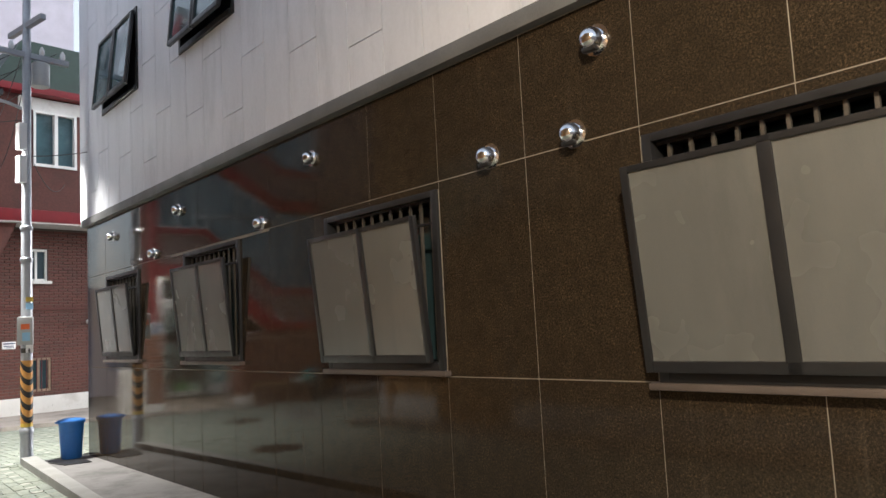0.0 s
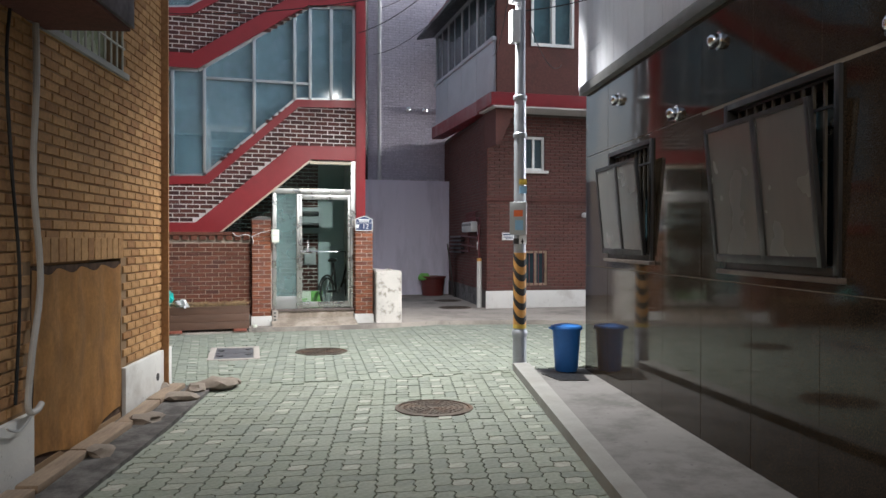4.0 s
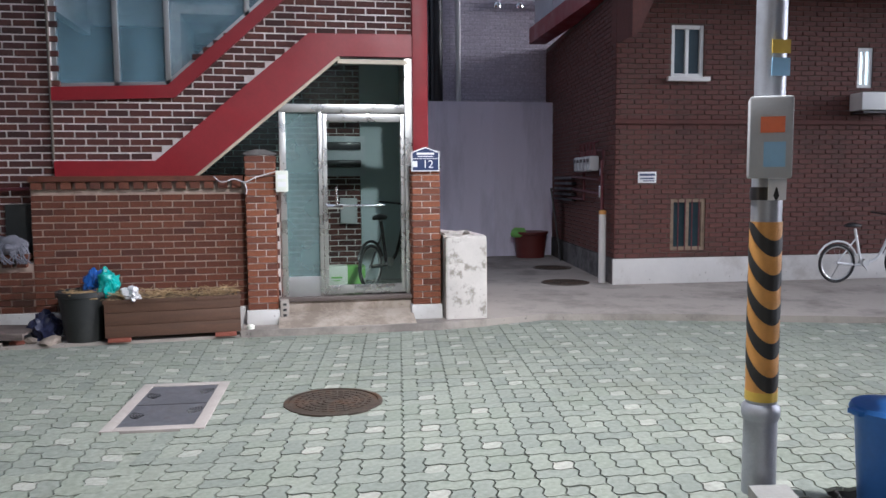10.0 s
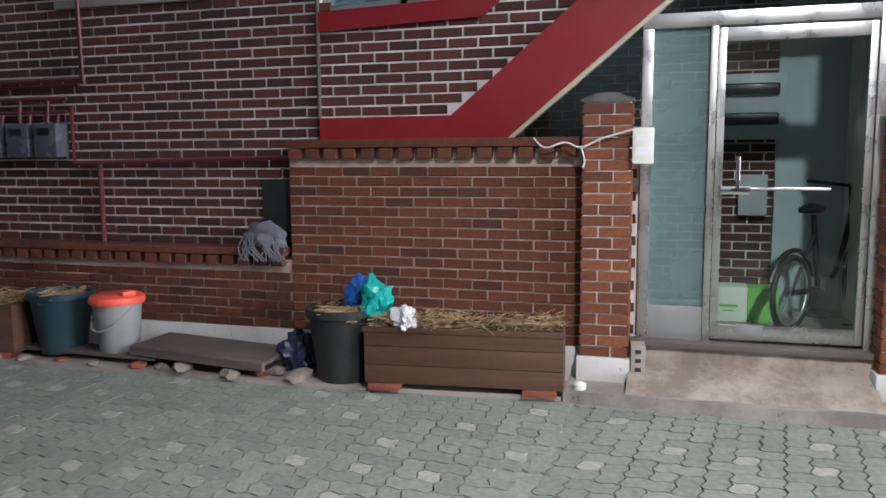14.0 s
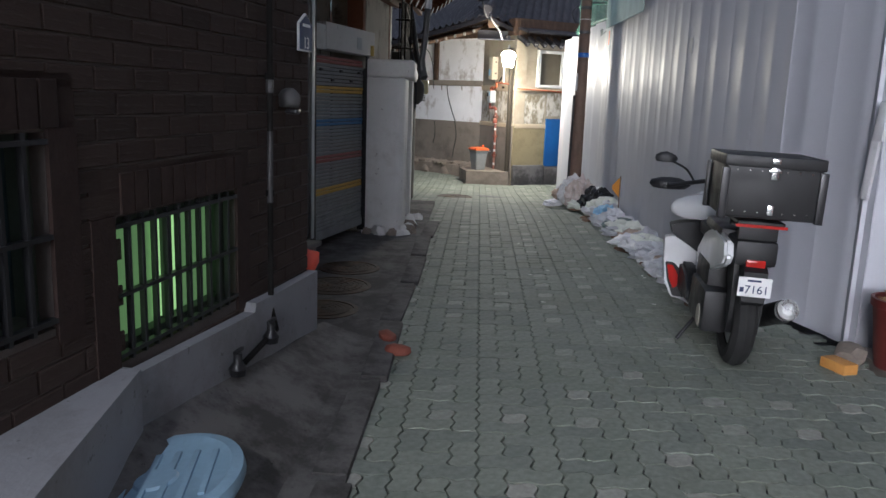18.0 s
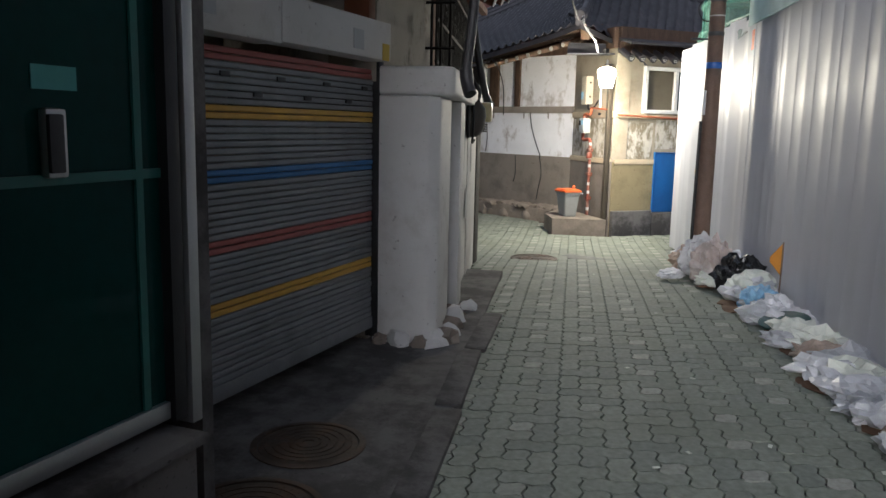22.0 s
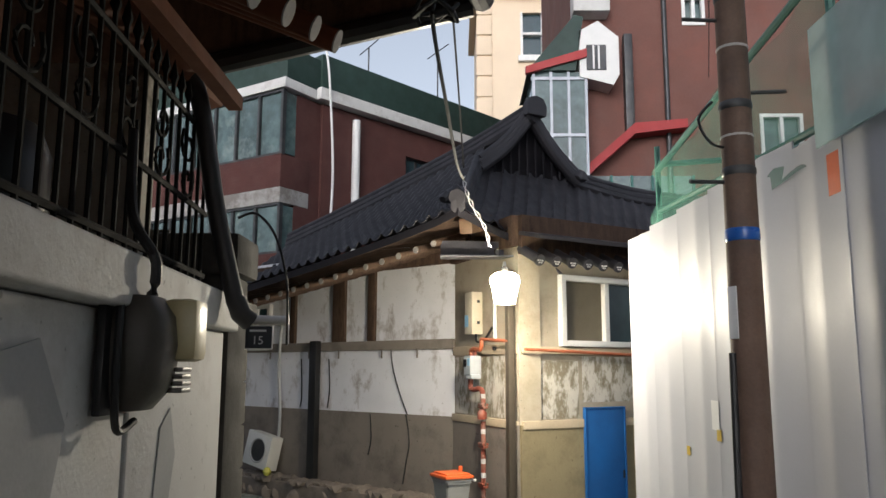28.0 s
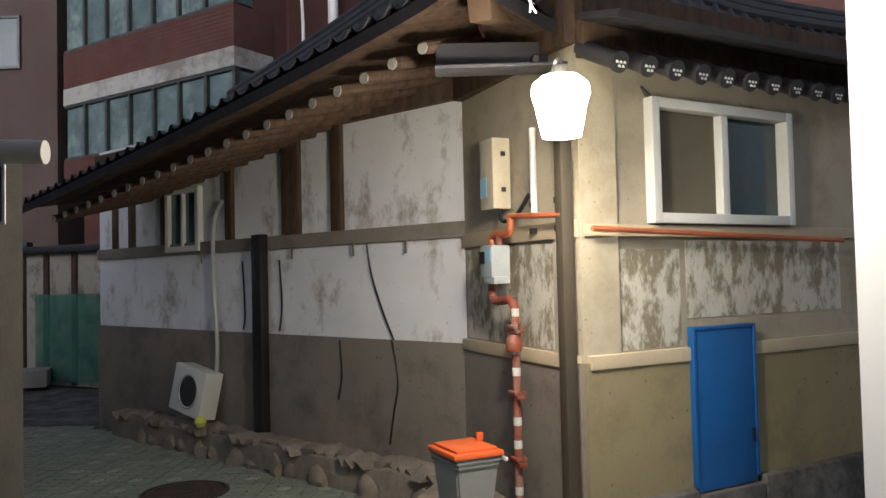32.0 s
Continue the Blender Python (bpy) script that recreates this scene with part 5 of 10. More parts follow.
solid("wall_house_thirteen_end", boxes((0.10, -1.2, 0, 0.12, -0.02, 7.0)), M["brown_brick"], "end wall of the brown brick house", "wall", HM, kind="structure")
solid("roof_thirteen", boxes((-4.0, -8, 7.0, 4.8, 0.0, 7.2)), M["ledge_stone"], "flat roof of the brown brick house", "roof", HM, kind="structure")

bm = bmesh.new()
bank = []
for i in range(26):
    x = -6.30 + 4.1 * i / 25
    high = 0.10 + 0.20 * min(1.0, i / 13)
    back = -3.62 - 0.144 * (x + 6.25)
    bank.append([bm.verts.new((x, -3.36 + (back + 3.36) * j / 6, 0.0 if j == 0 else 0.022 + (high - 0.022) * (j / 6) ** 1.2 + 0.010 * noise.noise((x * 3, j * 0.8, 1)))) for j in range(7)])
for i in range(25):
    for j in range(6):
        bm.faces.new((bank[i][j], bank[i + 1][j], bank[i + 1][j + 1], bank[i][j + 1]))
solid("pavement_bank", bm, M["dark_concrete"], "uneven concrete bank rising to the white foot of the brown house", "pavement", kind="structure")

# door recess and shutter
SM = wall_pose((-9.82, -3.90), (-6.25, -3.93))
SM2 = wall_pose((-9.87, -3.90), (-8.896, -4.124))
DM = wall_pose((-9.845, -3.405), (-8.867, -3.615))
recess = solid("wall_shutter", holed(-0.2, 2.75, 0, 2.06, -0.35, -0.06, [(0.02, 0.0, 2.42, 2.0)]), M["stain_plaster"], "stained plaster wall round the shutter", "wall", SM2, kind="structure")
# The room's darkness comes from the colour of these backing slabs.
solid("floor_shutter_inside", boxes((-0.2, -2.5, 0, 2.75, -2.4, 2.6), (-0.2, -2.5, 2.5, 2.75, -0.35, 2.6)), M["dark_concrete"], "dark slabs standing in for the unlit room behind the shutter", "wall", SM2, kind="structure")
shutter = thing("roller_shutter", "grey roller shutter with yellow, blue and red stripes", "shutter", SM2)
for i in range(48):
    z0 = 0.19 + i * 0.033
    z = z0 + 0.0165
    mm = M["slat_grey"]
    if abs(z - 1.485) < 0.034 or abs(z - 0.56) < 0.034:
        mm = M["slat_yellow"]
    elif abs(z - 1.175) < 0.034:
        mm = M["slat_blue"]
    elif abs(z - 0.86) < 0.034:
        mm = M["slat_red"]
    elif z > 1.72:
        mm = M["slat_red"]
    part("slat", boxes((0.03, -0.034, z0 + 0.0015, 2.41, -0.012 - 0.003 * (i % 3), z0 + 0.0308), bevel=0.006), mm, shutter, smooth=60)
part("bottom_rail", boxes((0.03, -0.04, 0.11, 2.41, -0.005, 0.19), bevel=0.006), M["slat_grey"], shutter)
part("guide", boxes((-0.02, -0.06, 0.05, 0.04, 0.03, 1.85), bevel=0.004), M["black_metal"], shutter)
part("guide", boxes((2.40, -0.06, 0.05, 2.46, 0.03, 1.85), bevel=0.004), M["black_metal"], shutter)
for row, z in ((0, 1.65), (1, 1.565)):
    for k in range(5):
        x = 0.12 + 0.45 * k + 0.2 * row
        part("air_hole", boxes((x, -0.016, z - 0.012, x + 0.07, -0.006, z + 0.012), bevel=0.004), M["black_metal"], shutter)
# Set-back dark boards stand in for the shaded opening above the lintel.
solid("wall_under_eave", boxes((-0.2, -0.75, 2.0, 3.6, -0.70, 4.4)), M["dark_wood"], "dark boards standing in for the shaded void under the eave", "wall", SM, kind="structure")
solid("post_red_corner", boxes((0.02, -0.16, 2.06, 0.17, 0.0, 2.75), bevel=0.01), M["red_wood"], "old reddish timber post above the lintel", "post", SM)
lintel = solid("lintel", boxes((0.02, -0.06, 1.82, 1.20, 0.10, 2.05), (1.205, -0.06, 1.81, 2.60, 0.10, 2.02), bevel=0.012), M["white_paint"], "chipped white painted lintel above the shutter", "lintel", SM2, kind="structure")
gdoor = thing("door_green", "dark green glass door with an aluminium bottom rail", "door", DM, kind="structure")
part("jamb", boxes((2.455, -0.10, 0.39, 2.505, 0.01, 2.6), bevel=0.004), M["alu"], gdoor, "brushed aluminium jamb")
part("door_frame", boxes((2.52, -0.08, 0.42, 2.58, 0.0, 2.3), (3.40, -0.08, 0.42, 3.46, 0.0, 2.3), (2.58, -0.08, 2.24, 3.40, 0.0, 2.3), bevel=0.004), M["black_metal"], gdoor)
part("bottom_rail", boxes((2.58, -0.06, 0.43, 3.40, -0.02, 0.49), bevel=0.004), M["alu"], gdoor)
part("pane", boxes((2.58, -0.05, 0.49, 3.40, -0.04, 2.24)), M["door_green"], gdoor)
part("rail", boxes((2.58, -0.055, 1.25, 3.40, -0.03, 1.28), (2.66, -0.055, 0.49, 2.69, -0.03, 2.24)), M["teal_metal"], gdoor)
pull = part("handle", boxes((2.965, -0.04, 1.27, 3.035, -0.005, 1.46), bevel=0.012), M["alu"], gdoor)
part("plate", boxes((2.985, -0.01, 1.285, 3.035, 0.006, 1.445), bevel=0.007), M["black_metal"], pull, "dark oval lock plate")
solid("wall_door_return", boxes((2.36, -0.85, 0.0, 2.42, -0.02, 2.6), (2.36, -0.85, 2.32, 3.50, -0.06, 2.6)), M["dark_concrete"], "dark concrete return between shutter and door", "wall", DM, kind="structure")
# A dark backing slab replaces the unlit room here.
solid("wall_door_inside", boxes((2.43, -0.9, 0.0, 3.50, -0.86, 2.6)), M["dark_concrete"], "dark slab standing in for the unlit room behind the green door", "wall", DM, kind="structure")
solid("step_green_door", boxes((2.58, -0.10, 0.0, 3.60, 0.085, 0.36), (2.56, -0.10, 0.361, 3.60, 0.12, 0.40), bevel=0.012), M["dark_concrete"], "concrete step under the green door", "step", DM, kind="structure")

# white pillar and yard wall of number 15
def rounded(outline, z0, z1, r=0.02):
    bm = slab(outline, z0, z1)
    bmesh.ops.bevel(bm, geom=bm.edges[:], offset=r, segments=3, profile=0.6, affect="EDGES")
    return bm


pil = thing("pillar_white", "white painted end pillar of the yard wall, worn at the foot", "pillar", kind="structure")
part("shaft", rounded([(-10.42, -3.92), (-9.83, -3.92), (-9.835, -3.56), (-9.90, -3.495), (-10.42, -3.51)], -0.02, 1.62), M["white_paint"], pil)
part("head", rounded([(-10.44, -3.92), (-9.828, -3.92), (-9.828, -3.46), (-9.87, -3.405), (-10.44, -3.43)], 1.621, 1.80, 0.03), M["white_paint"], pil)
def yard_y(x):
    return -3.53 - 0.19 * (-10.4 - x) / 3.05
wall15 = thing("wall_white_yard", "white painted yard wall with shallow pilasters", "wall", kind="structure")
for x0, x1, d in ((-10.43, -10.86, -0.02), (-10.865, -11.22, 0.055), (-11.225, -12.3, 0.0), (-12.305, -13.45, 0.01)):
    part("wall_panel", rounded([(x1, yard_y(x1) - 0.2), (x0, yard_y(x0) - 0.2), (x0, yard_y(x0) + d), (x1, yard_y(x1) + d)], ground_z(x0) - 0.05, 1.615, 0.012), M["white_paint"], wall15)
part("ledge", rounded([(-13.5, yard_y(-13.5) - 0.24), (-10.46, -3.77), (-10.46, -3.445), (-13.5, yard_y(-13.5) + 0.065)], 1.62, 1.775, 0.015), M["white_paint"], wall15, "thick white ledge")
solid("wall_house_fifteen", boxes((-13.2, -5.2, 0, -9.8, -4.9, 4.2), (-11.75, -4.05, 1.70, -9.82, -3.90, 2.62), (-13.4, -4.9, 1.70, -13.25, -4.05, 2.8)), M["stain_plaster"], "stained plaster wall of the house behind the yard wall", "wall", kind="structure")

# ---- fence of white panels ----
FP = [(-6.50, -0.38), (-7.4, -0.62), (-9.5, -0.80), (-12.0, -0.86), (-13.95, -0.92), (-16.40, -1.24)]
fence = thing("fence_panels", "tall white ribbed steel site fence", "fence", kind="structure")
frng = random.Random(9)
for (p, q) in zip(FP, FP[1:]):
    d = Vector((q[0] - p[0], q[1] - p[1], 0))
    k = max(1, round(d.length / 0.5))
    m0 = wall_pose(p, q)
    for i in range(k):
        a, b = i * d.length / k, (i + 1) * d.length / k
        xw = p[0] + d.x * (i + 0.5) / k
        top = 2.60 + max(0.0, 0.20 * (xw + 12.8)) if xw > -13.9 else 2.62 - 0.06 * (-14.6 - xw)
        r0, r1 = frng.uniform(-0.004, 0.004), frng.uniform(-0.004, 0.004)
        pts = [(a, r0)]
        for c in range(1):
            f = a + (b - a) * frng.uniform(0.30, 0.60)
            pts += [(f - 0.04, 0.0), (f, 0.007), (f + 0.05, 0.007), (f + 0.09, 0.0)]
        pts += [(b - 0.03, r1), (b, r1 + 0.005), (b, -0.012), (a, -0.012)]
        part("panel", slab(pts, ground_z(xw) + 0.03, top), M["white_panel"], fence, smooth=20).matrix_local = m0
# fence return beside the scooter
solid("fence_return", boxes((0, -0.05, 0.03, 0.40, 0.0, 3.95), (0.40, -0.09, 0.03, 0.45, 0.0, 3.95), bevel=0.004), M["white_panel"], "plain white return panel of the site fence", "fence", wall_pose((-6.47, 0.02), (-6.55, -0.38)), kind="structure")
solid("fence_stub", boxes((-0.03, -0.02, 0.95, 0.03, 0.0, 1.42), (-0.02, -0.025, 1.30, 0.05, 0.004, 1.52), bevel=0.004), M["bag_white"], "torn strip hanging at the end of the site fence", "strip", pose(-6.62, -0.45, 0.0, 0, 6, 15))

# ---- tiled house ----
P0, P1, P2, P3 = (-22.75, -7.1), (-19.19, -2.69), (-17.80, -2.05), (-19.25, 0.35)
walls_hanok = []
for n, (a, b) in enumerate(((P0, P1), (P1, P2), (P2, P3))):
    m = wall_pose(b, a)
    L = (Vector(b) - Vector(a)).length
    z0 = -0.35
    w = thing("wall_hanok_%d" % (n + 1), ("long", "short", "window")[n] + " wall of the old tiled house, white above grey render", "wall", m, kind="structure")
    hole = [(0.50, 1.70, 1.76, 2.44)] if n == 2 else []
    hx = [(L - h[2], h[1], L - h[0], h[3]) for h in hole]
    part("base_render", holed(0, L, z0, 0.92, -0.25, 0.03), M["grey_render"] if n < 2 else M["yellow_render"], w)
    part("plaster", holed(0, L, 0.92, 3.0, -0.25, 0.0, hx), M["old_white"] if n == 0 else M["beige_plaster"], w)
    walls_hanok.append((w, L))

# ---- things of the first alley ----


def disc_cover(name, x, y, r, label, mat, rot=0, z=0.004, bed=False):
    c = thing(name, label, "manhole cover", pose(x, y, z, 0, 0, rot), "manhole covers")
    part("frame", lathe([(r + 0.035, -0.03), (r + 0.035, 0.002), (r + 0.005, 0.004), (r + 0.004, -0.01)], 40), mat, c)
    if bed:
        part("bed", lathe([(r + 0.17, -0.05), (r + 0.17, -0.010), (r + 0.036, -0.010), (r + 0.036, -0.05)], 40), M["block_green"], c, "grit bed round the cover")
    part("lid", lathe([(r, -0.03), (r, -0.001), (r * 0.9, 0.003), (0.01, 0.003)], 40), mat, c)
    bm = bmesh.new()
    for k in range(5):
        rr = r * (0.18 + 0.16 * k)
        n = 8 + 6 * k
        for i in range(n):
            a = 2 * math.pi * i / n
            m = Matrix.Rotation(a, 4, "Z") @ Matrix.Translation((rr, 0, 0.003))
            b2 = quad_box(bm, (-0.014, -0.018, 0), (0.014, 0.018, 0.004))
            bmesh.ops.transform(bm, matrix=m, verts=b2)
    part("tread", bm, mat, c, smooth=0)
    return c


disc_cover("manhole_cover", 1.18, -6.33, 0.30, "worn brown iron manhole cover in the block paving", M["iron"], bed=True)
disc_cover("manhole_cover", 0.73, -2.66, 0.30, "rusty round manhole cover in the block paving", M["iron"], 30, bed=True)
disc_cover("manhole_cover", 4.55, 4.2, 0.28, "dark round manhole cover in the concrete yard", M["iron"], 0, 0.074)
disc_cover("manhole_cover", 4.15, 2.4, 0.30, "dark round manhole cover in the concrete yard", M["iron"], 0, 0.074)
disc_cover("manhole_cover", -7.50, -3.765, 0.24, "dark iron manhole cover by the green door", M["iron"], 0, 0.024)
disc_cover("manhole_cover", -8.13, -3.76, 0.22, "dark iron manhole cover by the shutter", M["iron"], 20, 0.024)
disc_cover("manhole_cover", -6.84, -3.72, 0.20, "dark iron manhole cover by the house corner", M["iron"], 40, 0.024)
disc_cover("manhole_cover", -14.40, -3.08, 0.25, "grey iron manhole cover in the block paving", M["iron"], 0, ground_z(-14.4) + 0.006, True)
disc_cover("manhole_cover", -19.68, -4.97, 0.31, "grey iron manhole cover near the tiled house", M["iron"], 0, ground_z(-18.2) + 0.006, True)

grate = thing("drain_cover", "dark steel drain plate in a pale concrete frame", "drain", pose(-0.35, -2.51, 0.0, 0, 0, -3))
part("frame", boxes((-0.31, -0.56, -0.03, -0.235, 0.56, 0.006), (0.235, -0.56, -0.03, 0.31, 0.56, 0.006), (-0.235, 0.48, -0.03, 0.235, 0.56, 0.006), (-0.235, -0.56, -0.03, 0.235, -0.48, 0.006), bevel=0.004), M["drain_frame"], grate)
part("plate", boxes((-0.232, -0.478, -0.03, 0.232, 0.478, 0.003)), M["drain_steel"], grate)
part("seam", boxes((-0.232, -0.006, 0.0031, 0.232, 0.006, 0.0045)), M["dark_steel"], grate, smooth=0)
for cx, cy, turn in ((-0.11, 0.25, 200), (0.12, 0.33, -20), (-0.11, -0.22, 200), (0.12, -0.14, -20)):
    for k in range(5):
        rr = 0.03 + 0.018 * k
        part("slot", tube([(cx + rr * math.cos(radians(turn + q)), cy + rr * math.sin(radians(turn + q)), 0.0035) for q in range(-50, 51, 20)], 0.0035, 5), M["haz_black"], grate, "dark curved slot", smooth=0)
drain2 = solid("drain_cover", boxes((-0.32, -0.16, -0.02, 0.32, 0.16, 0.006), bevel=0.004), M["dark_steel"], "dark steel plate in the block paving", "drain", pose(-14.66, -2.45, ground_z(-14.7), 0, 0, 62))

# utility pole with street lamp
PX, PY = 2.675, -4.625
pole = thing("utility_pole", "galvanised steel utility pole with hazard stripes and control boxes", "pole", pose(PX, PY, 0.0))
part("shaft", rod(rod(rod(bmesh.new(), (0, 0, 0), (0, 0, 0.42), 0.078, 0.076, 20), (0, 0, 0.42), (0, 0, 3.0), 0.070, 0.066, 20), (0, 0, 3.0), (0, 0, 6.8), 0.058, 0.05, 20), M["galv"], pole)
part("sleeve", lathe([(0.080, 0.36), (0.088, 0.38), (0.088, 0.42), (0.074, 0.44)], 20), M["galv"], pole)
for z in (2.58, 3.0):
    part("collar", lathe([(0.072, z), (0.078, z + 0.01), (0.078, z + 0.05), (0.068, z + 0.06)], 20), M["galv"], pole)
part("stripe_base", lathe([(0.0725, 0.50), (0.0725, 1.30)], 20), M["haz_yellow"], pole, "yellow reflective tape")
for k in range(5):
    bm = bmesh.new()
    n, r = 24, 0.0745
    for i in range(n):
        a0, a1 = 2 * math.pi * i / n, 2 * math.pi * (i + 1) / n
        s0, s1 = 0.10 * math.sin(a0), 0.10 * math.sin(a1)
        z = 0.60 + 0.16 * k
        bm.faces.new([bm.verts.new((r * math.cos(a), r * math.sin(a), min(1.30, max(0.5, zz)))) for a, zz in ((a0, z + s0), (a1, z + s1), (a1, z + s1 + 0.075), (a0, z + s0 + 0.075))])
    bmesh.ops.remove_doubles(bm, verts=bm.verts[:], dist=0.0005)
    part("stripe", bm, M["haz_black"], pole, "black slanting stripe")
part("orange_mark", lathe([(0.0735, 0.455), (0.0735, 0.50)], 20), M["sticker_yellow"], pole)
cb = part("control_box", boxes((-0.095, -0.19, 1.50, 0.085, -0.05, 1.86), bevel=0.012), M["box_grey"], pole)
cb.matrix_local = pose(0, 0, 0, 0, 0, -28)
part("label", boxes((-0.05, -0.193, 1.70, 0.05, -0.190, 1.77)), M["orange"], cb, "orange label")
part("label", boxes((-0.035, -0.193, 1.55, 0.055, -0.190, 1.66)), M["sticker_blue"], cb, "pale blue label")
part("strap", lathe([(0.074, 1.40), (0.076, 1.42), (0.074, 1.46)], 20), M["black_metal"], pole)
for z, h, mm in ((2.06, 0.06, "sticker_yellow"), (1.96, 0.08, "sticker_blue"), (1.40, 0.10, "sign_white")):
    part("sticker", boxes((-0.04, -0.0735, z, 0.05, -0.0685, z + h)), M[mm], pole)
for z in (3.62, 4.06):
    b = part("meter_box", boxes((-0.145, -0.12, z, -0.045, 0.0, z + 0.36), bevel=0.012), M["gloss_white"], pole, "white plastic box")
    for dz in (0.05, 0.26):
        part("bracket", boxes((-0.07, -0.03, z + dz, 0.0, 0.03, z + dz + 0.04)), M["galv"], b)
part("lamp_arm", tube(curve_pts([(0, 0, 4.62), (-0.25, 0.14, 4.74), (-0.55, 0.31, 4.78)]), 0.022), M["galv"], pole)
part("crossarm", boxes((-0.55, -0.04, 5.35, 0.55, 0.03, 5.42), (-0.04, -0.5, 5.75, 0.03, 0.5, 5.82)), M["galv"], pole)
for x in (-0.48, -0.2, 0.2, 0.48):
    part("insulator", lathe([(0.02, 5.42), (0.035, 5.45), (0.035, 5.50), (0.012, 5.55)], 12, (x, 0, 0)), M["gloss_white"], pole)
part("transformer", lathe([(0.11, 5.0), (0.12, 5.02), (0.12, 5.30), (0.10, 5.33)], 20, (0.2, 0.05, 0)), M["box_grey"], pole)
head = thing("street_lamp", "white street lamp head glowing on an arm of the pole", "street lamp", pose(2.04, -4.25, 4.74, 0, 0, 151))
part("housing", lathe([(0.10, 0.0), (0.14, 0.03), (0.12, 0.08), (0.05, 0.11)], 24, squash=0.62), M["gloss_white"], head)
part("diffuser", lathe([(0.02, -0.095), (0.075, -0.08), (0.105, -0.03), (0.10, -0.002)], 24, squash=0.62), M["lamp_glow"], head, "glowing lamp glass")
part("neck", rods(((0.10, 0, 0.04), (-0.16, 0, 0.05), 0.025)), M["galv"], head)

lamp2 = thing("street_lamp", "street lamp head on a bracket on the tan brick wall", "street lamp", pose(-2.45, -15.9, 4.52, 0, 0, 0))
part("housing", lathe([(0.10, 0.0), (0.14, 0.03), (0.12, 0.08), (0.05, 0.11)], 24, squash=0.62), M["gloss_white"], lamp2)
part("diffuser", lathe([(0.02, -0.095), (0.075, -0.08), (0.105, -0.03), (0.10, -0.002)], 24, squash=0.62), M["lamp_glow"], lamp2, "glowing lamp glass")
part("arm", rods(((-1.17, 0.0, -0.12), (-0.10, 0, 0.05), 0.025)), M["galv"], lamp2)

# overhead wires, sagging between their ends
def wire(a, b, sag, r=0.006):
    a, b = Vector(a), Vector(b)
    return tube([a.lerp(b, k / 14) - Vector((0, 0, 4 * sag * (k / 14) * (1 - k / 14))) for k in range(15)], r, 5)


for a, b, sag in (((PX, PY, 5.5), (1.9, 0.2, 5.75), 0.15), ((PX, PY, 5.3), (1.75, 0.15, 4.9), 0.25), ((PX, PY, 4.5), (-2.5, 0.2, 5.0), 0.3), ((PX + 0.4, PY, 5.5), (3.6, 6.9, 7.4), 0.2), ((PX, PY, 4.9), (3.4, 6.9, 6.2), 0.3), ((PX, PY, 5.6), (4.6, 1.4, 5.9), 0.1), ((PX, PY, 5.2), (4.6, 1.4, 5.0), 0.4), ((PX, PY, 4.0), (3.38, -5.0, 4.1), 0.02), ((PX + 0.1, PY, 3.9), (6.0, 1.3, 4.9), 0.25), ((PX - 0.5, PY, 5.4), (-1.2, -10, 6.5), 0.3)):
    solid("overhead_cable", wire(a, b, sag), M["wire"], "thin black overhead cable from the utility pole", "cable", group="overhead cables")

# blue bin
bin1 = thing("rubbish_bin", "blue plastic bin with lid beside the granite wall", "bin", pose(3.07, -5.0, 0.018) @ Matrix.Scale(0.92, 4))
part("body", lathe([(0.125, 0.0), (0.135, 0.02), (0.165, 0.50), (0.17, 0.50)], 28), M["bin_blue"], bin1)
part("lid", lathe([(0.185, 0.49), (0.190, 0.515), (0.180, 0.535), (0.10, 0.552), (0.01, 0.555)], 28), M["bin_blue"], bin1)
part("handle", boxes((-0.215, -0.04, 0.50, -0.165, 0.04, 0.525), bevel=0.006), M["bin_blue"], bin1)
solid("rubber_mat", slab([(-0.27, 0.10), (0.15, 0.02), (0.03, -0.40), (-0.26, -0.32)], 0.0, 0.008), M["black_plastic"], "dark rubber mat under the blue bin", "mat", pose(3.00, -5.2, 0.013))

# tan house: barred window, ledge box, pipes and hatch details
tw = thing("window_tan", "frosted window behind pale iron bars", "window", TM, kind="structure")
part("pane", boxes((1.27, -0.16, 2.80, 2.90, -0.15, 3.9)), M["frost_glass"], tw)
part("window_sill", boxes((1.22, -0.10, 2.72, 2.95, 0.03, 2.765), bevel=0.004), M["kerb"], tw)
for i in range(13):
    x = 1.33 + i * 0.125
    part("bar", rods(((x, 0.01, 2.765), (x, 0.01, 3.9), 0.008), n=6), M["pale_bar"], tw)
for z in (2.95, 3.25, 3.55, 3.85):
    part("rail", boxes((1.28, 0.0, z, 2.90, 0.015, z + 0.012)), M["pale_bar"], tw)
bal = thing("balcony_box", "dark metal balcony tray with railing on the tan brick wall", "balcony", TM)
part("tray", boxes((2.72, 0.0, 2.74, 4.6, 0.55, 2.98), bevel=0.01), M["black_metal"], bal)
part("underside", boxes((2.74, 0.01, 2.72, 4.58, 0.53, 2.745)), M["red_house_brick"], bal)
for i in range(12):
    part("baluster", rods(((2.78 + i * 0.15, 0.5, 2.98), (2.78 + i * 0.15, 0.5, 3.7), 0.009), n=6), M["alu"], bal)
part("rail", rods(((2.74, 0.5, 3.7), (4.6, 0.5, 3.7), 0.015)), M["alu"], bal)
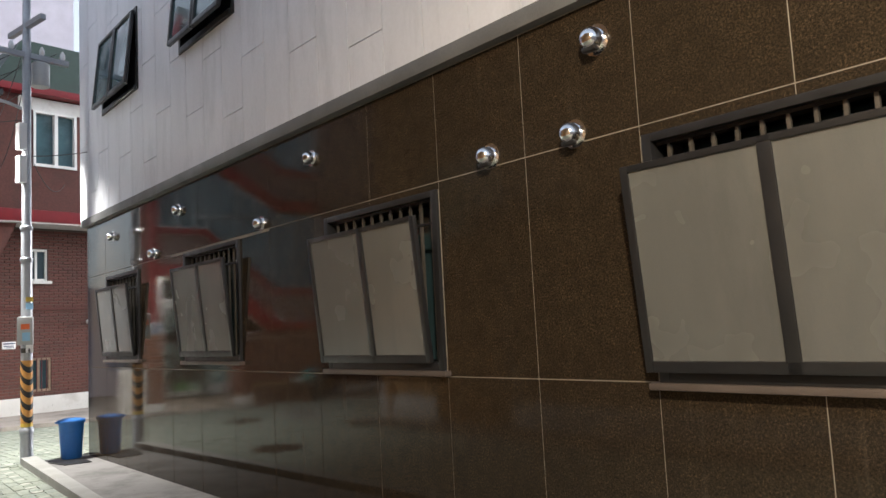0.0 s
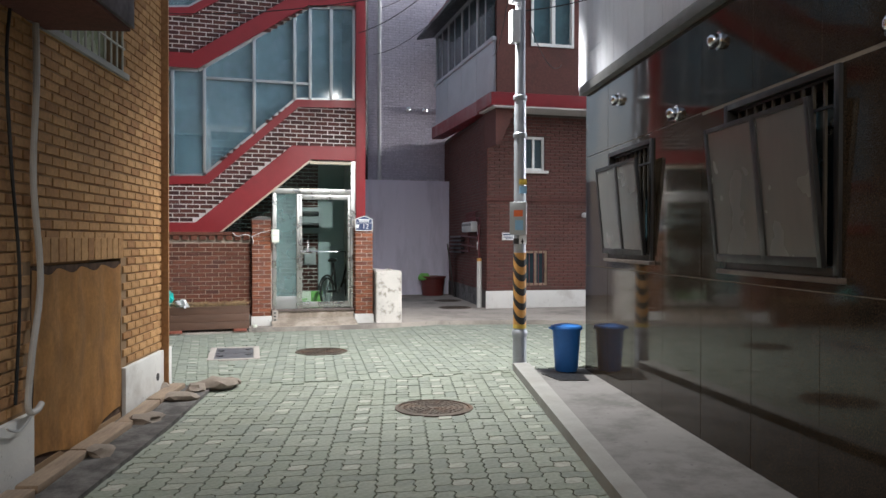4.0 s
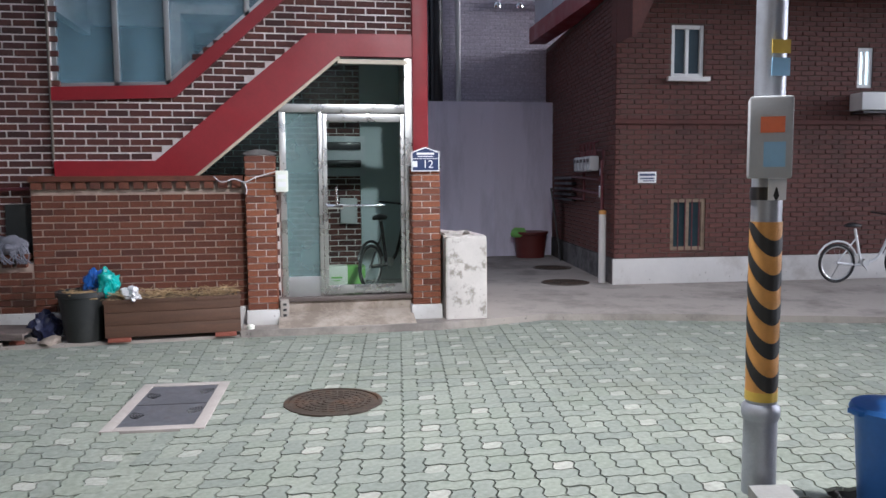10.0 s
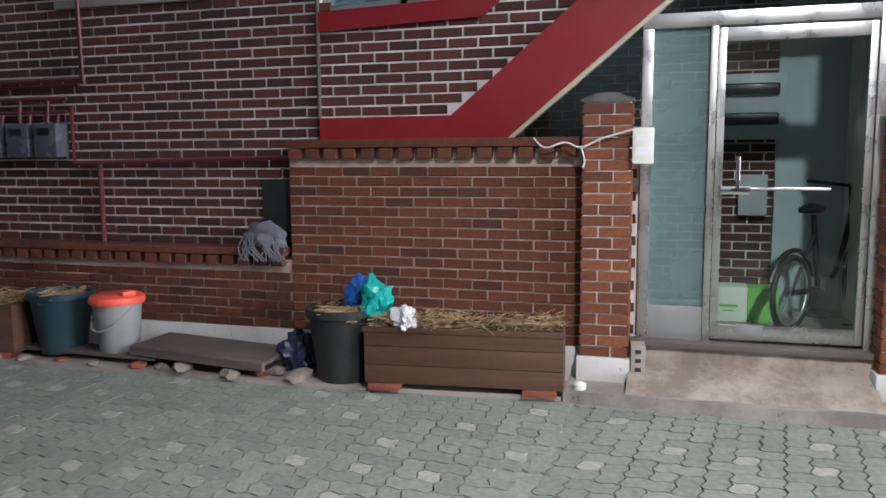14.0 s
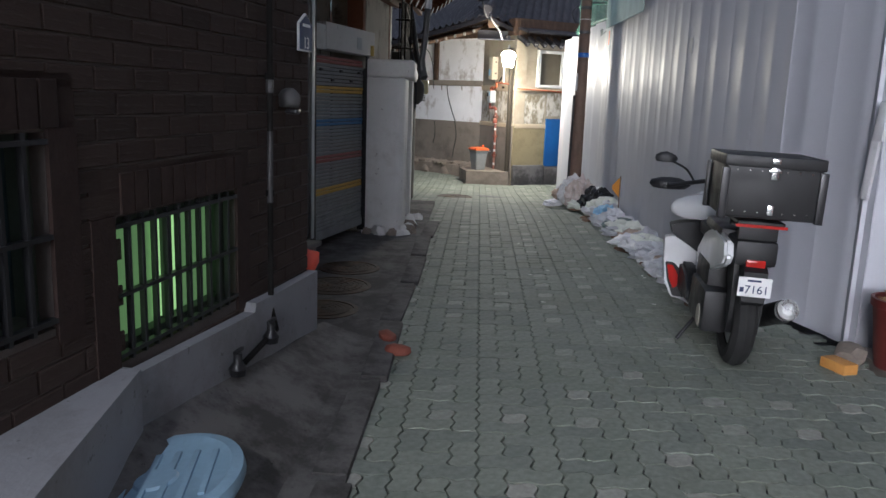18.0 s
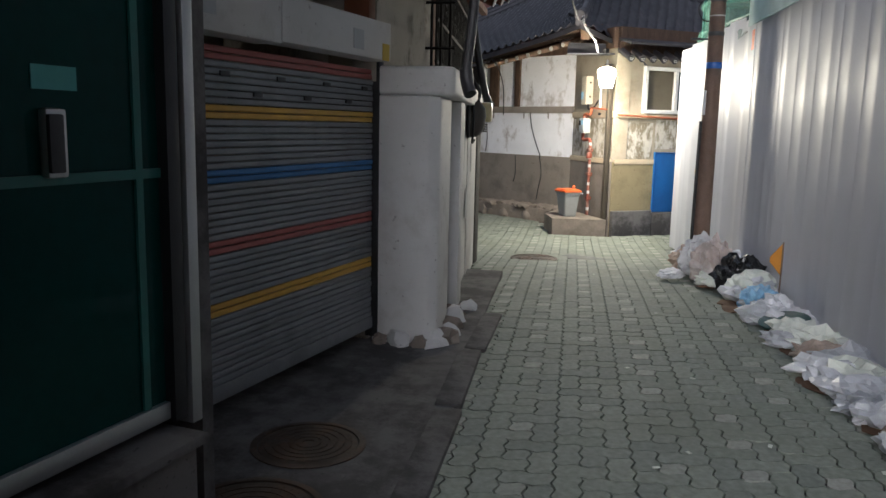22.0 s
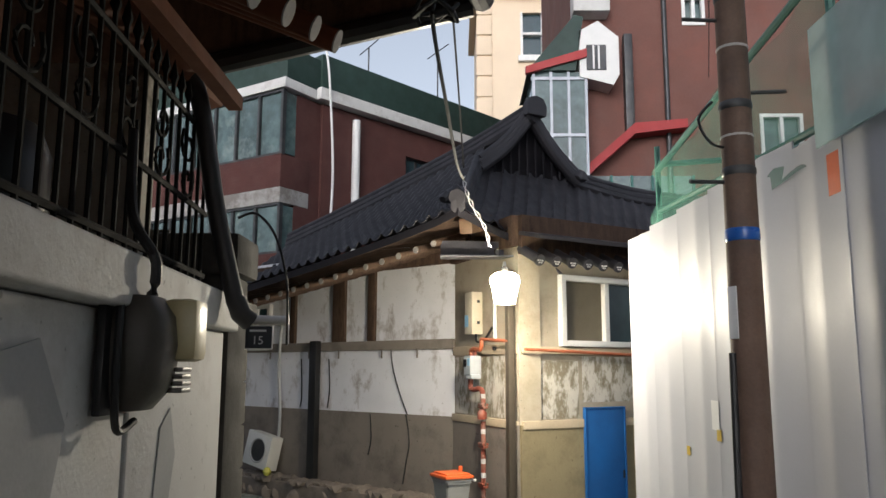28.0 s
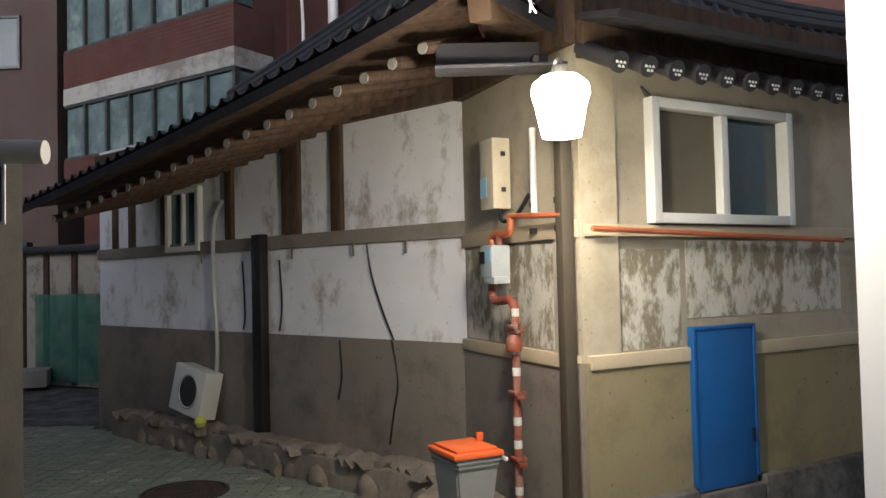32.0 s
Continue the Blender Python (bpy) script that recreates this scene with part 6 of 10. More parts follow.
solid("wall_conduit", tube(curve_pts([(2.86, 0.03, 3.9), (2.90, 0.03, 3.0), (2.88, 0.03, 2.4), (2.93, 0.03, 1.8), (2.84, 0.03, 1.2), (2.98, 0.04, 0.75), (3.05, 0.05, 0.47), (2.98, 0.06, 0.43), (2.9, 0.06, 0.46)]), 0.019, 10), M["pale_conduit"], "pale flexible conduit hanging down the tan brick wall", "pipe", TM)
solid("wall_cable", tube(curve_pts([(3.1, 0.02, 3.0), (3.22, 0.02, 2.5), (3.18, 0.02, 1.9), (3.08, 0.02, 1.2), (3.14, 0.02, 0.5)]), 0.010, 6), M["wire"], "black cable hanging down the tan brick wall", "cable", TM)
solid("wall_cable", tube(curve_pts([(3.3, 0.05, 0.40), (3.15, 0.05, 0.36), (3.0, 0.06, 0.43)]), 0.008, 6), M["box_grey"], "grey cable loop by the wall foot", "cable", TM)
hb = bpy.data.objects["hatch_board"]
bm = bmesh.new()
grid = []
for i in range(49):
    col = []
    for j in range(25):
        u, v = i / 48, j / 24
        bow = 0.020 * abs(math.sin(math.pi * 4.0 * u + 0.4 * math.sin(3 * v))) * (0.45 + 0.55 * v) + 0.006 * math.sin(9 * v + 4 * u)
        droop = -0.035 * math.sin(math.pi * 4.0 * u) ** 2 * (v > 0.9)
        foot = 0.05 * math.sin(7 * u + 1) * (1 - v) ** 6
        col.append(bm.verts.new((1.335 + 1.53 * u, -0.012 + bow, 0.07 + 1.18 * v + droop * (v - 0.9) * 10 + foot)))
    grid.append(col)
for i in range(48):
    for j in range(24):
        bm.faces.new((grid[i][j], grid[i + 1][j], grid[i + 1][j + 1], grid[i][j + 1]))
bmesh.ops.solidify(bm, geom=bm.faces[:], thickness=0.006)
part("plywood_sheet", bm, M["plywood"], wall_tan, "warped rippled orange plywood sheet", smooth=60)
for i in range(13):
    x = 1.30 + i * 0.122
    part("soldier_brick", boxes((x, -0.02, 1.29, x + 0.108, 0.004, 1.45), bevel=0.004), M["tan_brick"], wall_tan, smooth=0)
part("drain_hole", rods(((0.45, -0.02, 0.19), (0.45, 0.026, 0.19), 0.035)), M["haz_black"], wall_tan)


def lump(bm, at, size, seed, rough=0.35, n=2):
    """An uneven rounded lump: a stone, a bag or a heap."""
    rng = random.Random(seed)
    off = Vector((rng.uniform(-9, 9), rng.uniform(-9, 9), rng.uniform(-9, 9)))
    made = bmesh.ops.create_icosphere(bm, subdivisions=n, radius=1.0)["verts"]
    for v in made:
        d = v.co.normalized()
        k = 1 + rough * noise.noise(d * 1.7 + off) + rough * 0.5 * noise.noise(d * 4.5 + off)
        v.co = Vector((d.x * k * size[0], d.y * k * size[1], max(-0.55, d.z * k) * size[2])) + Vector(at)
    return bm


for x, y, s, k in ((-0.60, -4.95, 0.16, 1), (-0.78, -5.1, 0.10, 2), (-0.45, -4.82, 0.09, 3), (-0.9, -5.5, 0.12, 4), (-1.15, -6.3, 0.11, 5), (-1.1, -5.0, 0.13, 6), (-1.35, -7.2, 0.09, 7)):
    solid("concrete_chunk", lump(bmesh.new(), (0, 0, 0), (s * 1.3, s, s * 0.42), k, 0.5), M["rubble"], "broken piece of concrete beside the tan brick wall", "rubble", pose(x, y, 0.05, 0, 0, 40 * k), "rubble by the tan house")
rngw = random.Random(4)
for i in range(9):
    u0 = 0.1 + 0.8 * i
    solid("gutter_slab", boxes((0, 0.03, 0.0, 0.76, 0.17 + rngw.uniform(-0.02, 0.02), 0.055), bevel=0.012), M["wood_slab"], "worn slab along the foot of the tan brick wall", "slab", TM @ pose(u0, 0.02, 0.02, rngw.uniform(-2, 2), rngw.uniform(-1, 1), rngw.uniform(-1.5, 1.5)), "slabs by the tan house")

# brown house front: windows, lamp, sign, bicycle, meters
def small_window(n, u0, z0, u1, z1, glass, label, bars=False, sill=True):
    w = thing("window_brown_%d" % n, label, "window", RM, kind="structure")
    part("window_frame", boxes((u0, -0.09, z0, u0 + 0.05, -0.02, z1), (u1 - 0.05, -0.09, z0, u1, -0.02, z1), (u0 + 0.05, -0.09, z1 - 0.05, u1 - 0.05, -0.02, z1), (u0 + 0.05, -0.09, z0, u1 - 0.05, -0.02, z0 + 0.05), ((u0 + u1) / 2 - 0.025, -0.085, z0 + 0.05, (u0 + u1) / 2 + 0.025, -0.03, z1 - 0.05), bevel=0.004), M["wood_slab"] if bars else M["white_frame"], w)
    part("pane", boxes((u0 + 0.05, -0.07, z0 + 0.05, u1 - 0.05, -0.06, z1 - 0.05)), glass, w)
    if sill:
        part("window_sill", boxes((u0 - 0.07, -0.05, z0 - 0.06, u1 + 0.07, 0.07, z0), bevel=0.006), M["white_paint"], w)
    if bars:
        for i in range(1, 5):
            x = u0 + (u1 - u0) * i / 5
            part("bar", rods(((x, 0.01, z0), (x, 0.01, z1), 0.009), n=6), M["gas_red"], w)


small_window(1, 2.52, 2.87, 2.98, 3.56, M["dark_glass"], "small white framed window with a white sill on brown brick")
small_window(2, 2.45, 0.52, 2.95, 1.23, M["dark_glass"], "small barred window low in the brown brick wall", True, False)
small_window(3, 0.02, 2.75, 0.25, 3.30, M["lit_glass"], "small lit window in the brown brick wall", False, False)
ac = thing("air_conditioner", "white outdoor unit on a bracket under the lit window", "air conditioner", RM)
part("casing", boxes((-0.25, 0.03, 2.42, 0.38, 0.30, 2.66), bevel=0.012), M["white_frame"], ac)
part("bracket", boxes((-0.2, 0.0, 2.38, 0.34, 0.28, 2.41)), M["black_metal"], ac)
nameplate = thing("notice_sign", "small white sign with dark writing on brown brick", "sign", RM)
part("board", boxes((3.17, 0.0, 1.45, 3.43, 0.012, 1.60), bevel=0.002), M["sign_white"], nameplate)
part("writing", boxes((3.19, 0.013, 1.545, 3.41, 0.015, 1.575), (3.20, 0.013, 1.50, 3.40, 0.015, 1.52), (3.20, 0.013, 1.47, 3.36, 0.015, 1.485)), M["sign_navy"], nameplate)
wl = thing("wall_lamp", "small round white lamp on a bracket", "lamp", RM)
part("globe", lathe([(0.01, -0.06), (0.05, -0.04), (0.065, 0.0), (0.05, 0.04), (0.01, 0.055)], 16, (1.68, 0.12, 1.97)), M["gloss_white"], wl)
part("arm", rods(((1.68, 0.0, 1.93), (1.68, 0.10, 1.96), 0.012), ((1.50, 0.01, 1.97), (1.68, 0.01, 1.93), 0.008)), M["black_metal"], wl)


def ring(bm, centre, r, tube_r, axis="y", n=28, k=8):
    c = Vector(centre)
    rows = []
    for i in range(n):
        a = 2 * math.pi * i / n
        d = Vector((math.cos(a), 0, math.sin(a)))
        rows.append([bm.verts.new(c + d * (r + tube_r * math.cos(2 * math.pi * j / k)) + Vector((0, tube_r * math.sin(2 * math.pi * j / k), 0))) for j in range(k)])
    for i in range(n):
        for j in range(k):
            bm.faces.new((rows[i][j], rows[i][(j + 1) % k], rows[(i + 1) % n][(j + 1) % k], rows[(i + 1) % n][j]))
    return bm


def bicycle(name, label, m, frame_mat, r=0.27):
    b = thing(name, label, "bicycle", m)
    for x in (0.0, 0.98):
        w = part("wheel", ring(bmesh.new(), (x, 0, r), r - 0.02, 0.02), M["tyre"], b)
        part("rim", ring(bmesh.new(), (x, 0, r), r - 0.045, 0.008), M["alu"], w)
        bm = bmesh.new()
        for i in range(14):
            a = math.pi * 2 * i / 14
            rod(bm, (x, 0, r), (x + (r - 0.045) * math.cos(a), 0, r + (r - 0.045) * math.sin(a)), 0.0015, n=4)
        part("spokes", bm, M["alu"], w)
        part("mudguard", tube([(x + (r + 0.03) * math.cos(a), 0, r + (r + 0.03) * math.sin(a)) for a in [radians(20 + 14 * i) for i in range(11)]], 0.016, 6), frame_mat, b)
    part("frame", tube(curve_pts([(0.0, 0, r), (0.30, 0, 0.24), (0.42, 0, 0.26), (0.62, 0, 0.36), (0.80, 0, 0.74)]), 0.02, 8, rod(rod(bmesh.new(), (0.36, 0, 0.26), (0.25, 0, 0.74), 0.018), (0.0, 0, r), (0.27, 0, 0.60), 0.011)), frame_mat, b)
    part("fork", rods(((0.98, 0, r), (0.80, 0, 0.74), 0.015), ((0.80, 0, 0.72), (0.76, 0, 0.92), 0.014)), frame_mat, b)
    part("handlebar", tube(curve_pts([(0.66, -0.26, 0.95), (0.76, -0.12, 0.93), (0.78, 0, 0.92), (0.76, 0.12, 0.93), (0.66, 0.26, 0.95)]), 0.012), M["black_plastic"], b)
    part("saddle", lump(bmesh.new(), (0.22, 0, 0.78), (0.13, 0.07, 0.04), 2, 0.1), M["black_plastic"], b)
    part("crank", rods(((0.40, -0.05, 0.27), (0.40, 0.05, 0.27), 0.05), ((0.40, 0.06, 0.27), (0.50, 0.06, 0.16), 0.01)), M["alu"], b)
    part("stand", rods(((0.05, 0.02, 0.25), (-0.02, 0.12, 0.01), 0.008)), M["alu"], b)
    return b


bicycle("bicycle", "white city bicycle parked against the brown brick wall", pose(7.72, 1.52, 0.07, 0, 0, -3), M["gloss_white"])

# gas meters and pipes on the side of the brown house
gm = thing("gas_meter_rack", "cluster of dark pipes and a grey meter on the side wall", "gas meter", RS)
for pts, r in (([(0.4, 0.06, 0.9), (0.4, 0.06, 1.9), (1.5, 0.06, 1.95), (1.5, 0.06, 1.2), (2.6, 0.06, 1.2)], 0.022), ([(0.5, 0.08, 1.5), (2.4, 0.08, 1.55)], 0.018), ([(0.5, 0.08, 1.3), (2.6, 0.08, 1.36)], 0.018)):
    part("pipe", tube(pts, r, 8), M["gas_red"], gm)
for k in range(5):
    part("louvre", boxes((2.2, 0.02, 1.15 + 0.09 * k, 3.6, 0.10, 1.19 + 0.09 * k)), M["black_metal"], gm)
for k in range(5):
    u = 0.62 + 0.21 * k
    mt = part("meter", boxes((u, 0.05, 1.62, u + 0.17, 0.20, 1.84), bevel=0.04), M["box_grey"], gm)
    part("dial", boxes((u + 0.03, 0.20, 1.75, u + 0.14, 0.208, 1.80)), M["black_metal"], mt)
    part("pipe", tube([(u + 0.04, 0.10, 1.84), (u + 0.04, 0.10, 1.93)], 0.014, 8), M["gas_red"], gm)
    part("pipe", tube([(u + 0.13, 0.10, 1.84), (u + 0.13, 0.10, 2.02), (u + 0.13, 0.03, 2.05)], 0.014, 8), M["gas_red"], gm)
part("valve", boxes((0.30, 0.05, 1.25, 0.37, 0.13, 1.42), bevel=0.02), M["chrome"], gm)
part("valve", boxes((0.31, 0.05, 1.55, 0.37, 0.12, 1.66), bevel=0.02), M["chrome"], gm)
gp = thing("gas_riser", "white gas riser pipe with an orange cap at the corner", "pipe", pose(4.64, 2.28, 0.07))
part("pipe", lathe([(0.05, 0.0), (0.05, 0.98), (0.045, 1.0)], 14), M["white_paint"], gp)
part("cap", lathe([(0.052, 0.95), (0.052, 1.0), (0.02, 1.01)], 14), M["haz_yellow"], gp)
part("upper_pipe", rods(((0, 0.02, 1.0), (0.0, 0.05, 1.7), 0.02)), M["gas_red"], gp)
for x in (4.32, 4.76, 5.24):
    v = thing("exhaust_vent", "round chrome exhaust hood on the lilac wall", "vent", pose(x, 6.988, 4.83), "vents on the lilac wall")
    part("hood", lump(bmesh.new(), (0, -0.07, 0), (0.085, 0.09, 0.10), 3, 0.05), M["chrome"], v)
for x, rr, mm in ((3.55, 0.05, "white_frame"), (3.12, 0.13, "black_metal"), (2.9, 0.06, "black_metal")):
    solid("downpipe", rods(((x, 6.9, 2.9), (x, 6.9, 11.0), rr)), M[mm], "tall downpipe on the lilac wall", "pipe", group="downpipes")
tub = thing("tub", "dark red plastic tub with a green bag beside the lilac fence", "tub", pose(4.72, 6.0, 0.07))
part("body", lathe([(0.26, 0.0), (0.30, 0.42), (0.33, 0.44), (0.33, 0.48)], 24), M["tub_red"], tub)
part("contents", lump(bmesh.new(), (-0.22, -0.05, 0.44), (0.16, 0.16, 0.12), 5), M["green_card"], tub, "green plastic bag")
solid("leaning_board", boxes((0, 0, 0, 0.3, 0.02, 1.3)), M["black_metal"], "dark board leaning at the side wall", "board", pose(5.05, 5.2, 0.07, -8, 0, 70))
for i in range(3):
    part("rib", boxes((2.2 + i * 0.95, 6.285, 0.05, 2.21 + i * 0.95, 6.30, 2.95)), M["lilac_panel"], lilac_fence)

# ---- entrance things ----
mb = thing("letter_box", "stainless letter box panel with two dark slots", "letter box")
part("panel", boxes((0.80, 1.38, 1.56, 1.30, 1.49, 2.03), bevel=0.006), M["meter_grey"], mb)
for z in (1.66, 1.87):
    part("slot", boxes((0.85, 1.372, z, 1.25, 1.38, z + 0.09), bevel=0.02), M["black_metal"], mb)
el = solid("meter_panel", boxes((1.0, 1.42, 1.0, 1.20, 1.49, 1.30), bevel=0.006), M["box_grey"], "grey meter cover on the lobby wall", "meter")
ct = thing("carton", "white and green carton on the lobby floor", "box", pose(0.80, 0.85, 0.31))
part("side", boxes((0, 0, 0, 0.24, 0.2, 0.24), bevel=0.004), M["card_white"], ct)
part("end", boxes((0.242, 0, 0, 0.44, 0.2, 0.235), bevel=0.004), M["green_card"], ct)
part("writing", boxes((0.06, -0.002, 0.10, 0.18, 0, 0.12), (0.08, -0.002, 0.07, 0.16, 0, 0.08)), M["green_card"], ct)
bicycle("bicycle", "dark bicycle standing in the entrance lobby", pose(1.28, 0.62, 0.31, 0, 0, 55), M["black_plastic"], 0.25)
nb = thing("notice_box", "white plastic box tied to the brick pillar with string", "box", pose(0.30, -0.02, 1.40))
part("case", boxes((0.0, -0.05, 0.0, 0.12, 0.03, 0.21), bevel=0.008), M["card_white"], nb)
part("label", boxes((0.02, -0.053, 0.05, 0.10, -0.05, 0.10), (0.02, -0.053, 0.13, 0.10, -0.05, 0.17)), M["sign_white"], nb)
solid("string", tube(curve_pts([(-0.30, 0.05, 1.56), (-0.22, 0.0, 1.50), (-0.10, -0.01, 1.53), (0.0, -0.02, 1.50), (0.12, -0.03, 1.55), (0.30, -0.04, 1.60)]), 0.006, 6, tube(curve_pts([(0.0, -0.02, 1.50), (0.02, -0.02, 1.42), (0.01, -0.02, 1.38)]), 0.006)), M["bag_white"], "white twisted string tied round the pillar", "string")
hbk = thing("hollow_block", "small perforated brick beside the entrance step", "brick", pose(0.315, -0.02, 0.12, 0, 0, 5))
part("body", boxes((0, 0, 0, 0.085, 0.12, 0.19), bevel=0.004), M["concrete"], hbk)
for z in (0.04, 0.095, 0.15):
    part("hole", boxes((0.025, -0.003, z - 0.012, 0.06, 0.001, z + 0.012)), M["haz_black"], hbk)
solid("candle_cup", lathe([(0.035, 0.0), (0.040, 0.07), (0.036, 0.075), (0.02, 0.085)], 16), M["card_white"], "small cream cup at the foot of the pillar", "cup", pose(0.03, -0.20, 0.03))


def straw_heap(parent, length, width, z, seed, high=0.085):
    rng = random.Random(seed)
    bm = bmesh.new()
    nx, ny = max(4, int(length / 0.07)), max(4, int(width / 0.07))
    vs = [[bm.verts.new((length * i / nx, width * j / ny, z + high * (0.4 + noise.noise((i * 0.7 + seed, j * 0.7, 0)))) ) for j in range(ny + 1)] for i in range(nx + 1)]
    for i in range(nx):
        for j in range(ny):
            bm.faces.new((vs[i][j], vs[i + 1][j], vs[i + 1][j + 1], vs[i][j + 1]))
    part("soil", bm, M["soil"], parent)
    bm = bmesh.new()
    for _ in range(int(620 * length * width / 0.35)):
        x, y = rng.uniform(0.02, length - 0.02), rng.uniform(0.02, width - 0.02)
        a, L = rng.uniform(0, 6.28), rng.uniform(0.03, 0.12)
        zz = z + high * 0.6 + rng.uniform(-0.015, 0.05)
        rod(bm, (x, y, zz), (x + L * math.cos(a), y + L * math.sin(a), zz + rng.uniform(-0.02, 0.03)), rng.uniform(0.0015, 0.004), n=3, caps=False)
    tagged(part("straw", bm, M["straw"], parent, smooth=0), "dry straw and stalks", kind="stuff")


def planter(p, q, label, depth=0.34, z0=0.07, z1=0.42):
    m = wall_pose(p, q)
    L = (Vector(q) - Vector(p)).length
    t = thing("planter_box", label, "planter", m, "planter boxes")
    for k in range(3):
        h = (z1 - z0) / 3
        part("front_board", boxes((0, 0, z0 + k * h + 0.002, L, 0.02, z0 + (k + 1) * h - 0.002), bevel=0.003), M["planter_wood"], t)
    part("back_board", boxes((0, depth - 0.02, z0, L, depth, z1), bevel=0.003), M["planter_wood"], t)
    for x in (0.0, L - 0.02):
        part("end_board", boxes((x, 0.02, z0, x + 0.02, depth - 0.02, z1), bevel=0.003), M["planter_wood"], t)
    part("rim", boxes((-0.01, -0.008, z1 - 0.03, L + 0.01, 0.0, z1 + 0.004), bevel=0.002), M["planter_wood"], t)
    part("bottom", boxes((0.02, 0.02, z0, L - 0.02, depth - 0.02, z0 + 0.02)), M["planter_wood"], t)
    for x in (0.02, L - 0.24):
        part("foot_brick", boxes((x, -0.01, 0.028, x + 0.20, 0.10, z0), bevel=0.005), M["terracotta"], t, "red foot brick")
    straw_heap(t, L, depth, z1 - 0.045, int(L * 100))
    return t


planter((-1.26, -0.41), (-0.055, -0.29), "brown wooden planter box full of dry straw on bricks")
planter((-4.80, -0.47), (-3.96, -0.40), "brown wooden planter box full of dry stalks")


def pot(x, y, r, h, mat, label, z=0.03, seed=1, square=False):
    t = thing("plant_pot", label, "plant pot", pose(x, y, z), "plant pots")
    part("body", lathe([(r * 0.72, 0.0), (r * 0.76, 0.02), (r, h - 0.05), (r * 1.08, h - 0.045), (r * 1.09, h), (r * 0.98, h), (r * 0.95, h - 0.06), (0.01, h - 0.06)], 8 if square else 28), mat, t, smooth=30)
    bm = bmesh.new()
    rng = random.Random(seed)
    for _ in range(110):
        a, d = rng.uniform(0, 6.28), r * math.sqrt(rng.random()) * 0.9
        b, L = rng.uniform(0, 6.28), rng.uniform(0.03, 0.1)
        zz = h - 0.045 + rng.uniform(0, 0.05)
        rod(bm, (d * math.cos(a), d * math.sin(a), zz), (d * math.cos(a) + L * math.cos(b), d * math.sin(a) + L * math.sin(b), zz + rng.uniform(-0.015, 0.03)), rng.uniform(0.002, 0.005), n=3, caps=False)
    lump(bm, (0, 0, h - 0.06), (r * 0.92, r * 0.92, 0.05), seed, 0.3)
    tagged(part("dry_leaves", bm, M["straw"], t, smooth=0), "dry leaves and straw", kind="stuff")
    return t


pot(-1.48, -0.21, 0.225, 0.47, M["pot_black"], "tall black plastic pot with dry leaves", seed=3)
pot(-3.72, -0.18, 0.21, 0.44, M["pot_teal"], "dark teal plastic pot with dry straw", 0.06, 4)
pot(-5.13, -0.30, 0.20, 0.40, M["pot_black"], "low dark pot with dry leaves", 0.03, 5)
pot(-5.86, -0.19, 0.21, 0.42, M["pot_glaze"], "glazed eight sided pot with dry leaves", 0.03, 6, True)
pot(-6.16, -0.29, 0.17, 0.40, M["tub_red"], "small reddish pot with dead plants", 0.03, 7)


def bag(name, label, at, size, mat, seed, n=4, rough=0.45, fold_size=0.35):
    """A crumpled bag or sheet with sharp folds."""
    bm = lump(bmesh.new(), (0, 0, size[2] * 0.5), size, seed, rough, n)
    off = Vector((seed * 1.7, seed * 0.3, 0))
    for v in bm.verts:
        d = Vector((v.co.x / size[0], v.co.y / size[1], v.co.z / size[2]))
        fold = abs(noise.noise(d * 1.9 + off)) + 0.5 * abs(noise.noise(d * 4.3 - off)) - 0.28
        v.co += Vector((0.34 * d.x * size[0], 0.34 * d.y * size[1], 0.40 * max(d.z, 0) * size[2])) * fold * fold_size
        v.co.z = max(v.co.z, -0.004)
    return solid(name, bm, mat, label, "bag", pose(*at, 0, 0, seed * 37), "bags", smooth=28 if fold_size < 1 else 0)


bag("plastic_bag", "blue plastic bag on the pot", (-1.40, -0.12, 0.49), (0.09, 0.09, 0.13), M["bag_blue"], 1)
bag("plastic_bag", "crumpled teal plastic bag hanging over pot and planter", (-1.27, -0.20, 0.43), (0.11, 0.09, 0.15), M["bag_teal"], 2)
bag("plastic_bag", "white plastic bag on the planter straw", (-1.05, -0.25, 0.41), (0.17, 0.075, 0.075), M["bag_white"], 3)
bag("plastic_bag", "dark navy sack behind the pot", (-1.86, -0.10, 0.03), (0.15, 0.12, 0.17), M["bag_navy"], 4)
board = thing("wooden_board", "weathered grey board resting on bricks and stones", "board", pose(-2.48, -0.17, 0.0, 1.5, 1.5, -4))
part("plank", boxes((-0.53, -0.21, 0.135, 0.53, 0.20, 0.165), bevel=0.006), M["grey_wood"], board)
part("batten", boxes((-0.53, -0.21, 0.105, 0.53, -0.17, 0.135), (-0.50, 0.1, 0.105, 0.50, 0.15, 0.135)), M["grey_wood"], board)
solid("wooden_board", boxes((-0.62, -0.10, 0.075, 0.62, 0.12, 0.10), bevel=0.006), M["grey_wood"], "narrow weathered plank under the bucket", "board", pose(-3.45, -0.22, 0.0, 0, 0, -2))
